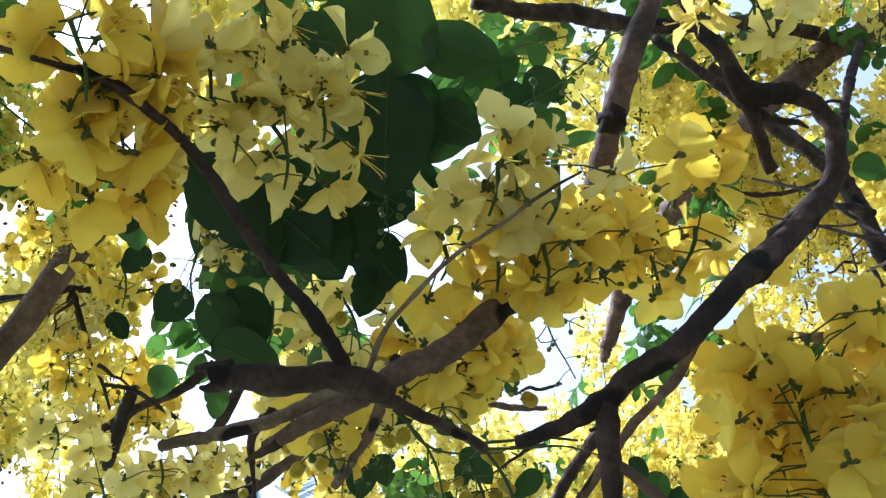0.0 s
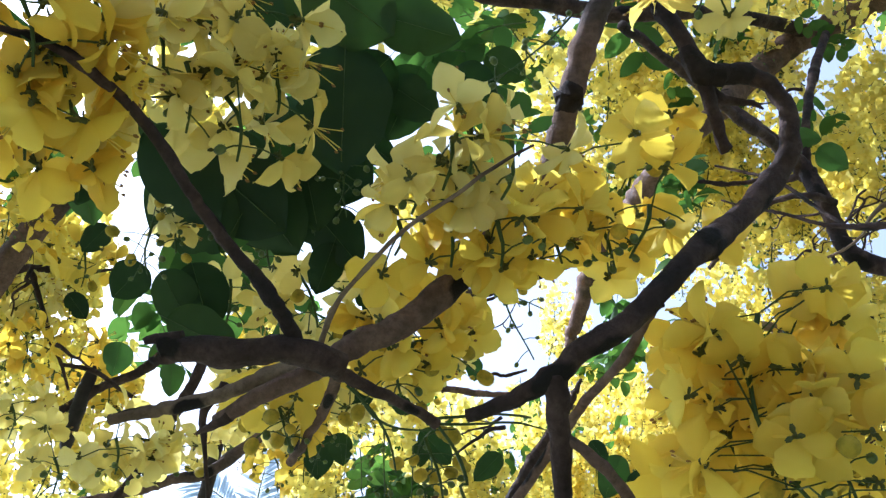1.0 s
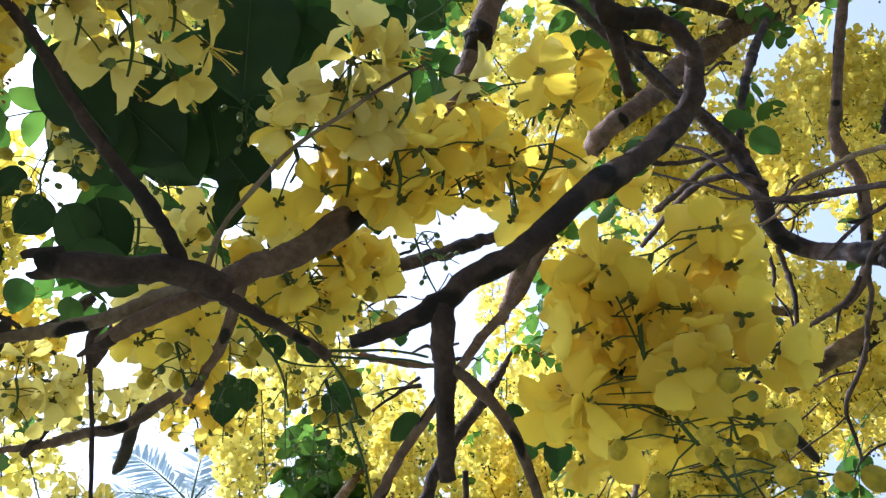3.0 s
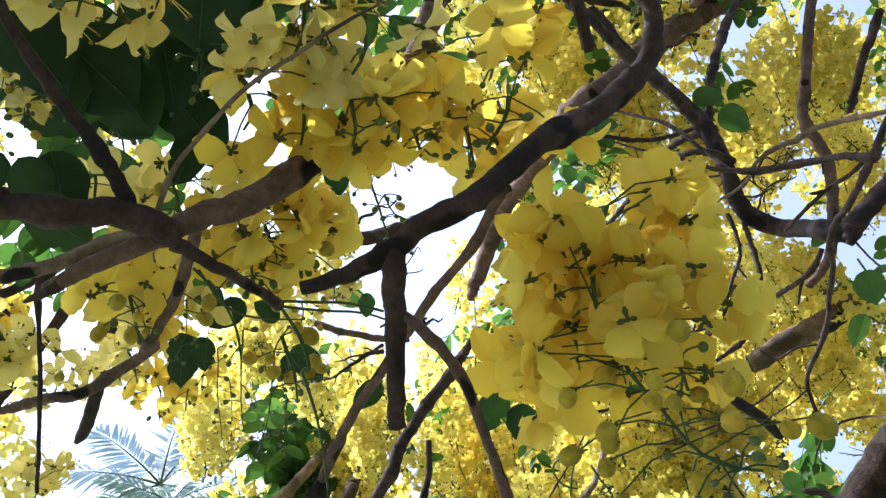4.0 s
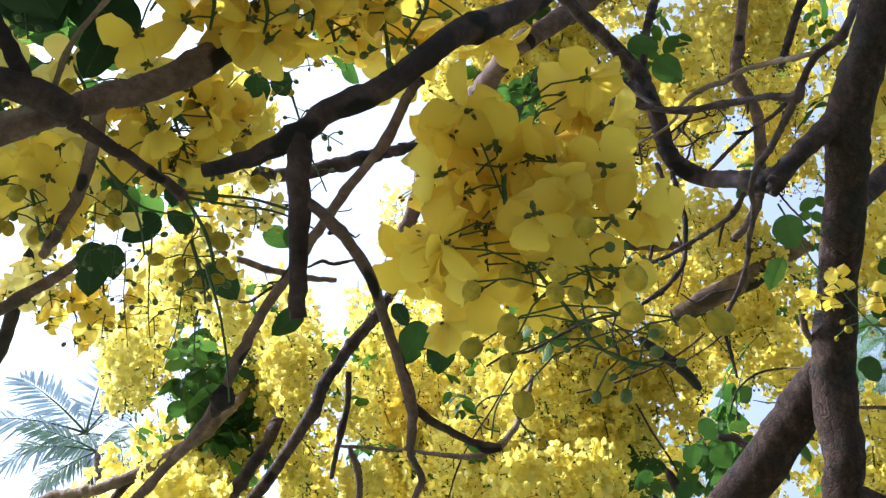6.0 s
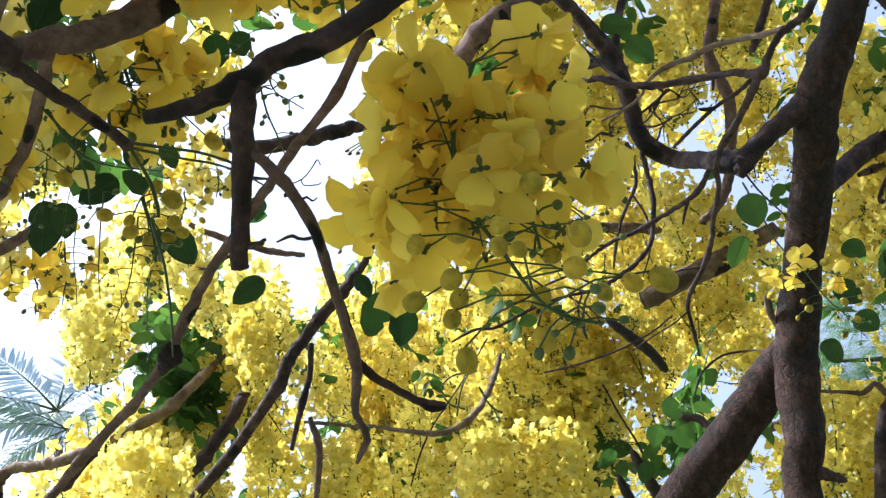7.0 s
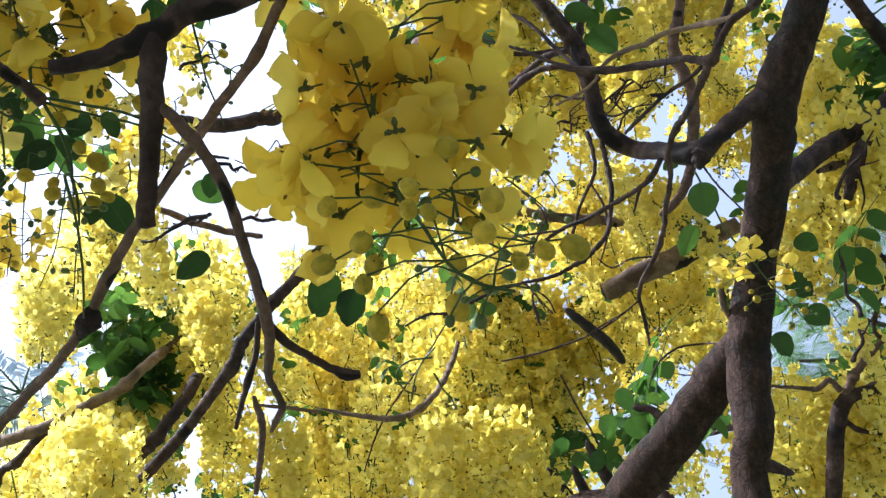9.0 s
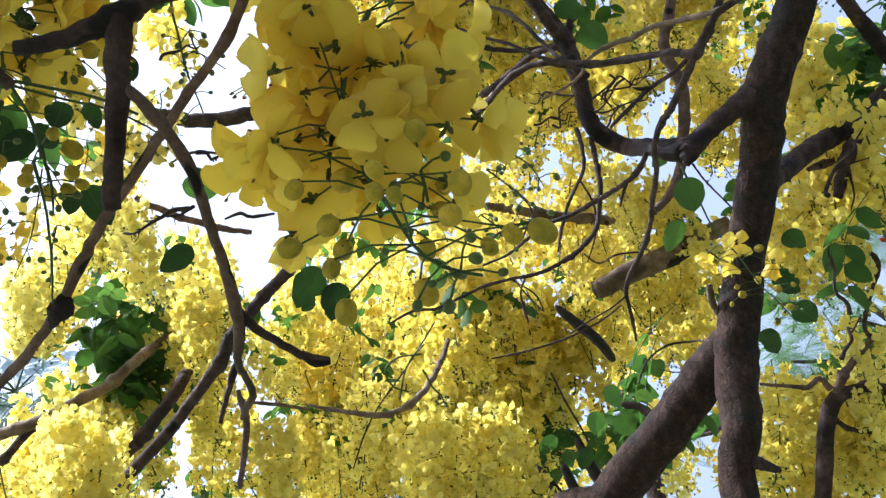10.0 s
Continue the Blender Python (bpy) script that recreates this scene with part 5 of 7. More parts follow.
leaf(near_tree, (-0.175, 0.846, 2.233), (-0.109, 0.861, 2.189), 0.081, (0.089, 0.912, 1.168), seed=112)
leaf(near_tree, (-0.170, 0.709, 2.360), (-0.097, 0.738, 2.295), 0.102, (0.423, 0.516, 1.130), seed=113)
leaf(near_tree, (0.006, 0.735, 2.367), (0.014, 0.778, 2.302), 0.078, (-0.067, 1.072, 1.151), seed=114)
leaf(near_tree, (0.134, 0.926, 2.314), (0.136, 0.951, 2.294), 0.037, (0.022, 0.802, 0.913), seed=380)
leaf(near_tree, (0.153, 0.882, 2.275), (0.160, 0.892, 2.254), 0.028, (0.302, 0.630, 0.717), seed=381)
leaf(near_tree, (0.033, 1.140, 2.469), (0.059, 1.156, 2.446), 0.044, (0.302, 0.738, 0.920), seed=382)
leaf(near_tree, (-0.001, 0.965, 2.267), (-0.021, 0.994, 2.254), 0.043, (0.321, 0.762, 0.971), seed=383)
leaf(near_tree, (0.014, 1.138, 2.285), (-0.026, 1.159, 2.273), 0.054, (0.255, 0.796, 0.751), seed=384)
leaf(near_tree, (-0.029, 0.997, 2.155), (-0.030, 1.036, 2.124), 0.038, (0.084, 0.859, 1.039), seed=385)
leaf(near_tree, (-0.038, 1.149, 2.320), (-0.019, 1.173, 2.307), 0.038, (0.037, 0.900, 0.822), seed=386)
leaf(near_tree, (0.040, 1.177, 2.366), (0.027, 1.209, 2.355), 0.041, (-0.142, 0.568, 0.708), seed=387)
leaf(near_tree, (0.067, 1.179, 2.367), (0.079, 1.198, 2.346), 0.036, (0.176, 0.651, 0.854), seed=388)
leaf(near_tree, (0.061, 1.087, 2.172), (0.056, 1.107, 2.155), 0.030, (0.151, 0.792, 1.052), seed=389)
leaf(near_tree, (-0.041, 1.119, 2.351), (-0.029, 1.148, 2.335), 0.040, (0.314, 0.995, 0.936), seed=390)
leaf(near_tree, (0.108, 0.946, 2.250), (0.114, 0.970, 2.240), 0.031, (0.379, 0.952, 0.885), seed=391)
leaf(near_tree, (0.387, 1.490, 2.290), (0.341, 1.537, 2.234), 0.072, (0.034, 0.973, 0.737), seed=115)
leaf(near_tree, (0.416, 1.496, 2.265), (0.398, 1.536, 2.207), 0.061, (0.160, 0.726, 1.098), seed=116)
leaf(near_tree, (0.195, 1.441, 2.307), (0.139, 1.473, 2.281), 0.058, (0.213, 0.691, 0.609), seed=114)
leaf(near_tree, (0.336, 1.448, 2.305), (0.355, 1.462, 2.272), 0.041, (0.557, 0.887, 0.489), seed=118)
leaf(near_tree, (-0.055, 1.051, 2.197), (-0.061, 1.084, 2.146), 0.060, (0.491, 0.830, 0.590), seed=119)
leaf(near_tree, (0.122, 1.059, 2.338), (0.130, 1.073, 2.311), 0.032, (0.372, 0.841, 0.884), seed=120)
leaf(near_tree, (0.223, 1.710, 2.646), (0.215, 1.737, 2.606), 0.048, (-0.025, 0.629, 0.611), seed=121)
leaf(near_tree, (0.398, 1.659, 2.324), (0.377, 1.673, 2.311), 0.028, (0.007, 0.973, 0.631), seed=122)
leaf(near_tree, (0.052, 1.009, 2.170), (0.031, 1.001, 2.194), 0.033, (0.270, 0.519, 0.882), seed=125)
leaf(near_tree, (0.067, 1.163, 2.227), (0.097, 1.180, 2.182), 0.057, (-0.011, 0.569, 0.504), seed=126)
leaf(near_tree, (0.035, 0.953, 2.273), (0.014, 0.946, 2.296), 0.033, (0.282, 0.507, 0.573), seed=127)
raceme(near_tree, [(0.549, 1.118, 2.206), (0.585, 1.123, 2.178), (0.612, 1.132, 2.149)], 0, 0, 0.040, 1.10, seed=128, tip=9, first=0.05)
raceme(near_tree, [(0.564, 1.213, 2.200), (0.592, 1.219, 2.176), (0.620, 1.221, 2.158)], 0, 0, 0.040, 1.10, seed=129, tip=8, first=0.05)
raceme(near_tree, [(0.604, 1.162, 2.265), (0.632, 1.168, 2.240), (0.649, 1.176, 2.217)], 0, 0, 0.040, 1.10, seed=130, tip=7, first=0.05)

# ---------- the tree behind, with two dark stems ----------
far_tree = thing("golden_shower_tree", (3.9, 7.5, 0), "golden shower tree in full bloom with sunlit yellow clusters", "tree", "flowering trees")
limb("trunk", far_tree, [(3.9, 7.5, -0.05, 0.14), (3.85, 7.4, 1.2, 0.11), (3.7, 7.2, 2.4, 0.09), (3.6, 7.0, 3.6, 0.07), (3.5, 6.9, 5.0, 0.03)], TRUNK_BARK, "", seed=902, knots=3)
side_tree = thing("golden_shower_tree", (-0.50, 3.11, 0), "golden shower tree with thin spreading brown limbs", "tree", "flowering trees")
limb("trunk", side_tree, [(-0.50, 3.11, -0.05, 0.09), (-0.48, 3.09, 1.06, 0.07), (-0.40, 3.06, 2.12, 0.06), (-0.34, 3.08, 2.24, 0.03)], TRUNK_BARK, "", seed=903, knots=2)
canopy_tree = thing("golden_shower_tree", (1.25, 1.95, 0), "golden shower tree with two dark stems and yellow flower clusters", "tree", "flowering trees")
raceme(canopy_tree, [(0.952, 1.315, 2.343), (0.991, 1.348, 2.266), (1.048, 1.378, 2.186), (1.122, 1.408, 2.095)], 6, 14, 0.056, 0.82, seed=131, tip=6, first=0.42, label="loose cluster of yellow flowers and buds before the trunk", blooms=DEEP_FLOWERS, back=0.1)
limb("trunk", canopy_tree, [(1.230, 1.950, -0.050, 0.0900), (1.220, 1.930, 0.700, 0.0700), (1.230, 1.900, 1.400, 0.0580), (1.256, 1.966, 1.958, 0.0376), (1.285, 1.925, 2.108, 0.0410), (1.314, 1.908, 2.252, 0.0462), (1.334, 1.869, 2.339, 0.0439), (1.361, 1.777, 2.480, 0.0439), (1.383, 1.672, 2.611, 0.0442), (1.387, 1.597, 2.703, 0.0485), (1.417, 1.542, 2.780, 0.0446), (1.465, 1.471, 2.874, 0.0419), (1.535, 1.406, 3.010, 0.0426), (1.673, 1.323, 3.288, 0.0376), (1.927, 1.233, 3.707, 0.0303)], TRUNK_BARK, "upright dark rough stem", seed=132, knots=4, sides=20)
limb("trunk", canopy_tree, [(1.332, 1.903, 2.315, 0.0362), (1.278, 1.973, 2.259, 0.0473), (1.210, 2.057, 2.187, 0.0510), (1.141, 2.134, 2.126, 0.0514), (1.078, 2.209, 2.067, 0.0524), (0.965, 2.335, 1.965, 0.0544), (0.850, 2.300, 1.000, 0.0620), (0.780, 2.320, 0.450, 0.0700), (0.750, 2.330, -0.050, 0.0850)], TRUNK_BARK, "leaning dark rough stem", seed=133, knots=3, sides=20)
limb("thorn", canopy_tree, [(1.290, 1.927, 2.038, 0.0156), (1.308, 1.919, 2.025, 0.0110), (1.325, 1.912, 2.012, 0.0073), (1.332, 1.911, 2.009, 0.0036)], DARK_BARK, "", seed=134, knots=0, sides=8)
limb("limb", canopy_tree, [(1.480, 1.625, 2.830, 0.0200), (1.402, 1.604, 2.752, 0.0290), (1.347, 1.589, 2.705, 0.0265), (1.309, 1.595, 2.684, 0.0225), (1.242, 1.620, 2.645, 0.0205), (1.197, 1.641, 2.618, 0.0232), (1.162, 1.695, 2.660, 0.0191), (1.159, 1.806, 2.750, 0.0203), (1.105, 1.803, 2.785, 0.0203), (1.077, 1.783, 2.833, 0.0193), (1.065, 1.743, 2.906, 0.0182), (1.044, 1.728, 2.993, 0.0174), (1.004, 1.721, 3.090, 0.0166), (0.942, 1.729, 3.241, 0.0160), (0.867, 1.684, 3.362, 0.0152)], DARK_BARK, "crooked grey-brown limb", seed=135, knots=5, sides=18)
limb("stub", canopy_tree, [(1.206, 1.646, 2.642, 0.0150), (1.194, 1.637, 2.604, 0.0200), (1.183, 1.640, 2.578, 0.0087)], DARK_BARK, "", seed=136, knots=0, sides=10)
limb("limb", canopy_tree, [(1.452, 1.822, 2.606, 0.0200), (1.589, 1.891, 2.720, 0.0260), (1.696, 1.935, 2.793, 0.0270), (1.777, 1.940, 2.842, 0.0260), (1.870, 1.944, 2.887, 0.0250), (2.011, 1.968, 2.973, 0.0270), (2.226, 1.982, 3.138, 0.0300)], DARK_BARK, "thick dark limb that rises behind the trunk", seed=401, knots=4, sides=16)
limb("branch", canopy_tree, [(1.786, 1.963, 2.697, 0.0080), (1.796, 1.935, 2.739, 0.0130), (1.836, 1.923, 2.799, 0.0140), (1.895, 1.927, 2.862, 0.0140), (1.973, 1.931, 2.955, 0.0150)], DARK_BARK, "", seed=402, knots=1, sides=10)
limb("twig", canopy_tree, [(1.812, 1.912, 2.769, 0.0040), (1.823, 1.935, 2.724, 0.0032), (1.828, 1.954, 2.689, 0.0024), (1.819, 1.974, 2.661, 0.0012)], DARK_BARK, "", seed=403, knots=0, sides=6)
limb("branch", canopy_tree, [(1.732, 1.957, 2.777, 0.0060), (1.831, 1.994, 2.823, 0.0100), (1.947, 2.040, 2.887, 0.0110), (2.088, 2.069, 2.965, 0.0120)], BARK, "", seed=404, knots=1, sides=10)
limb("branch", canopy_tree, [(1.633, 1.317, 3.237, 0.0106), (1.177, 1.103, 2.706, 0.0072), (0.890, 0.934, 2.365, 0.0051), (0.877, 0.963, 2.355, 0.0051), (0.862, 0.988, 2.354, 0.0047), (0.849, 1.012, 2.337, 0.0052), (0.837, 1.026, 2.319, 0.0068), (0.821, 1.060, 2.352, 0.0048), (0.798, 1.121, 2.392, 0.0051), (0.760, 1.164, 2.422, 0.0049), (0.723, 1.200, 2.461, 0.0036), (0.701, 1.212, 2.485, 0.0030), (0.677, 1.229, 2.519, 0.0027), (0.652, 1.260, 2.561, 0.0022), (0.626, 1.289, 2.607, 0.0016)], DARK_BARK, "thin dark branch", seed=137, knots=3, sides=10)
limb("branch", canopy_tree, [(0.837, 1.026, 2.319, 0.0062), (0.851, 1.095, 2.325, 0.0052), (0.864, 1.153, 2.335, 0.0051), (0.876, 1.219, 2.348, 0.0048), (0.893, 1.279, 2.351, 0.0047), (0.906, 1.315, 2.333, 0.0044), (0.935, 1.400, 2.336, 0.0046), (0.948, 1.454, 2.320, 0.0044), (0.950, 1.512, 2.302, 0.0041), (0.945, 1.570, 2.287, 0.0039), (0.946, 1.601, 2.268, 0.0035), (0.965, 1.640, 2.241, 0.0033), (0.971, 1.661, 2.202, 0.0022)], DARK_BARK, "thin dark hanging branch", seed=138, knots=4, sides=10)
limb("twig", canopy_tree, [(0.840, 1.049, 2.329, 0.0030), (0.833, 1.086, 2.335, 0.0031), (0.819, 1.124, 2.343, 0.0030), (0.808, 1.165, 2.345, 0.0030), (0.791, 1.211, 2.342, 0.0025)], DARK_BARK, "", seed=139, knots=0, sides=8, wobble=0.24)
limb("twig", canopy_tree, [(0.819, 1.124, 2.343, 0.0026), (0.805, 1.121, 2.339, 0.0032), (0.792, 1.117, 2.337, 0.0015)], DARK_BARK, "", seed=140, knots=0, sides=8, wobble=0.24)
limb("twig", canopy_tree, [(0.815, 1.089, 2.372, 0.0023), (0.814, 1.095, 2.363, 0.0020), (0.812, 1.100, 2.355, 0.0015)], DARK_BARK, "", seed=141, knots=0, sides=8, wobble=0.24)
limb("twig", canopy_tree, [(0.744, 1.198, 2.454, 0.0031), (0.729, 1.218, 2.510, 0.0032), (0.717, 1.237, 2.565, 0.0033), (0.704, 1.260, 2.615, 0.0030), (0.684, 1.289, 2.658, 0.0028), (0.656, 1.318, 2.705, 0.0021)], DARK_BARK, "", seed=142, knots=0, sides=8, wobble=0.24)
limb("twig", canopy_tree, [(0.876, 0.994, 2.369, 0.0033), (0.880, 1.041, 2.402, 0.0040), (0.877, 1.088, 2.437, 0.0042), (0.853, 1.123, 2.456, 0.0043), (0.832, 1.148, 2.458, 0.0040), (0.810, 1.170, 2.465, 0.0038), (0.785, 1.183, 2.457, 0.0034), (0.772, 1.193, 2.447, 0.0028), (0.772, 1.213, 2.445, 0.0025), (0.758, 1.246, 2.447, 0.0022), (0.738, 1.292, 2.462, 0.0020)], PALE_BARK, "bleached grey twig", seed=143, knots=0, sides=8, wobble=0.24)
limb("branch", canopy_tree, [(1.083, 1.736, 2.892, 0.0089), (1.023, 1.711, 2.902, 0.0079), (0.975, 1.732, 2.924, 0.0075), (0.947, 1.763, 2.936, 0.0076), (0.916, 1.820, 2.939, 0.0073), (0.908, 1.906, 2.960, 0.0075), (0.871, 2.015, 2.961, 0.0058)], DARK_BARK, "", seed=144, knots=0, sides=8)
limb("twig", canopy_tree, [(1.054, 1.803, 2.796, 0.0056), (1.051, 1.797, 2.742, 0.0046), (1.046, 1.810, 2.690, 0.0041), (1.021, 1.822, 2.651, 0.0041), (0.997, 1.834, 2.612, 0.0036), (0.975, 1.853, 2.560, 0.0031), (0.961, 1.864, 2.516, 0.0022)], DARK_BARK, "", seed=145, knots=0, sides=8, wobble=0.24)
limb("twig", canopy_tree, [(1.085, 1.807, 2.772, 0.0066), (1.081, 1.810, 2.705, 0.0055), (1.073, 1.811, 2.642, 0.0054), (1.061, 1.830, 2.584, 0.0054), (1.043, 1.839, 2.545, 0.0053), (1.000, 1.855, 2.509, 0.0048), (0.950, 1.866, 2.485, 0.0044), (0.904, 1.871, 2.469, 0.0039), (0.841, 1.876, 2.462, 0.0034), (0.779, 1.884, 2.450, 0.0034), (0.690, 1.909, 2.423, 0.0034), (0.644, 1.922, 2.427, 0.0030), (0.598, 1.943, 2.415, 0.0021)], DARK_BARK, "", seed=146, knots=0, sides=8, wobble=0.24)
limb("twig", canopy_tree, [(1.034, 1.819, 2.667, 0.0023), (1.053, 1.828, 2.625, 0.0027), (1.059, 1.842, 2.581, 0.0027), (1.049, 1.860, 2.539, 0.0018), (1.030, 1.882, 2.497, 0.0013)], DARK_BARK, "", seed=147, knots=0, sides=8, wobble=0.24)
limb("twig", canopy_tree, [(0.886, 1.290, 2.353, 0.0043), (0.879, 1.318, 2.341, 0.0043), (0.870, 1.351, 2.340, 0.0043), (0.853, 1.400, 2.348, 0.0038), (0.819, 1.449, 2.349, 0.0034), (0.777, 1.498, 2.353, 0.0032), (0.728, 1.560, 2.339, 0.0025), (0.690, 1.593, 2.338, 0.0018)], DARK_BARK, "", seed=148, knots=0, sides=8, wobble=0.24)
limb("twig", canopy_tree, [(0.872, 1.349, 2.342, 0.0030), (0.864, 1.363, 2.324, 0.0023), (0.859, 1.373, 2.308, 0.0013)], DARK_BARK, "", seed=149, knots=0, sides=8, wobble=0.24)
limb("twig", canopy_tree, [(0.787, 1.487, 2.350, 0.0021), (0.746, 1.520, 2.365, 0.0021), (0.713, 1.546, 2.373, 0.0021), (0.694, 1.578, 2.361, 0.0015)], DARK_BARK, "", seed=150, knots=0, sides=8, wobble=0.24)
limb("twig", canopy_tree, [(0.949, 1.519, 2.307, 0.0018), (0.916, 1.535, 2.313, 0.0018), (0.888, 1.556, 2.310, 0.0015), (0.867, 1.559, 2.332, 0.0011)], DARK_BARK, "", seed=151, knots=0, sides=8, wobble=0.24)
limb("twig", canopy_tree, [(0.947, 1.602, 2.266, 0.0019), (0.921, 1.626, 2.255, 0.0015), (0.887, 1.660, 2.248, 0.0015), (0.855, 1.679, 2.235, 0.0011)], DARK_BARK, "", seed=152, knots=0, sides=8, wobble=0.24)
limb("twig", canopy_tree, [(1.195, 1.637, 2.576, 0.0021), (1.208, 1.633, 2.528, 0.0021), (1.239, 1.621, 2.451, 0.0016), (1.261, 1.618, 2.411, 0.0012)], DARK_BARK, "", seed=153, knots=0, sides=8, wobble=0.24)
limb("twig", canopy_tree, [(0.878, 1.872, 2.465, 0.0022), (0.867, 1.893, 2.436, 0.0022), (0.875, 1.912, 2.399, 0.0034), (0.880, 1.920, 2.383, 0.0017)], DARK_BARK, "", seed=154, knots=0, sides=8, wobble=0.24)
limb("twig", canopy_tree, [(0.847, 1.875, 2.461, 0.0017), (0.891, 1.880, 2.428, 0.0017), (0.909, 1.894, 2.397, 0.0017)], DARK_BARK, "", seed=155, knots=0, sides=8, wobble=0.24)
limb("twig", canopy_tree, [(1.068, 1.775, 2.835, 0.0023), (1.097, 1.749, 2.798, 0.0023), (1.132, 1.720, 2.796, 0.0014)], DARK_BARK, "", seed=156, knots=0, sides=8, wobble=0.24)
limb("twig", canopy_tree, [(0.760, 1.562, 2.482, 0.0015), (0.793, 1.572, 2.448, 0.0015), (0.804, 1.588, 2.414, 0.0011)], DARK_BARK, "", seed=157, knots=0, sides=8, wobble=0.24)
limb("twig", canopy_tree, [(0.175, 2.070, 2.917, 0.0024), (0.226, 2.046, 2.930, 0.0038), (0.282, 2.035, 2.918, 0.0029)], DARK_BARK, "", seed=158, knots=0, sides=8, wobble=0.24)
limb("twig", canopy_tree, [(0.299, 2.101, 2.961, 0.0015), (0.324, 2.100, 2.948, 0.0015), (0.357, 2.088, 2.950, 0.0015), (0.383, 2.069, 2.968, 0.0015), (0.397, 2.056, 2.983, 0.0015), (0.404, 2.061, 2.970, 0.0010)], DARK_BARK, "", seed=159, knots=0, sides=8, wobble=0.24)
limb("twig", canopy_tree, [(0.357, 2.088, 2.950, 0.0015), (0.362, 2.094, 2.938, 0.0015), (0.395, 2.087, 2.932, 0.0015), (0.403, 2.082, 2.936, 0.0010)], DARK_BARK, "", seed=160, knots=0, sides=8, wobble=0.24)
limb("twig", canopy_tree, [(0.845, 2.481, 2.677, 0.0022), (0.767, 2.559, 2.587, 0.0022), (0.690, 2.630, 2.510, 0.0022), (0.650, 2.677, 2.452, 0.0022), (0.617, 2.730, 2.379, 0.0016)], DARK_BARK, "", seed=161, knots=0, sides=8, wobble=0.24)
limb("twig", canopy_tree, [(0.927, 3.235, 2.825, 0.0035), (0.919, 3.217, 2.860, 0.0035), (0.957, 3.204, 2.861, 0.0035), (1.003, 3.194, 2.853, 0.0028)], DARK_BARK, "", seed=162, knots=0, sides=8, wobble=0.24)
limb("twig", canopy_tree, [(0.915, 3.277, 2.762, 0.0028), (0.927, 3.235, 2.825, 0.0028), (0.959, 3.179, 2.902, 0.0021), (1.017, 3.138, 2.941, 0.0021)], DARK_BARK, "", seed=163, knots=0, sides=8, wobble=0.24)
limb("twig", canopy_tree, [(1.035, 2.641, 2.629, 0.0024), (1.129, 2.611, 2.630, 0.0030), (1.238, 2.569, 2.641, 0.0030), (1.333, 2.525, 2.665, 0.0030), (1.397, 2.487, 2.695, 0.0024)], DARK_BARK, "", seed=164, knots=0, sides=8, wobble=0.24)
limb("twig", canopy_tree, [(1.291, 2.319, 2.385, 0.0021), (1.314, 2.285, 2.430, 0.0026), (1.364, 2.254, 2.455, 0.0031), (1.426, 2.235, 2.453, 0.0026), (1.385, 2.093, 2.389, 0.0020)], DARK_BARK, "", seed=165, knots=0, sides=8, wobble=0.24)
limb("twig", canopy_tree, [(1.254, 2.767, 2.625, 0.0031), (1.291, 2.802, 2.546, 0.0031), (1.336, 2.836, 2.465, 0.0031), (1.358, 2.857, 2.417, 0.0025)], DARK_BARK, "", seed=166, knots=0, sides=8, wobble=0.24)
limb("twig", canopy_tree, [(1.128, 2.109, 2.257, 0.0066), (1.161, 2.097, 2.242, 0.0084), (1.177, 2.088, 2.217, 0.0093)], DARK_BARK, "", seed=167, knots=0, sides=8, wobble=0.24)
limb("twig", canopy_tree, [(0.852, 1.874, 2.460, 0.0017), (0.879, 1.886, 2.425, 0.0017), (1.066, 2.272, 2.585, 0.0021)], DARK_BARK, "", seed=168, knots=0, sides=8, wobble=0.24)
limb("twig", canopy_tree, [(1.267, 1.835, 2.400, 0.0071), (1.281, 1.868, 2.369, 0.0067), (1.309, 1.895, 2.340, 0.0067)], PALE_BARK, "", seed=169, knots=0, sides=8, wobble=0.24)
limb("limb", canopy_tree, [(1.507, 1.716, 3.452, 0.0141), (1.468, 1.819, 3.313, 0.0141), (1.453, 1.878, 3.231, 0.0141), (1.437, 1.925, 3.167, 0.0153), (1.461, 1.962, 3.105, 0.0164), (1.487, 1.992, 3.053, 0.0164), (1.484, 2.050, 2.968, 0.0153), (1.477, 2.100, 2.896, 0.0141), (1.453, 2.140, 2.846, 0.0129), (1.399, 2.179, 2.805, 0.0106)], BARK, "", seed=170, knots=3, sides=10)
limb("branch", canopy_tree, [(1.518, 1.599, 3.187, 0.0113), (1.495, 1.631, 3.147, 0.0113), (1.467, 1.664, 3.108, 0.0103), (1.443, 1.704, 3.057, 0.0094), (1.420, 1.743, 3.006, 0.0066)], DARK_BARK, "", seed=171, knots=1, sides=8)
limb("limb", canopy_tree, [(1.673, 1.323, 3.288, 0.0253), (1.616, 1.840, 3.668, 0.0349), (1.536, 1.936, 3.684, 0.0346), (1.439, 1.992, 3.688, 0.0338), (1.317, 1.990, 3.639, 0.0320), (1.123, 1.934, 3.471, 0.0290), (0.912, 1.822, 3.246, 0.0254), (0.802, 1.872, 3.194, 0.0254), (0.762, 2.061, 3.217, 0.0258), (0.695, 2.258, 3.232, 0.0261), (0.649, 2.399, 3.187, 0.0243), (0.606, 2.457, 3.118, 0.0192), (0.587, 2.486, 3.083, 0.0102)], BARK, "long sloping limb", seed=172, knots=5, sides=18)
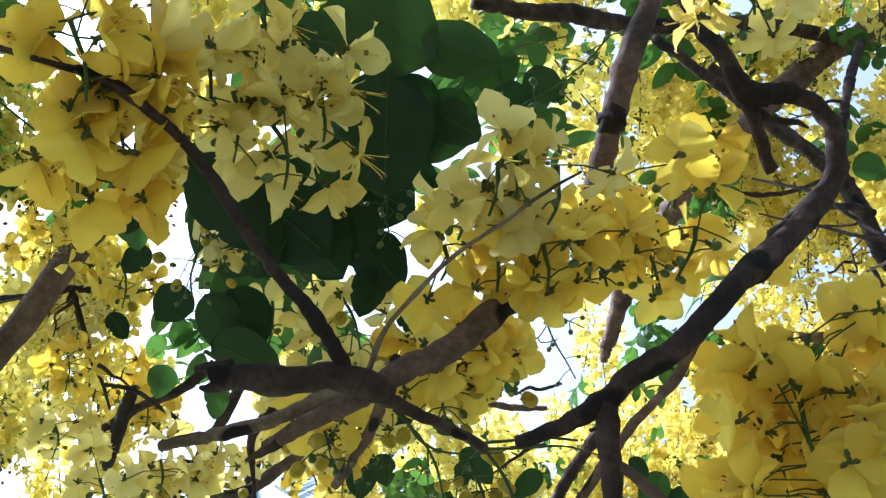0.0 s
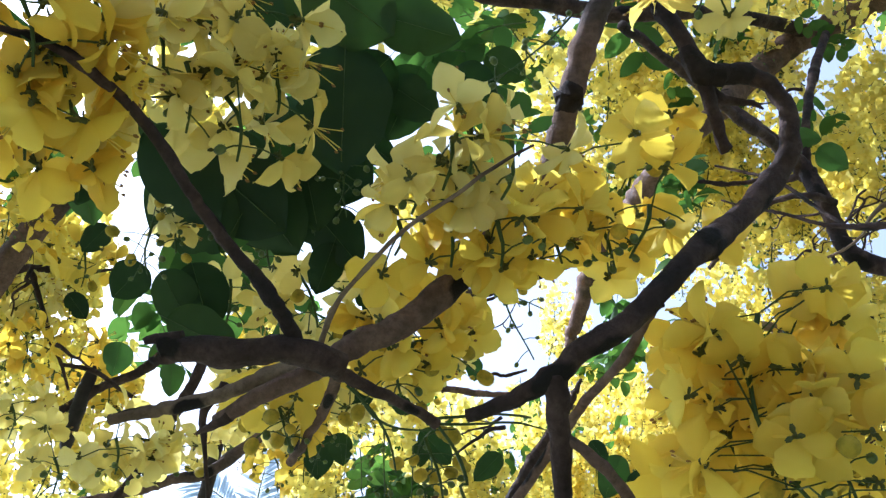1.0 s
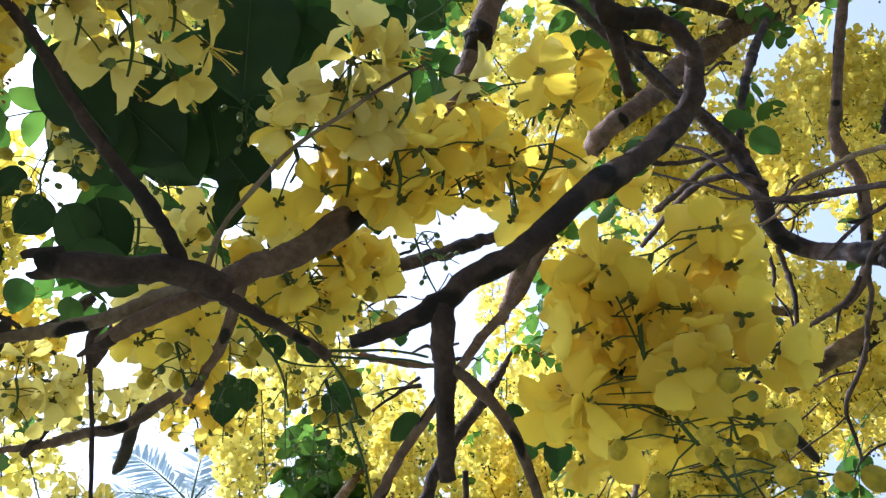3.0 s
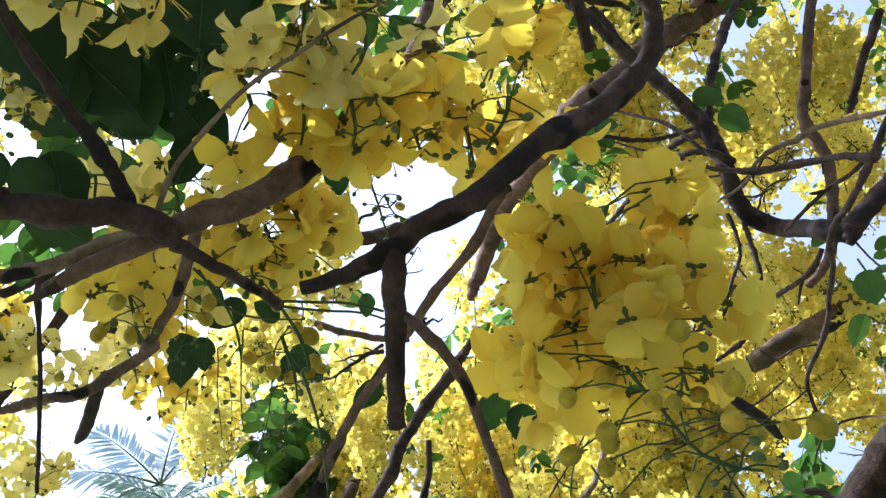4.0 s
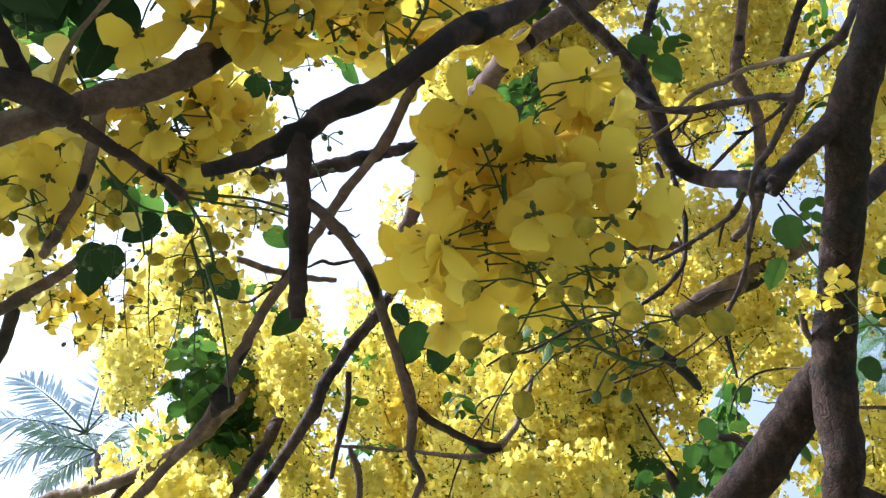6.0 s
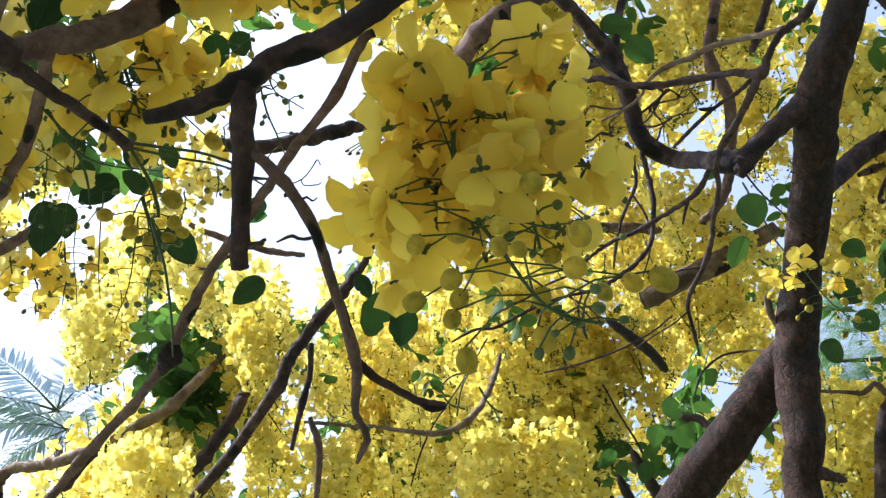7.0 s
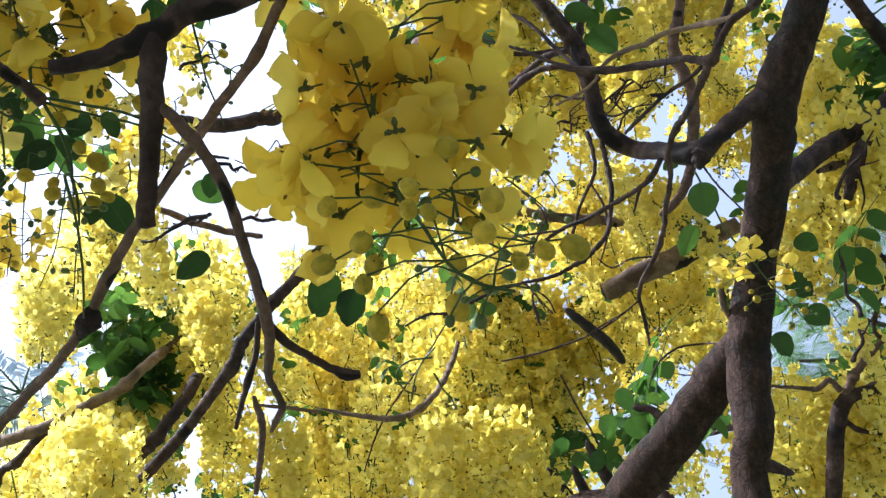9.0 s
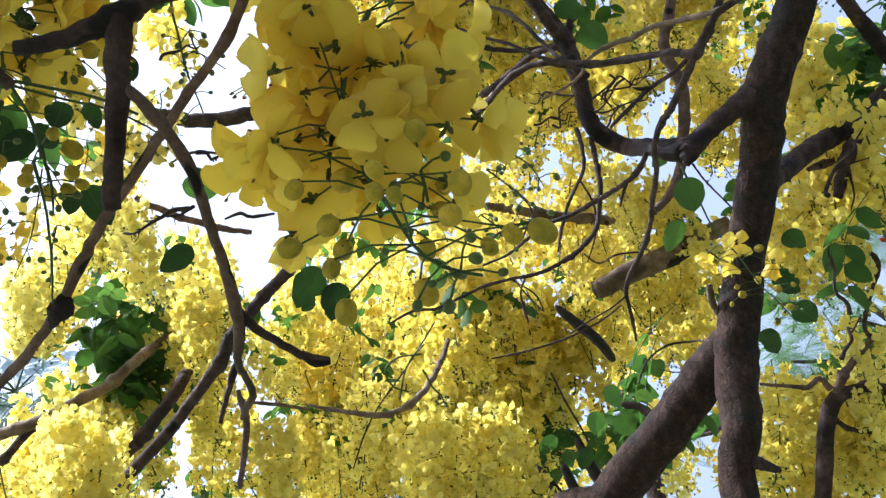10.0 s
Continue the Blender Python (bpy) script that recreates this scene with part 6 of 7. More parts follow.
limb("limb", canopy_tree, [(0.321, 1.484, 3.484, 0.0155), (0.440, 1.526, 3.482, 0.0199), (0.533, 1.547, 3.472, 0.0222), (0.613, 1.579, 3.461, 0.0224), (0.704, 1.588, 3.440, 0.0192), (0.822, 1.594, 3.419, 0.0181), (1.018, 1.703, 3.518, 0.0171), (1.292, 1.891, 3.638, 0.0187), (1.439, 1.992, 3.688, 0.0195)], DARK_BARK, "", seed=173, knots=3, sides=18)
limb("branch", canopy_tree, [(0.541, 1.181, 2.936, 0.0097), (0.619, 1.263, 2.953, 0.0093), (0.710, 1.358, 2.951, 0.0098), (0.847, 1.522, 2.987, 0.0106), (0.960, 1.643, 3.014, 0.0121), (1.057, 1.754, 2.992, 0.0134)], DARK_BARK, "", seed=174, knots=2, sides=10)
limb("branch", canopy_tree, [(1.430, 1.898, 3.613, 0.0121), (1.270, 1.778, 3.394, 0.0115), (1.155, 1.723, 3.216, 0.0108), (1.095, 1.713, 3.105, 0.0099), (1.075, 1.751, 3.020, 0.0099)], DARK_BARK, "", seed=175, knots=0, sides=8)
limb("branch", canopy_tree, [(1.065, 1.716, 2.974, 0.0088), (1.009, 1.793, 3.012, 0.0082), (0.952, 1.896, 3.017, 0.0084), (0.923, 1.982, 3.040, 0.0077)], DARK_BARK, "", seed=176, knots=0, sides=8)
limb("branch", canopy_tree, [(1.194, 1.943, 3.191, 0.0040), (1.068, 1.903, 3.125, 0.0058), (0.970, 1.911, 3.126, 0.0058), (0.876, 1.902, 3.148, 0.0044)], DARK_BARK, "", seed=177, knots=0, sides=8)
limb("limb", canopy_tree, [(1.918, 1.789, 3.264, 0.0206), (1.985, 1.844, 3.216, 0.0196), (2.068, 1.897, 3.164, 0.0224), (2.168, 1.947, 3.107, 0.0253)], DARK_BARK, "", seed=178, knots=2, sides=18)
limb("limb", canopy_tree, [(2.973, 2.678, 3.636, 0.0383), (2.860, 2.741, 3.591, 0.0383), (2.713, 2.828, 3.524, 0.0366), (2.584, 2.889, 3.490, 0.0383), (2.452, 2.922, 3.425, 0.0345), (2.343, 2.955, 3.347, 0.0290)], DARK_BARK, "", seed=179, knots=3, sides=18)
limb("branch", canopy_tree, [(1.978, 1.866, 2.939, 0.0114), (1.921, 1.920, 2.880, 0.0114), (1.874, 1.986, 2.794, 0.0103), (1.849, 2.029, 2.735, 0.0093)], DARK_BARK, "", seed=180, knots=0, sides=8)
limb("branch", canopy_tree, [(1.964, 2.501, 2.366, 0.0136), (1.989, 2.467, 2.409, 0.0136), (2.022, 2.435, 2.445, 0.0101), (2.079, 2.391, 2.490, 0.0079)], BARK, "", seed=181, knots=0, sides=8)
limb("branch", canopy_tree, [(1.957, 2.490, 2.387, 0.0101), (1.927, 2.480, 2.420, 0.0079), (1.896, 2.499, 2.405, 0.0068), (1.849, 2.508, 2.415, 0.0056), (1.765, 2.523, 2.436, 0.0040)], BARK, "", seed=182, knots=0, sides=8)
limb("branch", canopy_tree, [(1.961, 2.530, 2.318, 0.0068), (2.006, 2.537, 2.282, 0.0073), (2.090, 2.524, 2.259, 0.0068)], DARK_BARK, "", seed=183, knots=0, sides=8)
limb("branch", canopy_tree, [(2.086, 2.389, 2.488, 0.0068), (2.057, 2.379, 2.521, 0.0056), (2.077, 2.326, 2.600, 0.0068), (2.103, 2.279, 2.664, 0.0068), (2.074, 2.261, 2.711, 0.0045)], DARK_BARK, "", seed=184, knots=0, sides=8)
limb("limb", canopy_tree, [(2.157, 2.456, 2.338, 0.0154), (2.081, 2.461, 2.371, 0.0166), (2.019, 2.477, 2.376, 0.0179), (1.963, 2.505, 2.359, 0.0218), (1.940, 2.551, 2.294, 0.0231), (1.932, 2.610, 2.199, 0.0231), (1.924, 2.669, 2.104, 0.0231), (1.905, 2.755, 1.970, 0.0243)], DARK_BARK, "", seed=185, knots=2, sides=18)
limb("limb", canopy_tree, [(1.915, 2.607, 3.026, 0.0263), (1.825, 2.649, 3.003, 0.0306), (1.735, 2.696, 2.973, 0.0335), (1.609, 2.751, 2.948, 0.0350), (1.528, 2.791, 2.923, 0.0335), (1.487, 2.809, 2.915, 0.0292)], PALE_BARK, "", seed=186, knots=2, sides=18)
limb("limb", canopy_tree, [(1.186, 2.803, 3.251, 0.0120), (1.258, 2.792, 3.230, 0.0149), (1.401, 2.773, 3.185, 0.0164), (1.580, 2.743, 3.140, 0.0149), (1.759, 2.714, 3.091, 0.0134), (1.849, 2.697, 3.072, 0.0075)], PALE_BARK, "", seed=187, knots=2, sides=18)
limb("limb", side_tree, [(0.531, 2.203, 2.826, 0.0035), (0.498, 2.235, 2.791, 0.0106), (0.444, 2.280, 2.743, 0.0141), (0.357, 2.309, 2.660, 0.0147), (0.297, 2.321, 2.590, 0.0137), (0.271, 2.355, 2.547, 0.0145), (0.203, 2.419, 2.476, 0.0137), (0.135, 2.476, 2.416, 0.0145), (0.054, 2.539, 2.354, 0.0145), (0.013, 2.581, 2.306, 0.0145), (-0.095, 2.665, 2.222, 0.0154), (-0.405, 3.064, 2.123, 0.0240)], DARK_BARK, "dark brown branch", seed=188, knots=4, sides=18)
limb("branch", near_tree, [(0.275, 1.638, 2.290, 0.0052), (0.268, 1.668, 2.243, 0.0052), (0.247, 1.706, 2.190, 0.0049), (0.231, 1.738, 2.145, 0.0037)], DARK_BARK, "", seed=189, knots=0, sides=8)
limb("branch", near_tree, [(0.256, 1.628, 2.155, 0.0036), (0.267, 1.648, 2.115, 0.0057), (0.262, 1.677, 2.070, 0.0057), (0.253, 1.708, 2.022, 0.0043)], BARK, "", seed=190, knots=0, sides=8)
limb("limb", side_tree, [(0.266, 2.866, 2.828, 0.0039), (0.224, 2.742, 2.733, 0.0120), (0.179, 2.669, 2.637, 0.0159), (0.137, 2.672, 2.574, 0.0165), (0.080, 2.724, 2.518, 0.0174), (0.025, 2.765, 2.477, 0.0165), (-0.073, 2.850, 2.387, 0.0165), (-0.405, 3.064, 2.123, 0.0222)], DARK_BARK, "", seed=191, knots=3, sides=18)
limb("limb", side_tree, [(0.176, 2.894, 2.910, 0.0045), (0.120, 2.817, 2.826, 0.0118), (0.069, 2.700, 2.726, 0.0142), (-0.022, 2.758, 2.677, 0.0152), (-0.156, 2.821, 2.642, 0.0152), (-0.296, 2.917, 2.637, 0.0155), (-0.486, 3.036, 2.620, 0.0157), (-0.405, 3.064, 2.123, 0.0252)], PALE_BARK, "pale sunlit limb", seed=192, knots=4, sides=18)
limb("branch", side_tree, [(-0.165, 2.905, 2.669, 0.0137), (-0.227, 2.938, 2.647, 0.0125), (-0.290, 2.987, 2.598, 0.0125), (-0.353, 3.040, 2.543, 0.0112), (-0.405, 3.064, 2.123, 0.0300)], DARK_BARK, "", seed=193, knots=0, sides=8)
limb("branch", canopy_tree, [(0.091, 2.333, 3.005, 0.0070), (0.132, 2.337, 2.979, 0.0090), (0.212, 2.335, 2.937, 0.0090), (0.294, 2.330, 2.903, 0.0085), (0.369, 2.320, 2.880, 0.0060)], BARK, "", seed=194, knots=0, sides=8)
limb("branch", canopy_tree, [(0.117, 2.028, 3.044, 0.0066), (0.181, 2.028, 3.019, 0.0141), (0.245, 2.023, 3.002, 0.0169), (0.325, 2.005, 3.000, 0.0179), (0.391, 1.988, 3.000, 0.0159), (0.458, 1.970, 3.002, 0.0150), (0.524, 1.953, 3.003, 0.0131), (0.605, 1.927, 3.012, 0.0094)], DARK_BARK, "", seed=195, knots=2, sides=10)
limb("branch", canopy_tree, [(0.315, 2.453, 3.009, 0.0032), (0.355, 2.437, 3.015, 0.0053), (0.384, 2.435, 3.002, 0.0048), (0.443, 2.418, 2.999, 0.0037)], DARK_BARK, "", seed=196, knots=0, sides=8)
limb("branch", canopy_tree, [(0.367, 2.846, 2.644, 0.0045), (0.459, 2.831, 2.619, 0.0056), (0.533, 2.822, 2.596, 0.0040)], PALE_BARK, "", seed=197, knots=0, sides=8)
limb("branch", canopy_tree, [(0.471, 2.455, 2.462, 0.0027), (0.569, 2.397, 2.407, 0.0058), (0.651, 2.402, 2.395, 0.0078), (0.724, 2.423, 2.423, 0.0088), (0.804, 2.503, 2.510, 0.0082), (0.878, 2.595, 2.620, 0.0075), (0.924, 2.652, 2.703, 0.0058)], PALE_BARK, "bent pale dead branch", seed=198, knots=1, sides=10)
limb("tendril", canopy_tree, [(0.717, 2.389, 2.444, 0.0024), (0.681, 2.389, 2.463, 0.0024), (0.665, 2.372, 2.499, 0.0024), (0.694, 2.351, 2.520, 0.0024), (0.752, 2.334, 2.518, 0.0024)], STALK, "", seed=395, knots=0, sides=5, wobble=0.05)
limb("tendril", canopy_tree, [(0.697, 2.401, 2.433, 0.0024), (0.709, 2.369, 2.481, 0.0024), (0.729, 2.344, 2.514, 0.0024), (0.760, 2.320, 2.538, 0.0024)], STALK, "", seed=396, knots=0, sides=5, wobble=0.05)
limb("tendril", canopy_tree, [(0.754, 2.353, 2.485, 0.0024), (0.775, 2.370, 2.446, 0.0024), (0.794, 2.376, 2.424, 0.0024)], STALK, "", seed=397, knots=0, sides=5, wobble=0.05)
limb("limb", near_tree, [(-0.356, 1.119, 2.722, 0.0203), (-0.402, 1.148, 2.689, 0.0210), (-0.463, 1.185, 2.649, 0.0210), (-0.525, 1.226, 2.603, 0.0210), (-0.584, 1.260, 2.566, 0.0210), (-0.694, 1.323, 2.498, 0.0203), (-1.050, 0.900, 1.500, 0.0400), (-1.180, 0.400, 1.000, 0.0500), (-1.220, -0.100, 0.550, 0.0600), (-1.250, -0.330, 0.200, 0.0600)], BARK, "stout reddish brown limb", seed=199, knots=3, sides=18)
limb("branch", near_tree, [(-0.503, 1.331, 2.727, 0.0046), (-0.497, 1.351, 2.701, 0.0042), (-0.490, 1.383, 2.658, 0.0042), (-0.489, 1.407, 2.628, 0.0039), (-0.479, 1.425, 2.604, 0.0033), (-0.473, 1.457, 2.562, 0.0020)], DARK_BARK, "", seed=200, knots=0, sides=8)
limb("branch", near_tree, [(-0.452, 1.363, 2.550, 0.0032), (-0.406, 1.372, 2.534, 0.0036), (-0.367, 1.392, 2.503, 0.0036), (-0.340, 1.407, 2.481, 0.0028)], DARK_BARK, "", seed=201, knots=0, sides=8)
limb("branch", near_tree, [(-0.591, 1.271, 2.683, 0.0047), (-0.552, 1.303, 2.703, 0.0055), (-0.499, 1.332, 2.726, 0.0060), (-0.458, 1.349, 2.725, 0.0049), (-0.408, 1.371, 2.731, 0.0032), (-0.368, 1.401, 2.753, 0.0018)], DARK_BARK, "", seed=202, knots=0, sides=8)
limb("branch", near_tree, [(-0.303, 1.485, 2.638, 0.0078), (-0.369, 1.512, 2.611, 0.0086), (-0.441, 1.526, 2.600, 0.0078), (-0.515, 1.547, 2.582, 0.0070)], DARK_BARK, "", seed=203, knots=0, sides=8)
limb("branch", near_tree, [(-0.202, 1.402, 2.618, 0.0075), (-0.254, 1.449, 2.564, 0.0090), (-0.298, 1.488, 2.519, 0.0090), (-0.339, 1.519, 2.485, 0.0090), (-0.375, 1.546, 2.454, 0.0082), (-0.434, 1.585, 2.412, 0.0075)], DARK_BARK, "", seed=204, knots=0, sides=8)
limb("branch", near_tree, [(-0.116, 1.495, 2.481, 0.0067), (-0.168, 1.519, 2.457, 0.0090), (-0.219, 1.538, 2.440, 0.0090), (-0.270, 1.557, 2.423, 0.0090), (-0.337, 1.564, 2.424, 0.0082), (-0.404, 1.575, 2.420, 0.0067), (-0.489, 1.581, 2.426, 0.0045)], BARK, "", seed=205, knots=2, sides=18)
pod([(-0.445, 1.503, 2.631, 0.0078), (-0.464, 1.522, 2.608, 0.0127), (-0.494, 1.557, 2.566, 0.0132), (-0.521, 1.591, 2.526, 0.0108)], 206, "long black seed pod hanging among the blossom")
pod([(-0.288, 1.909, 2.782, 0.0104), (-0.311, 1.950, 2.728, 0.0139), (-0.342, 1.998, 2.666, 0.0145), (-0.371, 2.039, 2.613, 0.0139), (-0.396, 2.061, 2.589, 0.0104)], 207, "long black seed pod hanging among the blossom")
pod([(1.221, 2.540, 2.733, 0.0107), (1.277, 2.555, 2.682, 0.0150), (1.336, 2.570, 2.629, 0.0158), (1.380, 2.592, 2.571, 0.0125)], 208, "long black seed pod hanging among the blossom")
pod([(1.257, 2.709, 2.397, 0.0112), (1.285, 2.735, 2.336, 0.0168), (1.328, 2.767, 2.260, 0.0184), (1.371, 2.795, 2.190, 0.0144)], 209, "long black seed pod hanging among the blossom")
pod([(1.245, 2.827, 2.365, 0.0099), (1.269, 2.852, 2.311, 0.0156), (1.303, 2.882, 2.242, 0.0148)], 210, "long black seed pod hanging among the blossom")
pod([(1.173, 2.847, 2.371, 0.0099), (1.200, 2.862, 2.331, 0.0140), (1.256, 2.884, 2.264, 0.0132)], 211, "long black seed pod hanging among the blossom")

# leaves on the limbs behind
leaf(near_tree, (0.213, 2.610, 3.234), (0.304, 2.610, 3.207), 0.105, (0.033, 0.723, 1.143), seed=361, kinds=SUNLIT_LEAVES)
leaf(near_tree, (-0.224, 0.713, 2.317), (-0.220, 0.747, 2.288), 0.049, (0.141, 0.612, 1.184), seed=362, kinds=SUNLIT_LEAVES)
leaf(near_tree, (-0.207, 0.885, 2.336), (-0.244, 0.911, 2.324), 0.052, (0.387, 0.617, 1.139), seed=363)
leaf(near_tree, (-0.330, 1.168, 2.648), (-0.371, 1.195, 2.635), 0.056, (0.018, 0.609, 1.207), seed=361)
leaf(near_tree, (-0.175, 0.864, 2.193), (-0.184, 0.891, 2.175), 0.037, (0.264, 0.615, 1.161), seed=364, kinds=SUNLIT_LEAVES)
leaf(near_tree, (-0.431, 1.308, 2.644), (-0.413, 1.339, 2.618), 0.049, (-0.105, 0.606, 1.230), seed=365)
leaf(near_tree, (-0.244, 0.935, 2.276), (-0.261, 0.964, 2.258), 0.042, (0.141, 0.612, 1.184), seed=362, kinds=SUNLIT_LEAVES)
leaf(canopy_tree, (0.948, 1.308, 2.316), (0.967, 1.345, 2.265), 0.056, (0.515, 0.625, 1.055), seed=363, kinds=SUNLIT_LEAVES)
leaf(canopy_tree, (0.940, 1.344, 2.260), (0.922, 1.379, 2.231), 0.055, (0.153, 0.698, 1.121), seed=364, kinds=SUNLIT_LEAVES)
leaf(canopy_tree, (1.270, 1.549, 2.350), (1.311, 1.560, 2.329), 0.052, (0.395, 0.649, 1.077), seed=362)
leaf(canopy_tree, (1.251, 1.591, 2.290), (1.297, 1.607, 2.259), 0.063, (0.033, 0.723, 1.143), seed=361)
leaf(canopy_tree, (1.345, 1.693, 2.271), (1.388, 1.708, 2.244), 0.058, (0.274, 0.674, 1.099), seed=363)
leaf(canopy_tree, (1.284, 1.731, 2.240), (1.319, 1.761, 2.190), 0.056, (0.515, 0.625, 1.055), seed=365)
leaf(canopy_tree, (1.106, 2.110, 2.303), (1.144, 2.144, 2.245), 0.058, (0.153, 0.698, 1.121), seed=361, kinds=SUNLIT_LEAVES)
leaf(canopy_tree, (1.084, 2.144, 2.258), (1.073, 2.192, 2.203), 0.055, (0.395, 0.649, 1.077), seed=362, kinds=SUNLIT_LEAVES)
leaf(canopy_tree, (1.149, 2.182, 2.260), (1.194, 2.216, 2.199), 0.062, (0.033, 0.723, 1.143), seed=363, kinds=SUNLIT_LEAVES)
leaf(canopy_tree, (1.212, 2.190, 2.314), (1.267, 2.203, 2.285), 0.048, (0.274, 0.674, 1.099), seed=364, kinds=SUNLIT_LEAVES)
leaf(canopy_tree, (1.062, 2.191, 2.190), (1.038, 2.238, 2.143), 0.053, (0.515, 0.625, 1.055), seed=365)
leaf(canopy_tree, (1.027, 2.283, 2.257), (0.976, 2.330, 2.223), 0.058, (0.395, 0.649, 1.077), seed=361, kinds=SUNLIT_LEAVES)
leaf(canopy_tree, (1.127, 1.764, 3.076), (1.180, 1.788, 3.028), 0.084, (0.033, 0.723, 1.143), seed=362, kinds=SUNLIT_LEAVES)
leaf(canopy_tree, (1.026, 1.688, 3.055), (1.091, 1.689, 3.040), 0.074, (0.274, 0.674, 1.099), seed=364, kinds=SUNLIT_LEAVES)
leaf(canopy_tree, (1.212, 1.736, 2.673), (1.186, 1.763, 2.663), 0.042, (0.515, 0.625, 1.055), seed=365, kinds=SUNLIT_LEAVES)

# fine forked twigs
twig_spray(canopy_tree, (1.064, 1.791, 2.861), (1.248, 1.747, 2.921), 0.0040, 380)
twig_spray(canopy_tree, (1.131, 1.858, 2.814), (1.263, 1.807, 2.913), 0.0035, 381)
twig_spray(canopy_tree, (1.141, 1.743, 2.902), (1.165, 1.833, 2.819), 0.0030, 382)
twig_spray(canopy_tree, (0.974, 1.753, 2.769), (1.035, 1.736, 2.848), 0.0030, 383)
twig_spray(canopy_tree, (1.609, 1.786, 2.585), (1.718, 1.718, 2.723), 0.0060, 384)
twig_spray(canopy_tree, (1.644, 1.916, 2.347), (1.629, 1.876, 2.504), 0.0060, 385)
twig_spray(canopy_tree, (1.621, 1.973, 2.264), (1.696, 1.942, 2.357), 0.0060, 386)
twig_spray(near_tree, (0.159, 1.022, 2.300), (0.212, 1.031, 2.338), 0.0022, 387)
twig_spray(near_tree, (0.188, 0.944, 2.111), (0.224, 0.973, 2.126), 0.0022, 388)
twig_spray(near_tree, (0.188, 1.282, 2.270), (0.101, 1.347, 2.276), 0.0040, 389)
twig_spray(near_tree, (0.198, 1.364, 2.328), (0.127, 1.419, 2.341), 0.0030, 390)
twig_spray(canopy_tree, (1.167, 1.855, 2.922), (1.341, 1.826, 2.982), 0.0030, 391)
twig_spray(canopy_tree, (0.936, 1.759, 2.775), (1.053, 1.761, 2.809), 0.0030, 392)
twig_spray(canopy_tree, (0.790, 1.663, 2.411), (0.839, 1.649, 2.488), 0.0030, 393)
twig_spray(canopy_tree, (1.275, 1.986, 2.219), (1.190, 2.016, 2.295), 0.0030, 394)
twig_spray(canopy_tree, (1.211, 2.016, 3.089), (1.092, 2.078, 3.096), 0.0040, 395)
twig_spray(canopy_tree, (1.331, 1.988, 3.102), (1.232, 2.099, 3.040), 0.0040, 396)
twig_spray(canopy_tree, (0.756, 1.139, 2.683), (0.689, 1.182, 2.703), 0.0030, 397)
twig_spray(near_tree, (-0.477, 1.280, 2.689), (-0.538, 1.361, 2.658), 0.0040, 398)
twig_spray(near_tree, (-0.432, 1.272, 2.525), (-0.399, 1.328, 2.513), 0.0040, 399)

# ---------- the crowns behind ----------
blossom_cloud(canopy_tree, (1.253, 3.523, 3.140), (0.37, 0.24), 20, 212)
blossom_cloud(canopy_tree, (0.836, 3.822, 3.023), (0.33, 0.24), 16, 213)
blossom_cloud(canopy_tree, (1.082, 3.329, 2.583), (0.21, 0.13), 12, 214)
blossom_cloud(canopy_tree, (0.654, 3.986, 2.845), (0.22, 0.18), 10, 215)
blossom_cloud(canopy_tree, (1.079, 3.760, 3.483), (0.28, 0.12), 9, 216)
blossom_cloud(canopy_tree, (1.481, 3.433, 2.844), (0.17, 0.19), 9, 217)
blossom_cloud(canopy_tree, (0.252, 3.300, 3.079), (0.04, 0.08), 3, 218)
blossom_cloud(canopy_tree, (-0.032, 3.255, 3.470), (0.05, 0.06), 3, 219)
blossom_cloud(canopy_tree, (-0.338, 3.607, 3.367), (0.06, 0.06), 3, 220)
blossom_cloud(canopy_tree, (-0.125, 3.487, 2.804), (0.17, 0.09), 7, 221)
blossom_cloud(canopy_tree, (-0.329, 3.597, 2.728), (0.11, 0.06), 4, 222)
blossom_cloud(canopy_tree, (1.557, 3.000, 3.532), (0.13, 0.17), 8, 223)
blossom_cloud(canopy_tree, (1.410, 2.860, 3.846), (0.10, 0.13), 6, 224)
blossom_cloud(canopy_tree, (1.777, 2.870, 3.144), (0.20, 0.12), 11, 225)
blossom_cloud(canopy_tree, (2.029, 2.836, 3.715), (0.15, 0.13), 6, 226)
blossom_cloud(canopy_tree, (1.913, 2.347, 3.626), (0.22, 0.09), 9, 227)
blossom_cloud(canopy_tree, (1.733, 2.510, 3.775), (0.10, 0.08), 6, 228)
blossom_cloud(canopy_tree, (2.146, 2.218, 3.231), (0.12, 0.19), 7, 229)
blossom_cloud(canopy_tree, (1.947, 2.247, 2.803), (0.13, 0.11), 10, 230)
blossom_cloud(canopy_tree, (2.031, 2.853, 2.386), (0.11, 0.14), 9, 231)
blossom_cloud(canopy_tree, (2.232, 2.865, 2.258), (0.11, 0.11), 8, 232)
blossom_cloud(canopy_tree, (2.355, 2.779, 2.663), (0.07, 0.07), 4, 233)
blossom_cloud(canopy_tree, (1.898, 3.132, 2.964), (0.08, 0.08), 4, 234)
blossom_cloud(canopy_tree, (1.978, 3.458, 2.696), (0.09, 0.13), 3, 235)
blossom_cloud(canopy_tree, (0.667, 3.705, 3.637), (0.09, 0.07), 3, 236)
blossom_cloud(canopy_tree, (2.184, 2.706, 3.688), (0.04, 0.15), 4, 237, deep=0.30)
blossom_cloud(canopy_tree, (2.083, 3.283, 2.934), (0.04, 0.15), 3, 238, deep=0.30)
blossom_cloud(canopy_tree, (1.975, 3.021, 3.108), (0.08, 0.08), 4, 239, deep=0.30)
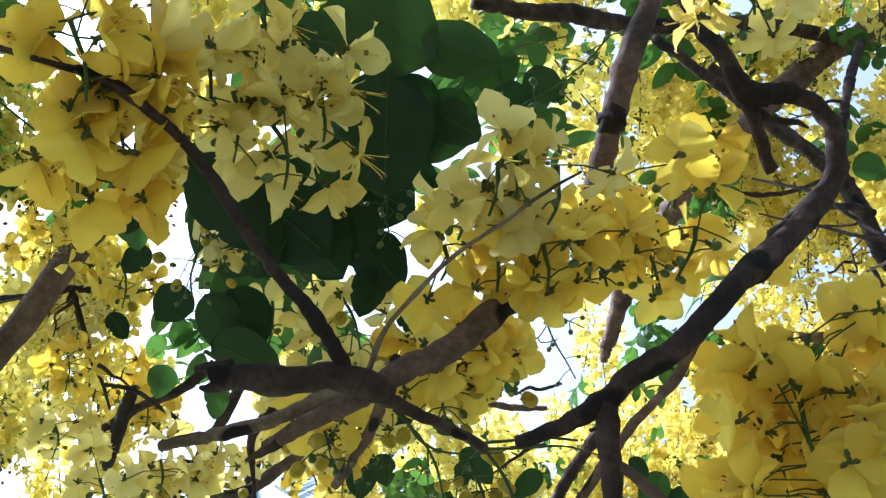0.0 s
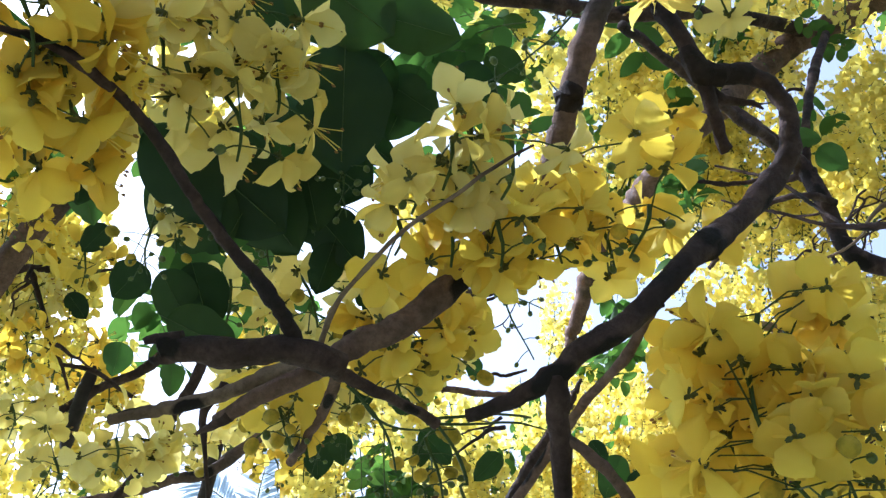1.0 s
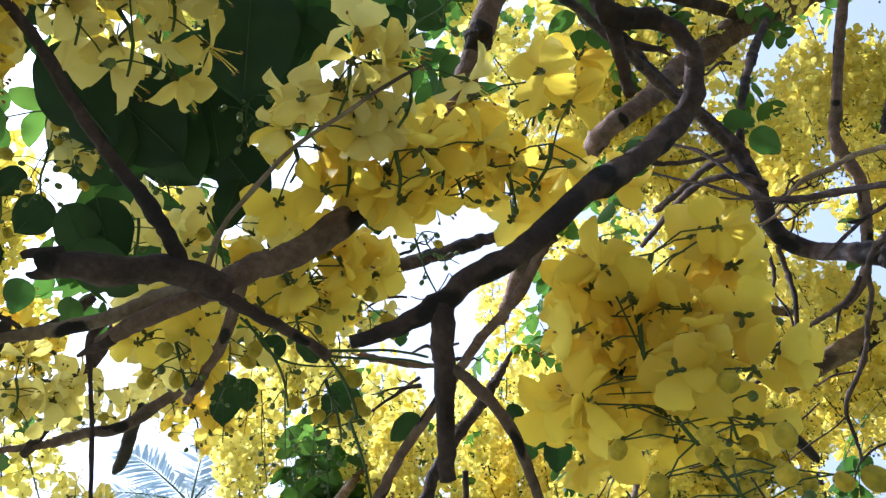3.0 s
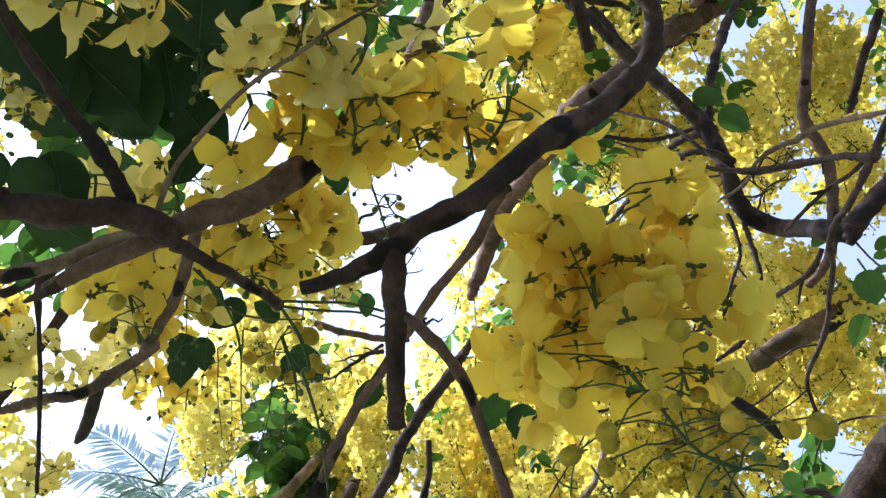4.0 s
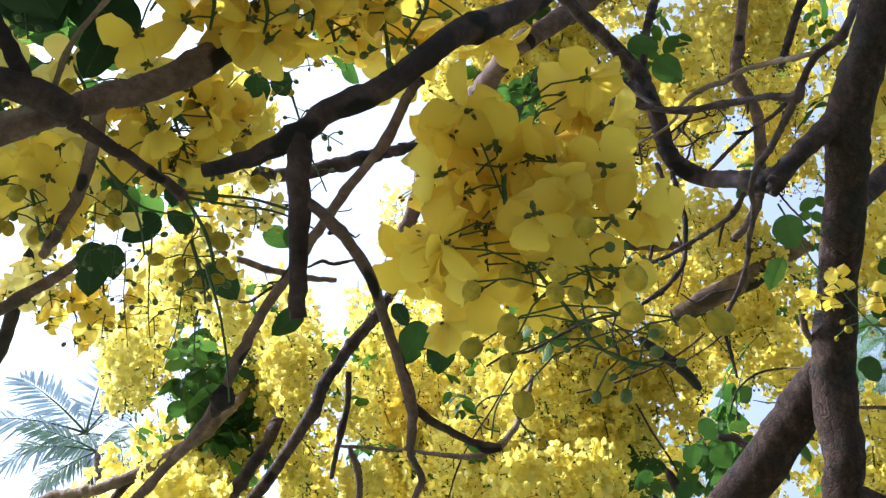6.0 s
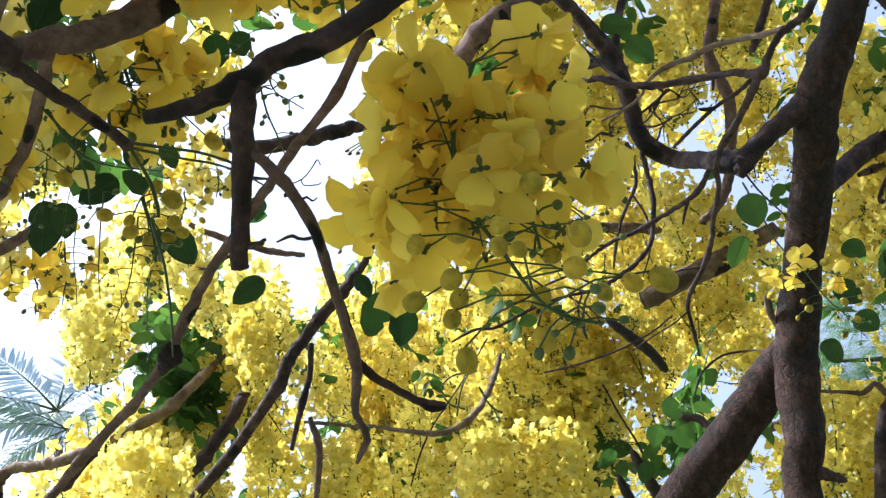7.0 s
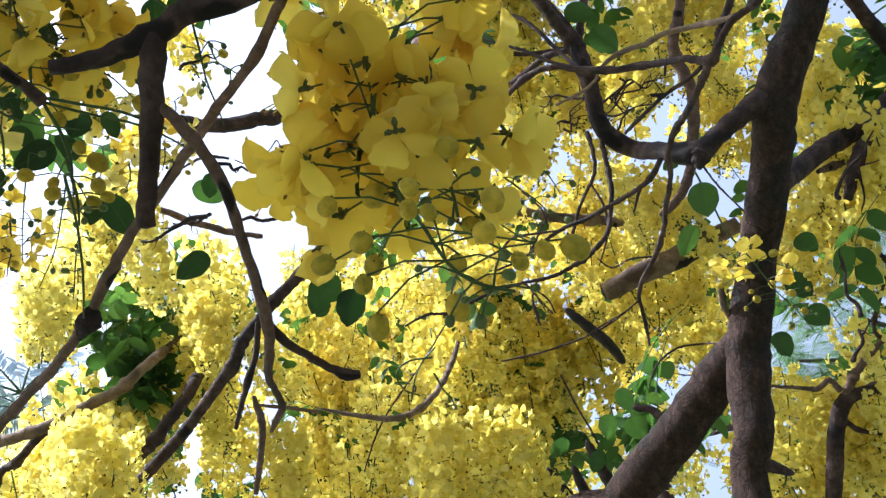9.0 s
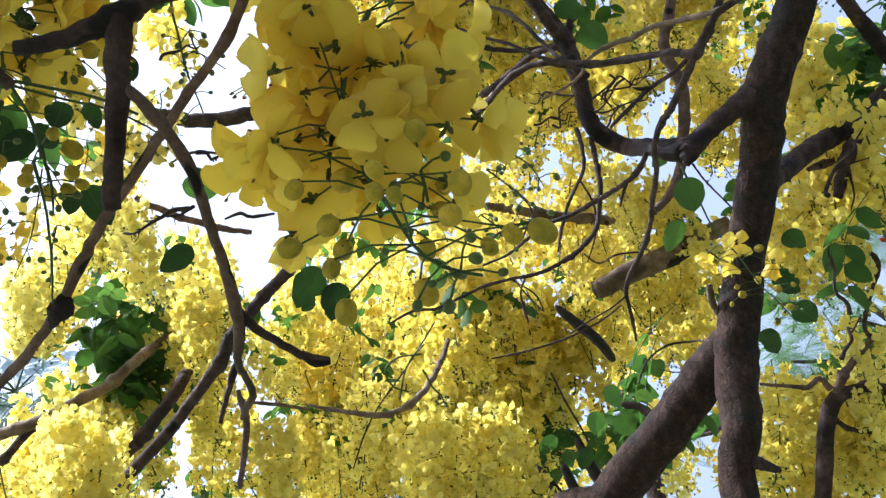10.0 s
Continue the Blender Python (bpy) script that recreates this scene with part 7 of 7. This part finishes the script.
blossom_cloud(canopy_tree, (1.994, 2.778, 3.832), (0.13, 0.13), 4, 240, deep=0.30)
blossom_cloud(canopy_tree, (1.002, 3.199, 2.845), (0.25, 0.13), 10, 241, deep=0.30)
blossom_cloud(canopy_tree, (1.257, 3.121, 3.002), (0.23, 0.12), 10, 242, deep=0.30)
blossom_cloud(canopy_tree, (0.784, 3.461, 2.683), (0.18, 0.10), 8, 243, deep=0.30)
blossom_cloud(canopy_tree, (1.255, 3.204, 2.700), (0.13, 0.13), 8, 244, deep=0.30)
blossom_cloud(canopy_tree, (-0.166, 3.058, 3.185), (0.03, 0.07), 3, 245, deep=0.12)
blossom_cloud(canopy_tree, (0.224, 2.799, 2.934), (0.05, 0.07), 3, 246, deep=0.12)
blossom_cloud(canopy_tree, (0.195, 3.040, 2.868), (0.05, 0.07), 3, 247, deep=0.12)
blossom_cloud(canopy_tree, (-0.01, 3.146, 2.687), (0.06, 0.05), 4, 248, deep=0.12)
blossom_cloud(canopy_tree, (0.301, 3.322, 2.824), (0.09, 0.09), 5, 249, deep=0.12)
blossom_cloud(canopy_tree, (-0.345, 3.223, 2.61), (0.06, 0.04), 3, 250, deep=0.12)
blossom_cloud(canopy_tree, (-0.102, 3.018, 2.607), (0.07, 0.06), 4, 251, deep=0.08)
blossom_cloud(canopy_tree, (0.226, 3.008, 2.935), (0.03, 0.10), 4, 252, deep=0.08)
blossom_cloud(canopy_tree, (-0.023, 3.112, 3.381), (0.06, 0.06), 4, 253, deep=0.08)
blossom_cloud(canopy_tree, (-0.336, 3.405, 3.218), (0.02, 0.06), 2, 254, deep=0.08)
blossom_cloud(canopy_tree, (-0.073, 2.775, 2.480), (0.07, 0.03), 3, 255, deep=0.06)
blossom_cloud(canopy_tree, (-0.646, 2.209, 2.744), (0.09, 0.05), 4, 257, deep=0.15)
blossom_cloud(canopy_tree, (-0.552, 2.161, 2.924), (0.08, 0.04), 3, 258, deep=0.15)
blossom_cloud(canopy_tree, (-0.665, 2.063, 2.946), (0.04, 0.04), 2, 259, deep=0.15)
blossom_cloud(canopy_tree, (-0.476, 2.164, 3.040), (0.06, 0.03), 2, 260, deep=0.15)
blossom_cloud(canopy_tree, (1.154, 2.534, 4.263), (0.14, 0.12), 8, 261)
blossom_cloud(canopy_tree, (1.058, 2.592, 3.938), (0.22, 0.12), 11, 262)
blossom_cloud(canopy_tree, (1.334, 2.655, 3.827), (0.14, 0.10), 8, 263)
blossom_cloud(canopy_tree, (1.437, 2.753, 3.429), (0.19, 0.11), 9, 264)
blossom_cloud(canopy_tree, (1.532, 2.197, 3.610), (0.10, 0.15), 8, 265)
blossom_cloud(canopy_tree, (1.531, 2.434, 4.089), (0.12, 0.08), 6, 266)
blossom_cloud(canopy_tree, (1.620, 2.963, 3.400), (0.12, 0.08), 6, 267)
blossom_cloud(canopy_tree, (0.626, 3.715, 3.848), (0.10, 0.06), 5, 268)
blossom_cloud(canopy_tree, (0.310, 3.482, 3.269), (0.13, 0.08), 4, 269)
blossom_cloud(canopy_tree, (0.738, 3.338, 3.537), (0.09, 0.13), 2, 270)
blossom_cloud(canopy_tree, (0.698, 3.563, 3.254), (0.17, 0.09), 6, 271)
blossom_cloud(canopy_tree, (1.090, 3.610, 3.150), (0.19, 0.06), 6, 272)
blossom_cloud(canopy_tree, (0.738, 2.478, 4.120), (0.08, 0.12), 4, 273)
blossom_cloud(near_tree, (-0.556, 1.418, 2.881), (0.05, 0.04), 2, 274, deep=0.25, scale=0.8)
blossom_cloud(near_tree, (-0.463, 1.559, 2.821), (0.05, 0.04), 2, 275, deep=0.25, scale=0.8)
blossom_cloud(near_tree, (-0.415, 1.752, 2.830), (0.05, 0.03), 1, 276, deep=0.25, scale=0.8)
blossom_cloud(near_tree, (-0.635, 1.604, 2.783), (0.05, 0.04), 2, 277, deep=0.25, scale=0.8)
blossom_cloud(near_tree, (-0.589, 1.315, 3.018), (0.05, 0.04), 1, 278, deep=0.25, scale=0.8)
blossom_cloud(near_tree, (-0.480, 1.155, 2.690), (0.01, 0.01), 1, 279, deep=0.25, scale=0.8)
blossom_cloud(near_tree, (-0.585, 1.801, 3.045), (0.15, 0.04), 2, 280, deep=0.25, scale=0.8)
blossom_cloud(near_tree, (-0.806, 1.883, 2.965), (0.06, 0.05), 2, 281, deep=0.25, scale=0.8)
blossom_cloud(near_tree, (-0.808, 1.927, 2.779), (0.10, 0.05), 2, 282, deep=0.25, scale=0.8)
blossom_cloud(near_tree, (-0.624, 2.074, 2.831), (0.08, 0.04), 2, 283, deep=0.25, scale=0.8)
blossom_cloud(near_tree, (-0.267, 1.673, 2.915), (0.09, 0.05), 2, 284, deep=0.25, scale=0.8)
blossom_cloud(near_tree, (0.055, 1.912, 2.833), (0.05, 0.05), 1, 285, deep=0.25, scale=0.8)
blossom_cloud(near_tree, (-0.136, 2.066, 2.657), (0.06, 0.04), 1, 286, deep=0.25, scale=0.8)
blossom_cloud(near_tree, (-0.173, 1.795, 2.878), (0.07, 0.05), 1, 287, deep=0.25, scale=0.8)
leaf_cloud(canopy_tree, (0.039, 2.936, 2.913), (0.14, 0.14), 26, 288, scale=0.62)
leaf_cloud(canopy_tree, (0.050, 2.964, 2.779), (0.10, 0.07), 9, 289, scale=0.62)
leaf_cloud(canopy_tree, (1.381, 2.544, 2.444), (0.06, 0.09), 9, 290, scale=0.66)
leaf_cloud(canopy_tree, (1.466, 2.895, 2.458), (0.05, 0.07), 4, 291, scale=0.66)
leaf_cloud(canopy_tree, (1.404, 3.488, 2.630), (0.08, 0.08), 8, 292, scale=0.66)
leaf_cloud(canopy_tree, (1.725, 2.190, 2.530), (0.04, 0.07), 6, 293, scale=0.66)
leaf_cloud(canopy_tree, (2.583, 3.220, 2.771), (0.13, 0.13), 12, 295, scale=0.66)
leaf_cloud(canopy_tree, (2.312, 2.457, 3.553), (0.10, 0.12), 6, 296, scale=0.66)
leaf_cloud(canopy_tree, (2.109, 2.080, 3.158), (0.07, 0.12), 8, 297, scale=0.66)
leaf_cloud(canopy_tree, (2.163, 1.993, 3.276), (0.05, 0.07), 4, 298, scale=0.66)
leaf_cloud(canopy_tree, (0.298, 3.754, 2.777), (0.10, 0.06), 6, 299, scale=0.66)
leaf_cloud(canopy_tree, (0.993, 2.380, 3.435), (0.15, 0.08), 6, 300, scale=0.66)
leaf_cloud(canopy_tree, (1.302, 2.291, 4.036), (0.11, 0.07), 8, 301, scale=0.6)
leaf_cloud(canopy_tree, (1.378, 2.117, 3.468), (0.06, 0.10), 3, 302, scale=0.55)
leaf_cloud(canopy_tree, (0.173, 3.083, 3.144), (0.13, 0.07), 15, 303, scale=0.66)
leaf_cloud(canopy_tree, (0.879, 2.817, 3.408), (0.09, 0.07), 5, 304, scale=0.66)
leaf_cloud(near_tree, (-0.406, 1.826, 2.994), (0.04, 0.05), 2, 305, deep=0.12, scale=0.62)
leaf_cloud(near_tree, (-0.134, 1.183, 2.615), (0.07, 0.03), 4, 306, deep=0.12, scale=0.62)
leaf_cloud(near_tree, (0.281, 1.204, 2.935), (0.06, 0.04), 4, 307, deep=0.12, scale=0.62)

full_bunches(canopy_tree, ((0.222, 2.593, 2.866, 0.88), (0.739, 2.403, 2.407, 1.00), (0.855, 2.469, 2.438, 0.95), (0.923, 2.411, 2.399, 1.00), (-0.069, 2.379, 2.466, 0.95), (0.004, 2.426, 2.450, 0.90), (0.722, 3.713, 3.048, 1.26), (0.451, 2.957, 2.640, 1.00), (2.012, 2.689, 2.474, 1.00), (2.071, 2.595, 2.400, 1.00), (0.940, 3.662, 3.223, 1.32), (1.421, 3.223, 3.101, 1.32), (1.522, 3.182, 3.118, 1.21), (1.966, 2.211, 2.898, 1.00), (1.382, 2.107, 3.380, 1.00), (1.641, 2.558, 2.687, 0.90), (-0.591, 1.505, 2.991, 0.80), (0.072, 2.318, 2.989, 0.85), (1.651, 1.951, 3.530, 1.00), (1.558, 2.038, 3.613, 1.00)), 320)
full_bunches(canopy_tree, ((-0.195, 2.741, 3.045, 0.95), (-0.215, 2.86, 3.16, 0.85)), 321, PALE_RACEME_MESHES)

# deeper blossom
far_blossom(far_tree, ((1.45, 4.16, 3.42, 0.67, 0.31, 26, 2), (0.89, 4.49, 3.17, 0.52, 0.26, 20, 2), (1.63, 4.39, 2.94, 0.52, 0.21, 16, 8), (2.22, 3.66, 3.53, 0.40, 0.22, 16, 3), (2.37, 3.24, 4.14, 0.50, 0.27, 18, 4), (1.75, 3.37, 3.94, 0.22, 0.29, 12, 2), (2.62, 2.79, 3.48, 0.23, 0.30, 16, 4), (2.71, 3.66, 2.61, 0.30, 0.21, 16, 4), (-0.21, 4.46, 3.16, 0.29, 0.14, 8, 1), (0.01, 4.05, 3.74, 0.12, 0.19, 4, 2), (2.91, 3.36, 3.01, 0.14, 0.21, 6, 4), (1.37, 3.10, 4.56, 0.43, 0.26, 20, 4), (1.76, 3.29, 4.01, 0.37, 0.25, 16, 4), (1.97, 2.78, 4.25, 0.17, 0.26, 10, 3), (0.75, 2.73, 4.58, 0.16, 0.20, 6, 3), (0.98, 4.24, 3.91, 0.32, 0.16, 8, 3)), 71)
# not deep blossom: clusters added above the view to shade stems and flowers below
far_blossom(canopy_tree, ((0.56, 1.59, 4.24, 0.64, 0.13, 36, 40), (0.58, 2.32, 5.38, 0.69, 0.12, 16, 18), (1.43, 1.54, 3.94, 0.45, 0.12, 12, 12), (-0.32, 1.28, 3.95, 0.40, 0.11, 20, 30)), 74)
far_blossom(near_tree, ((-0.92, 2.33, 3.45, 0.29, 0.13, 3, 2), (-1.07, 2.56, 3.17, 0.16, 0.10, 3, 1), (-0.28, 2.17, 3.32, 0.21, 0.09, 2, 1), (-0.05, 1.76, 3.30, 0.21, 0.16, 1, 1), (-0.34, 1.59, 3.29, 0.19, 0.19, 2, 1), (0.20, 1.78, 3.50, 0.11, 0.17, 1, 0), (-0.51, 1.34, 3.36, 0.21, 0.14, 3, 5)), 72, deep=0.2)
# sprays out of view, added between the sun and the near limbs as shade
shade_crown(near_tree, ((-4.0, 3.6), (-4.0, 1.6), (1.2, 3.8)), 1050, (((0.067, 0.787, 0.613), 0.50), ((0.265, 0.829, 0.492), 0.50)), 73)
shade_crown(near_tree, ((-2.4, -0.2), (0.0, 1.8), (2.4, 3.5)), 110, (((0.067, 0.787, 0.613), 0.49), ((0.265, 0.829, 0.492), 0.49)), 75)
shade_crown(near_tree, ((-2.7, -1.2), (1.7, 3.2), (3.2, 4.8)), 80, (((0.067, 0.787, 0.613), 0.50), ((0.265, 0.829, 0.492), 0.49)), 76)
shade_crown(near_tree, ((-1.0, -0.55), (0.42, 0.85), (2.65, 3.2)), 18, (((0.067, 0.787, 0.613), 0.50), ((0.265, 0.829, 0.492), 0.49)), 77)
# limbs out of view, added so that the shading sprays don't float
overhead_limbs(near_tree, (-0.96, -0.1, 2.75), ((-3.2, -1.8, 3.2), (-2.4, -3.4, 2.9), (0.2, -3.0, 3.1), (2.6, -1.9, 3.2), (3.1, 0.2, 3.3), (-3.2, 0.9, 3.2), (1.4, -0.9, 3.5), (-1.6, -2.0, 3.7), (-2.0, 2.2, 4.2), (-1.0, 0.6, 3.2)), 78)

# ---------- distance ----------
palm_tree((-2.31, 20.20, 0), (-2.81, 20.20, 10.55), ((78, -5, 1.08), (127, 5, 1.08), (160, 15, 1.1), (192, 10, 1.0), (58, -20, 0.95), (103, -40, 0.9), (20, 30, 0.75), (-22, 15, 0.8), (-60, 20, 0.7), (235, 20, 0.75)), 81, "tall feather palm with drooping fronds, haze put into their pale blue colour", HAZED_PALM)
palm_tree((-2.09, 18.86, 0), (-2.42, 18.86, 9.55), ((12, 20, 0.7), (-12, 35, 0.75), (150, 20, 0.75), (172, 30, 0.75), (60, -20, 0.5), (110, -30, 0.45), (-40, 20, 0.7), (205, 15, 0.7)), 85, "feather palm with green fronds behind the blossom", GREEN_PALM)
flame_tree((8.22, 8.00, 0), (7.82, 8.00, 5.15), ((7.19, 7.59, 6.25, 0.40, 0.35, 40, 0), (6.87, 8.25, 5.32, 0.69, 0.46, 60, 0), (7.17, 8.60, 4.57, 0.58, 0.46, 50, 0), (6.29, 8.61, 5.02, 0.58, 0.46, 50, 0), (6.92, 8.72, 6.12, 0.50, 0.37, 30, 0), (5.10, 10.13, 4.73, 0.93, 0.37, 50, 0), (7.16, 7.61, 6.44, 0.16, 0.12, 12, 2), (7.29, 7.78, 6.08, 0.14, 0.12, 12, 3), (4.07, 10.23, 4.71, 0.15, 0.12, 8, 1)), 91, "flame tree with feathery leaves and scattered scarlet flowers")
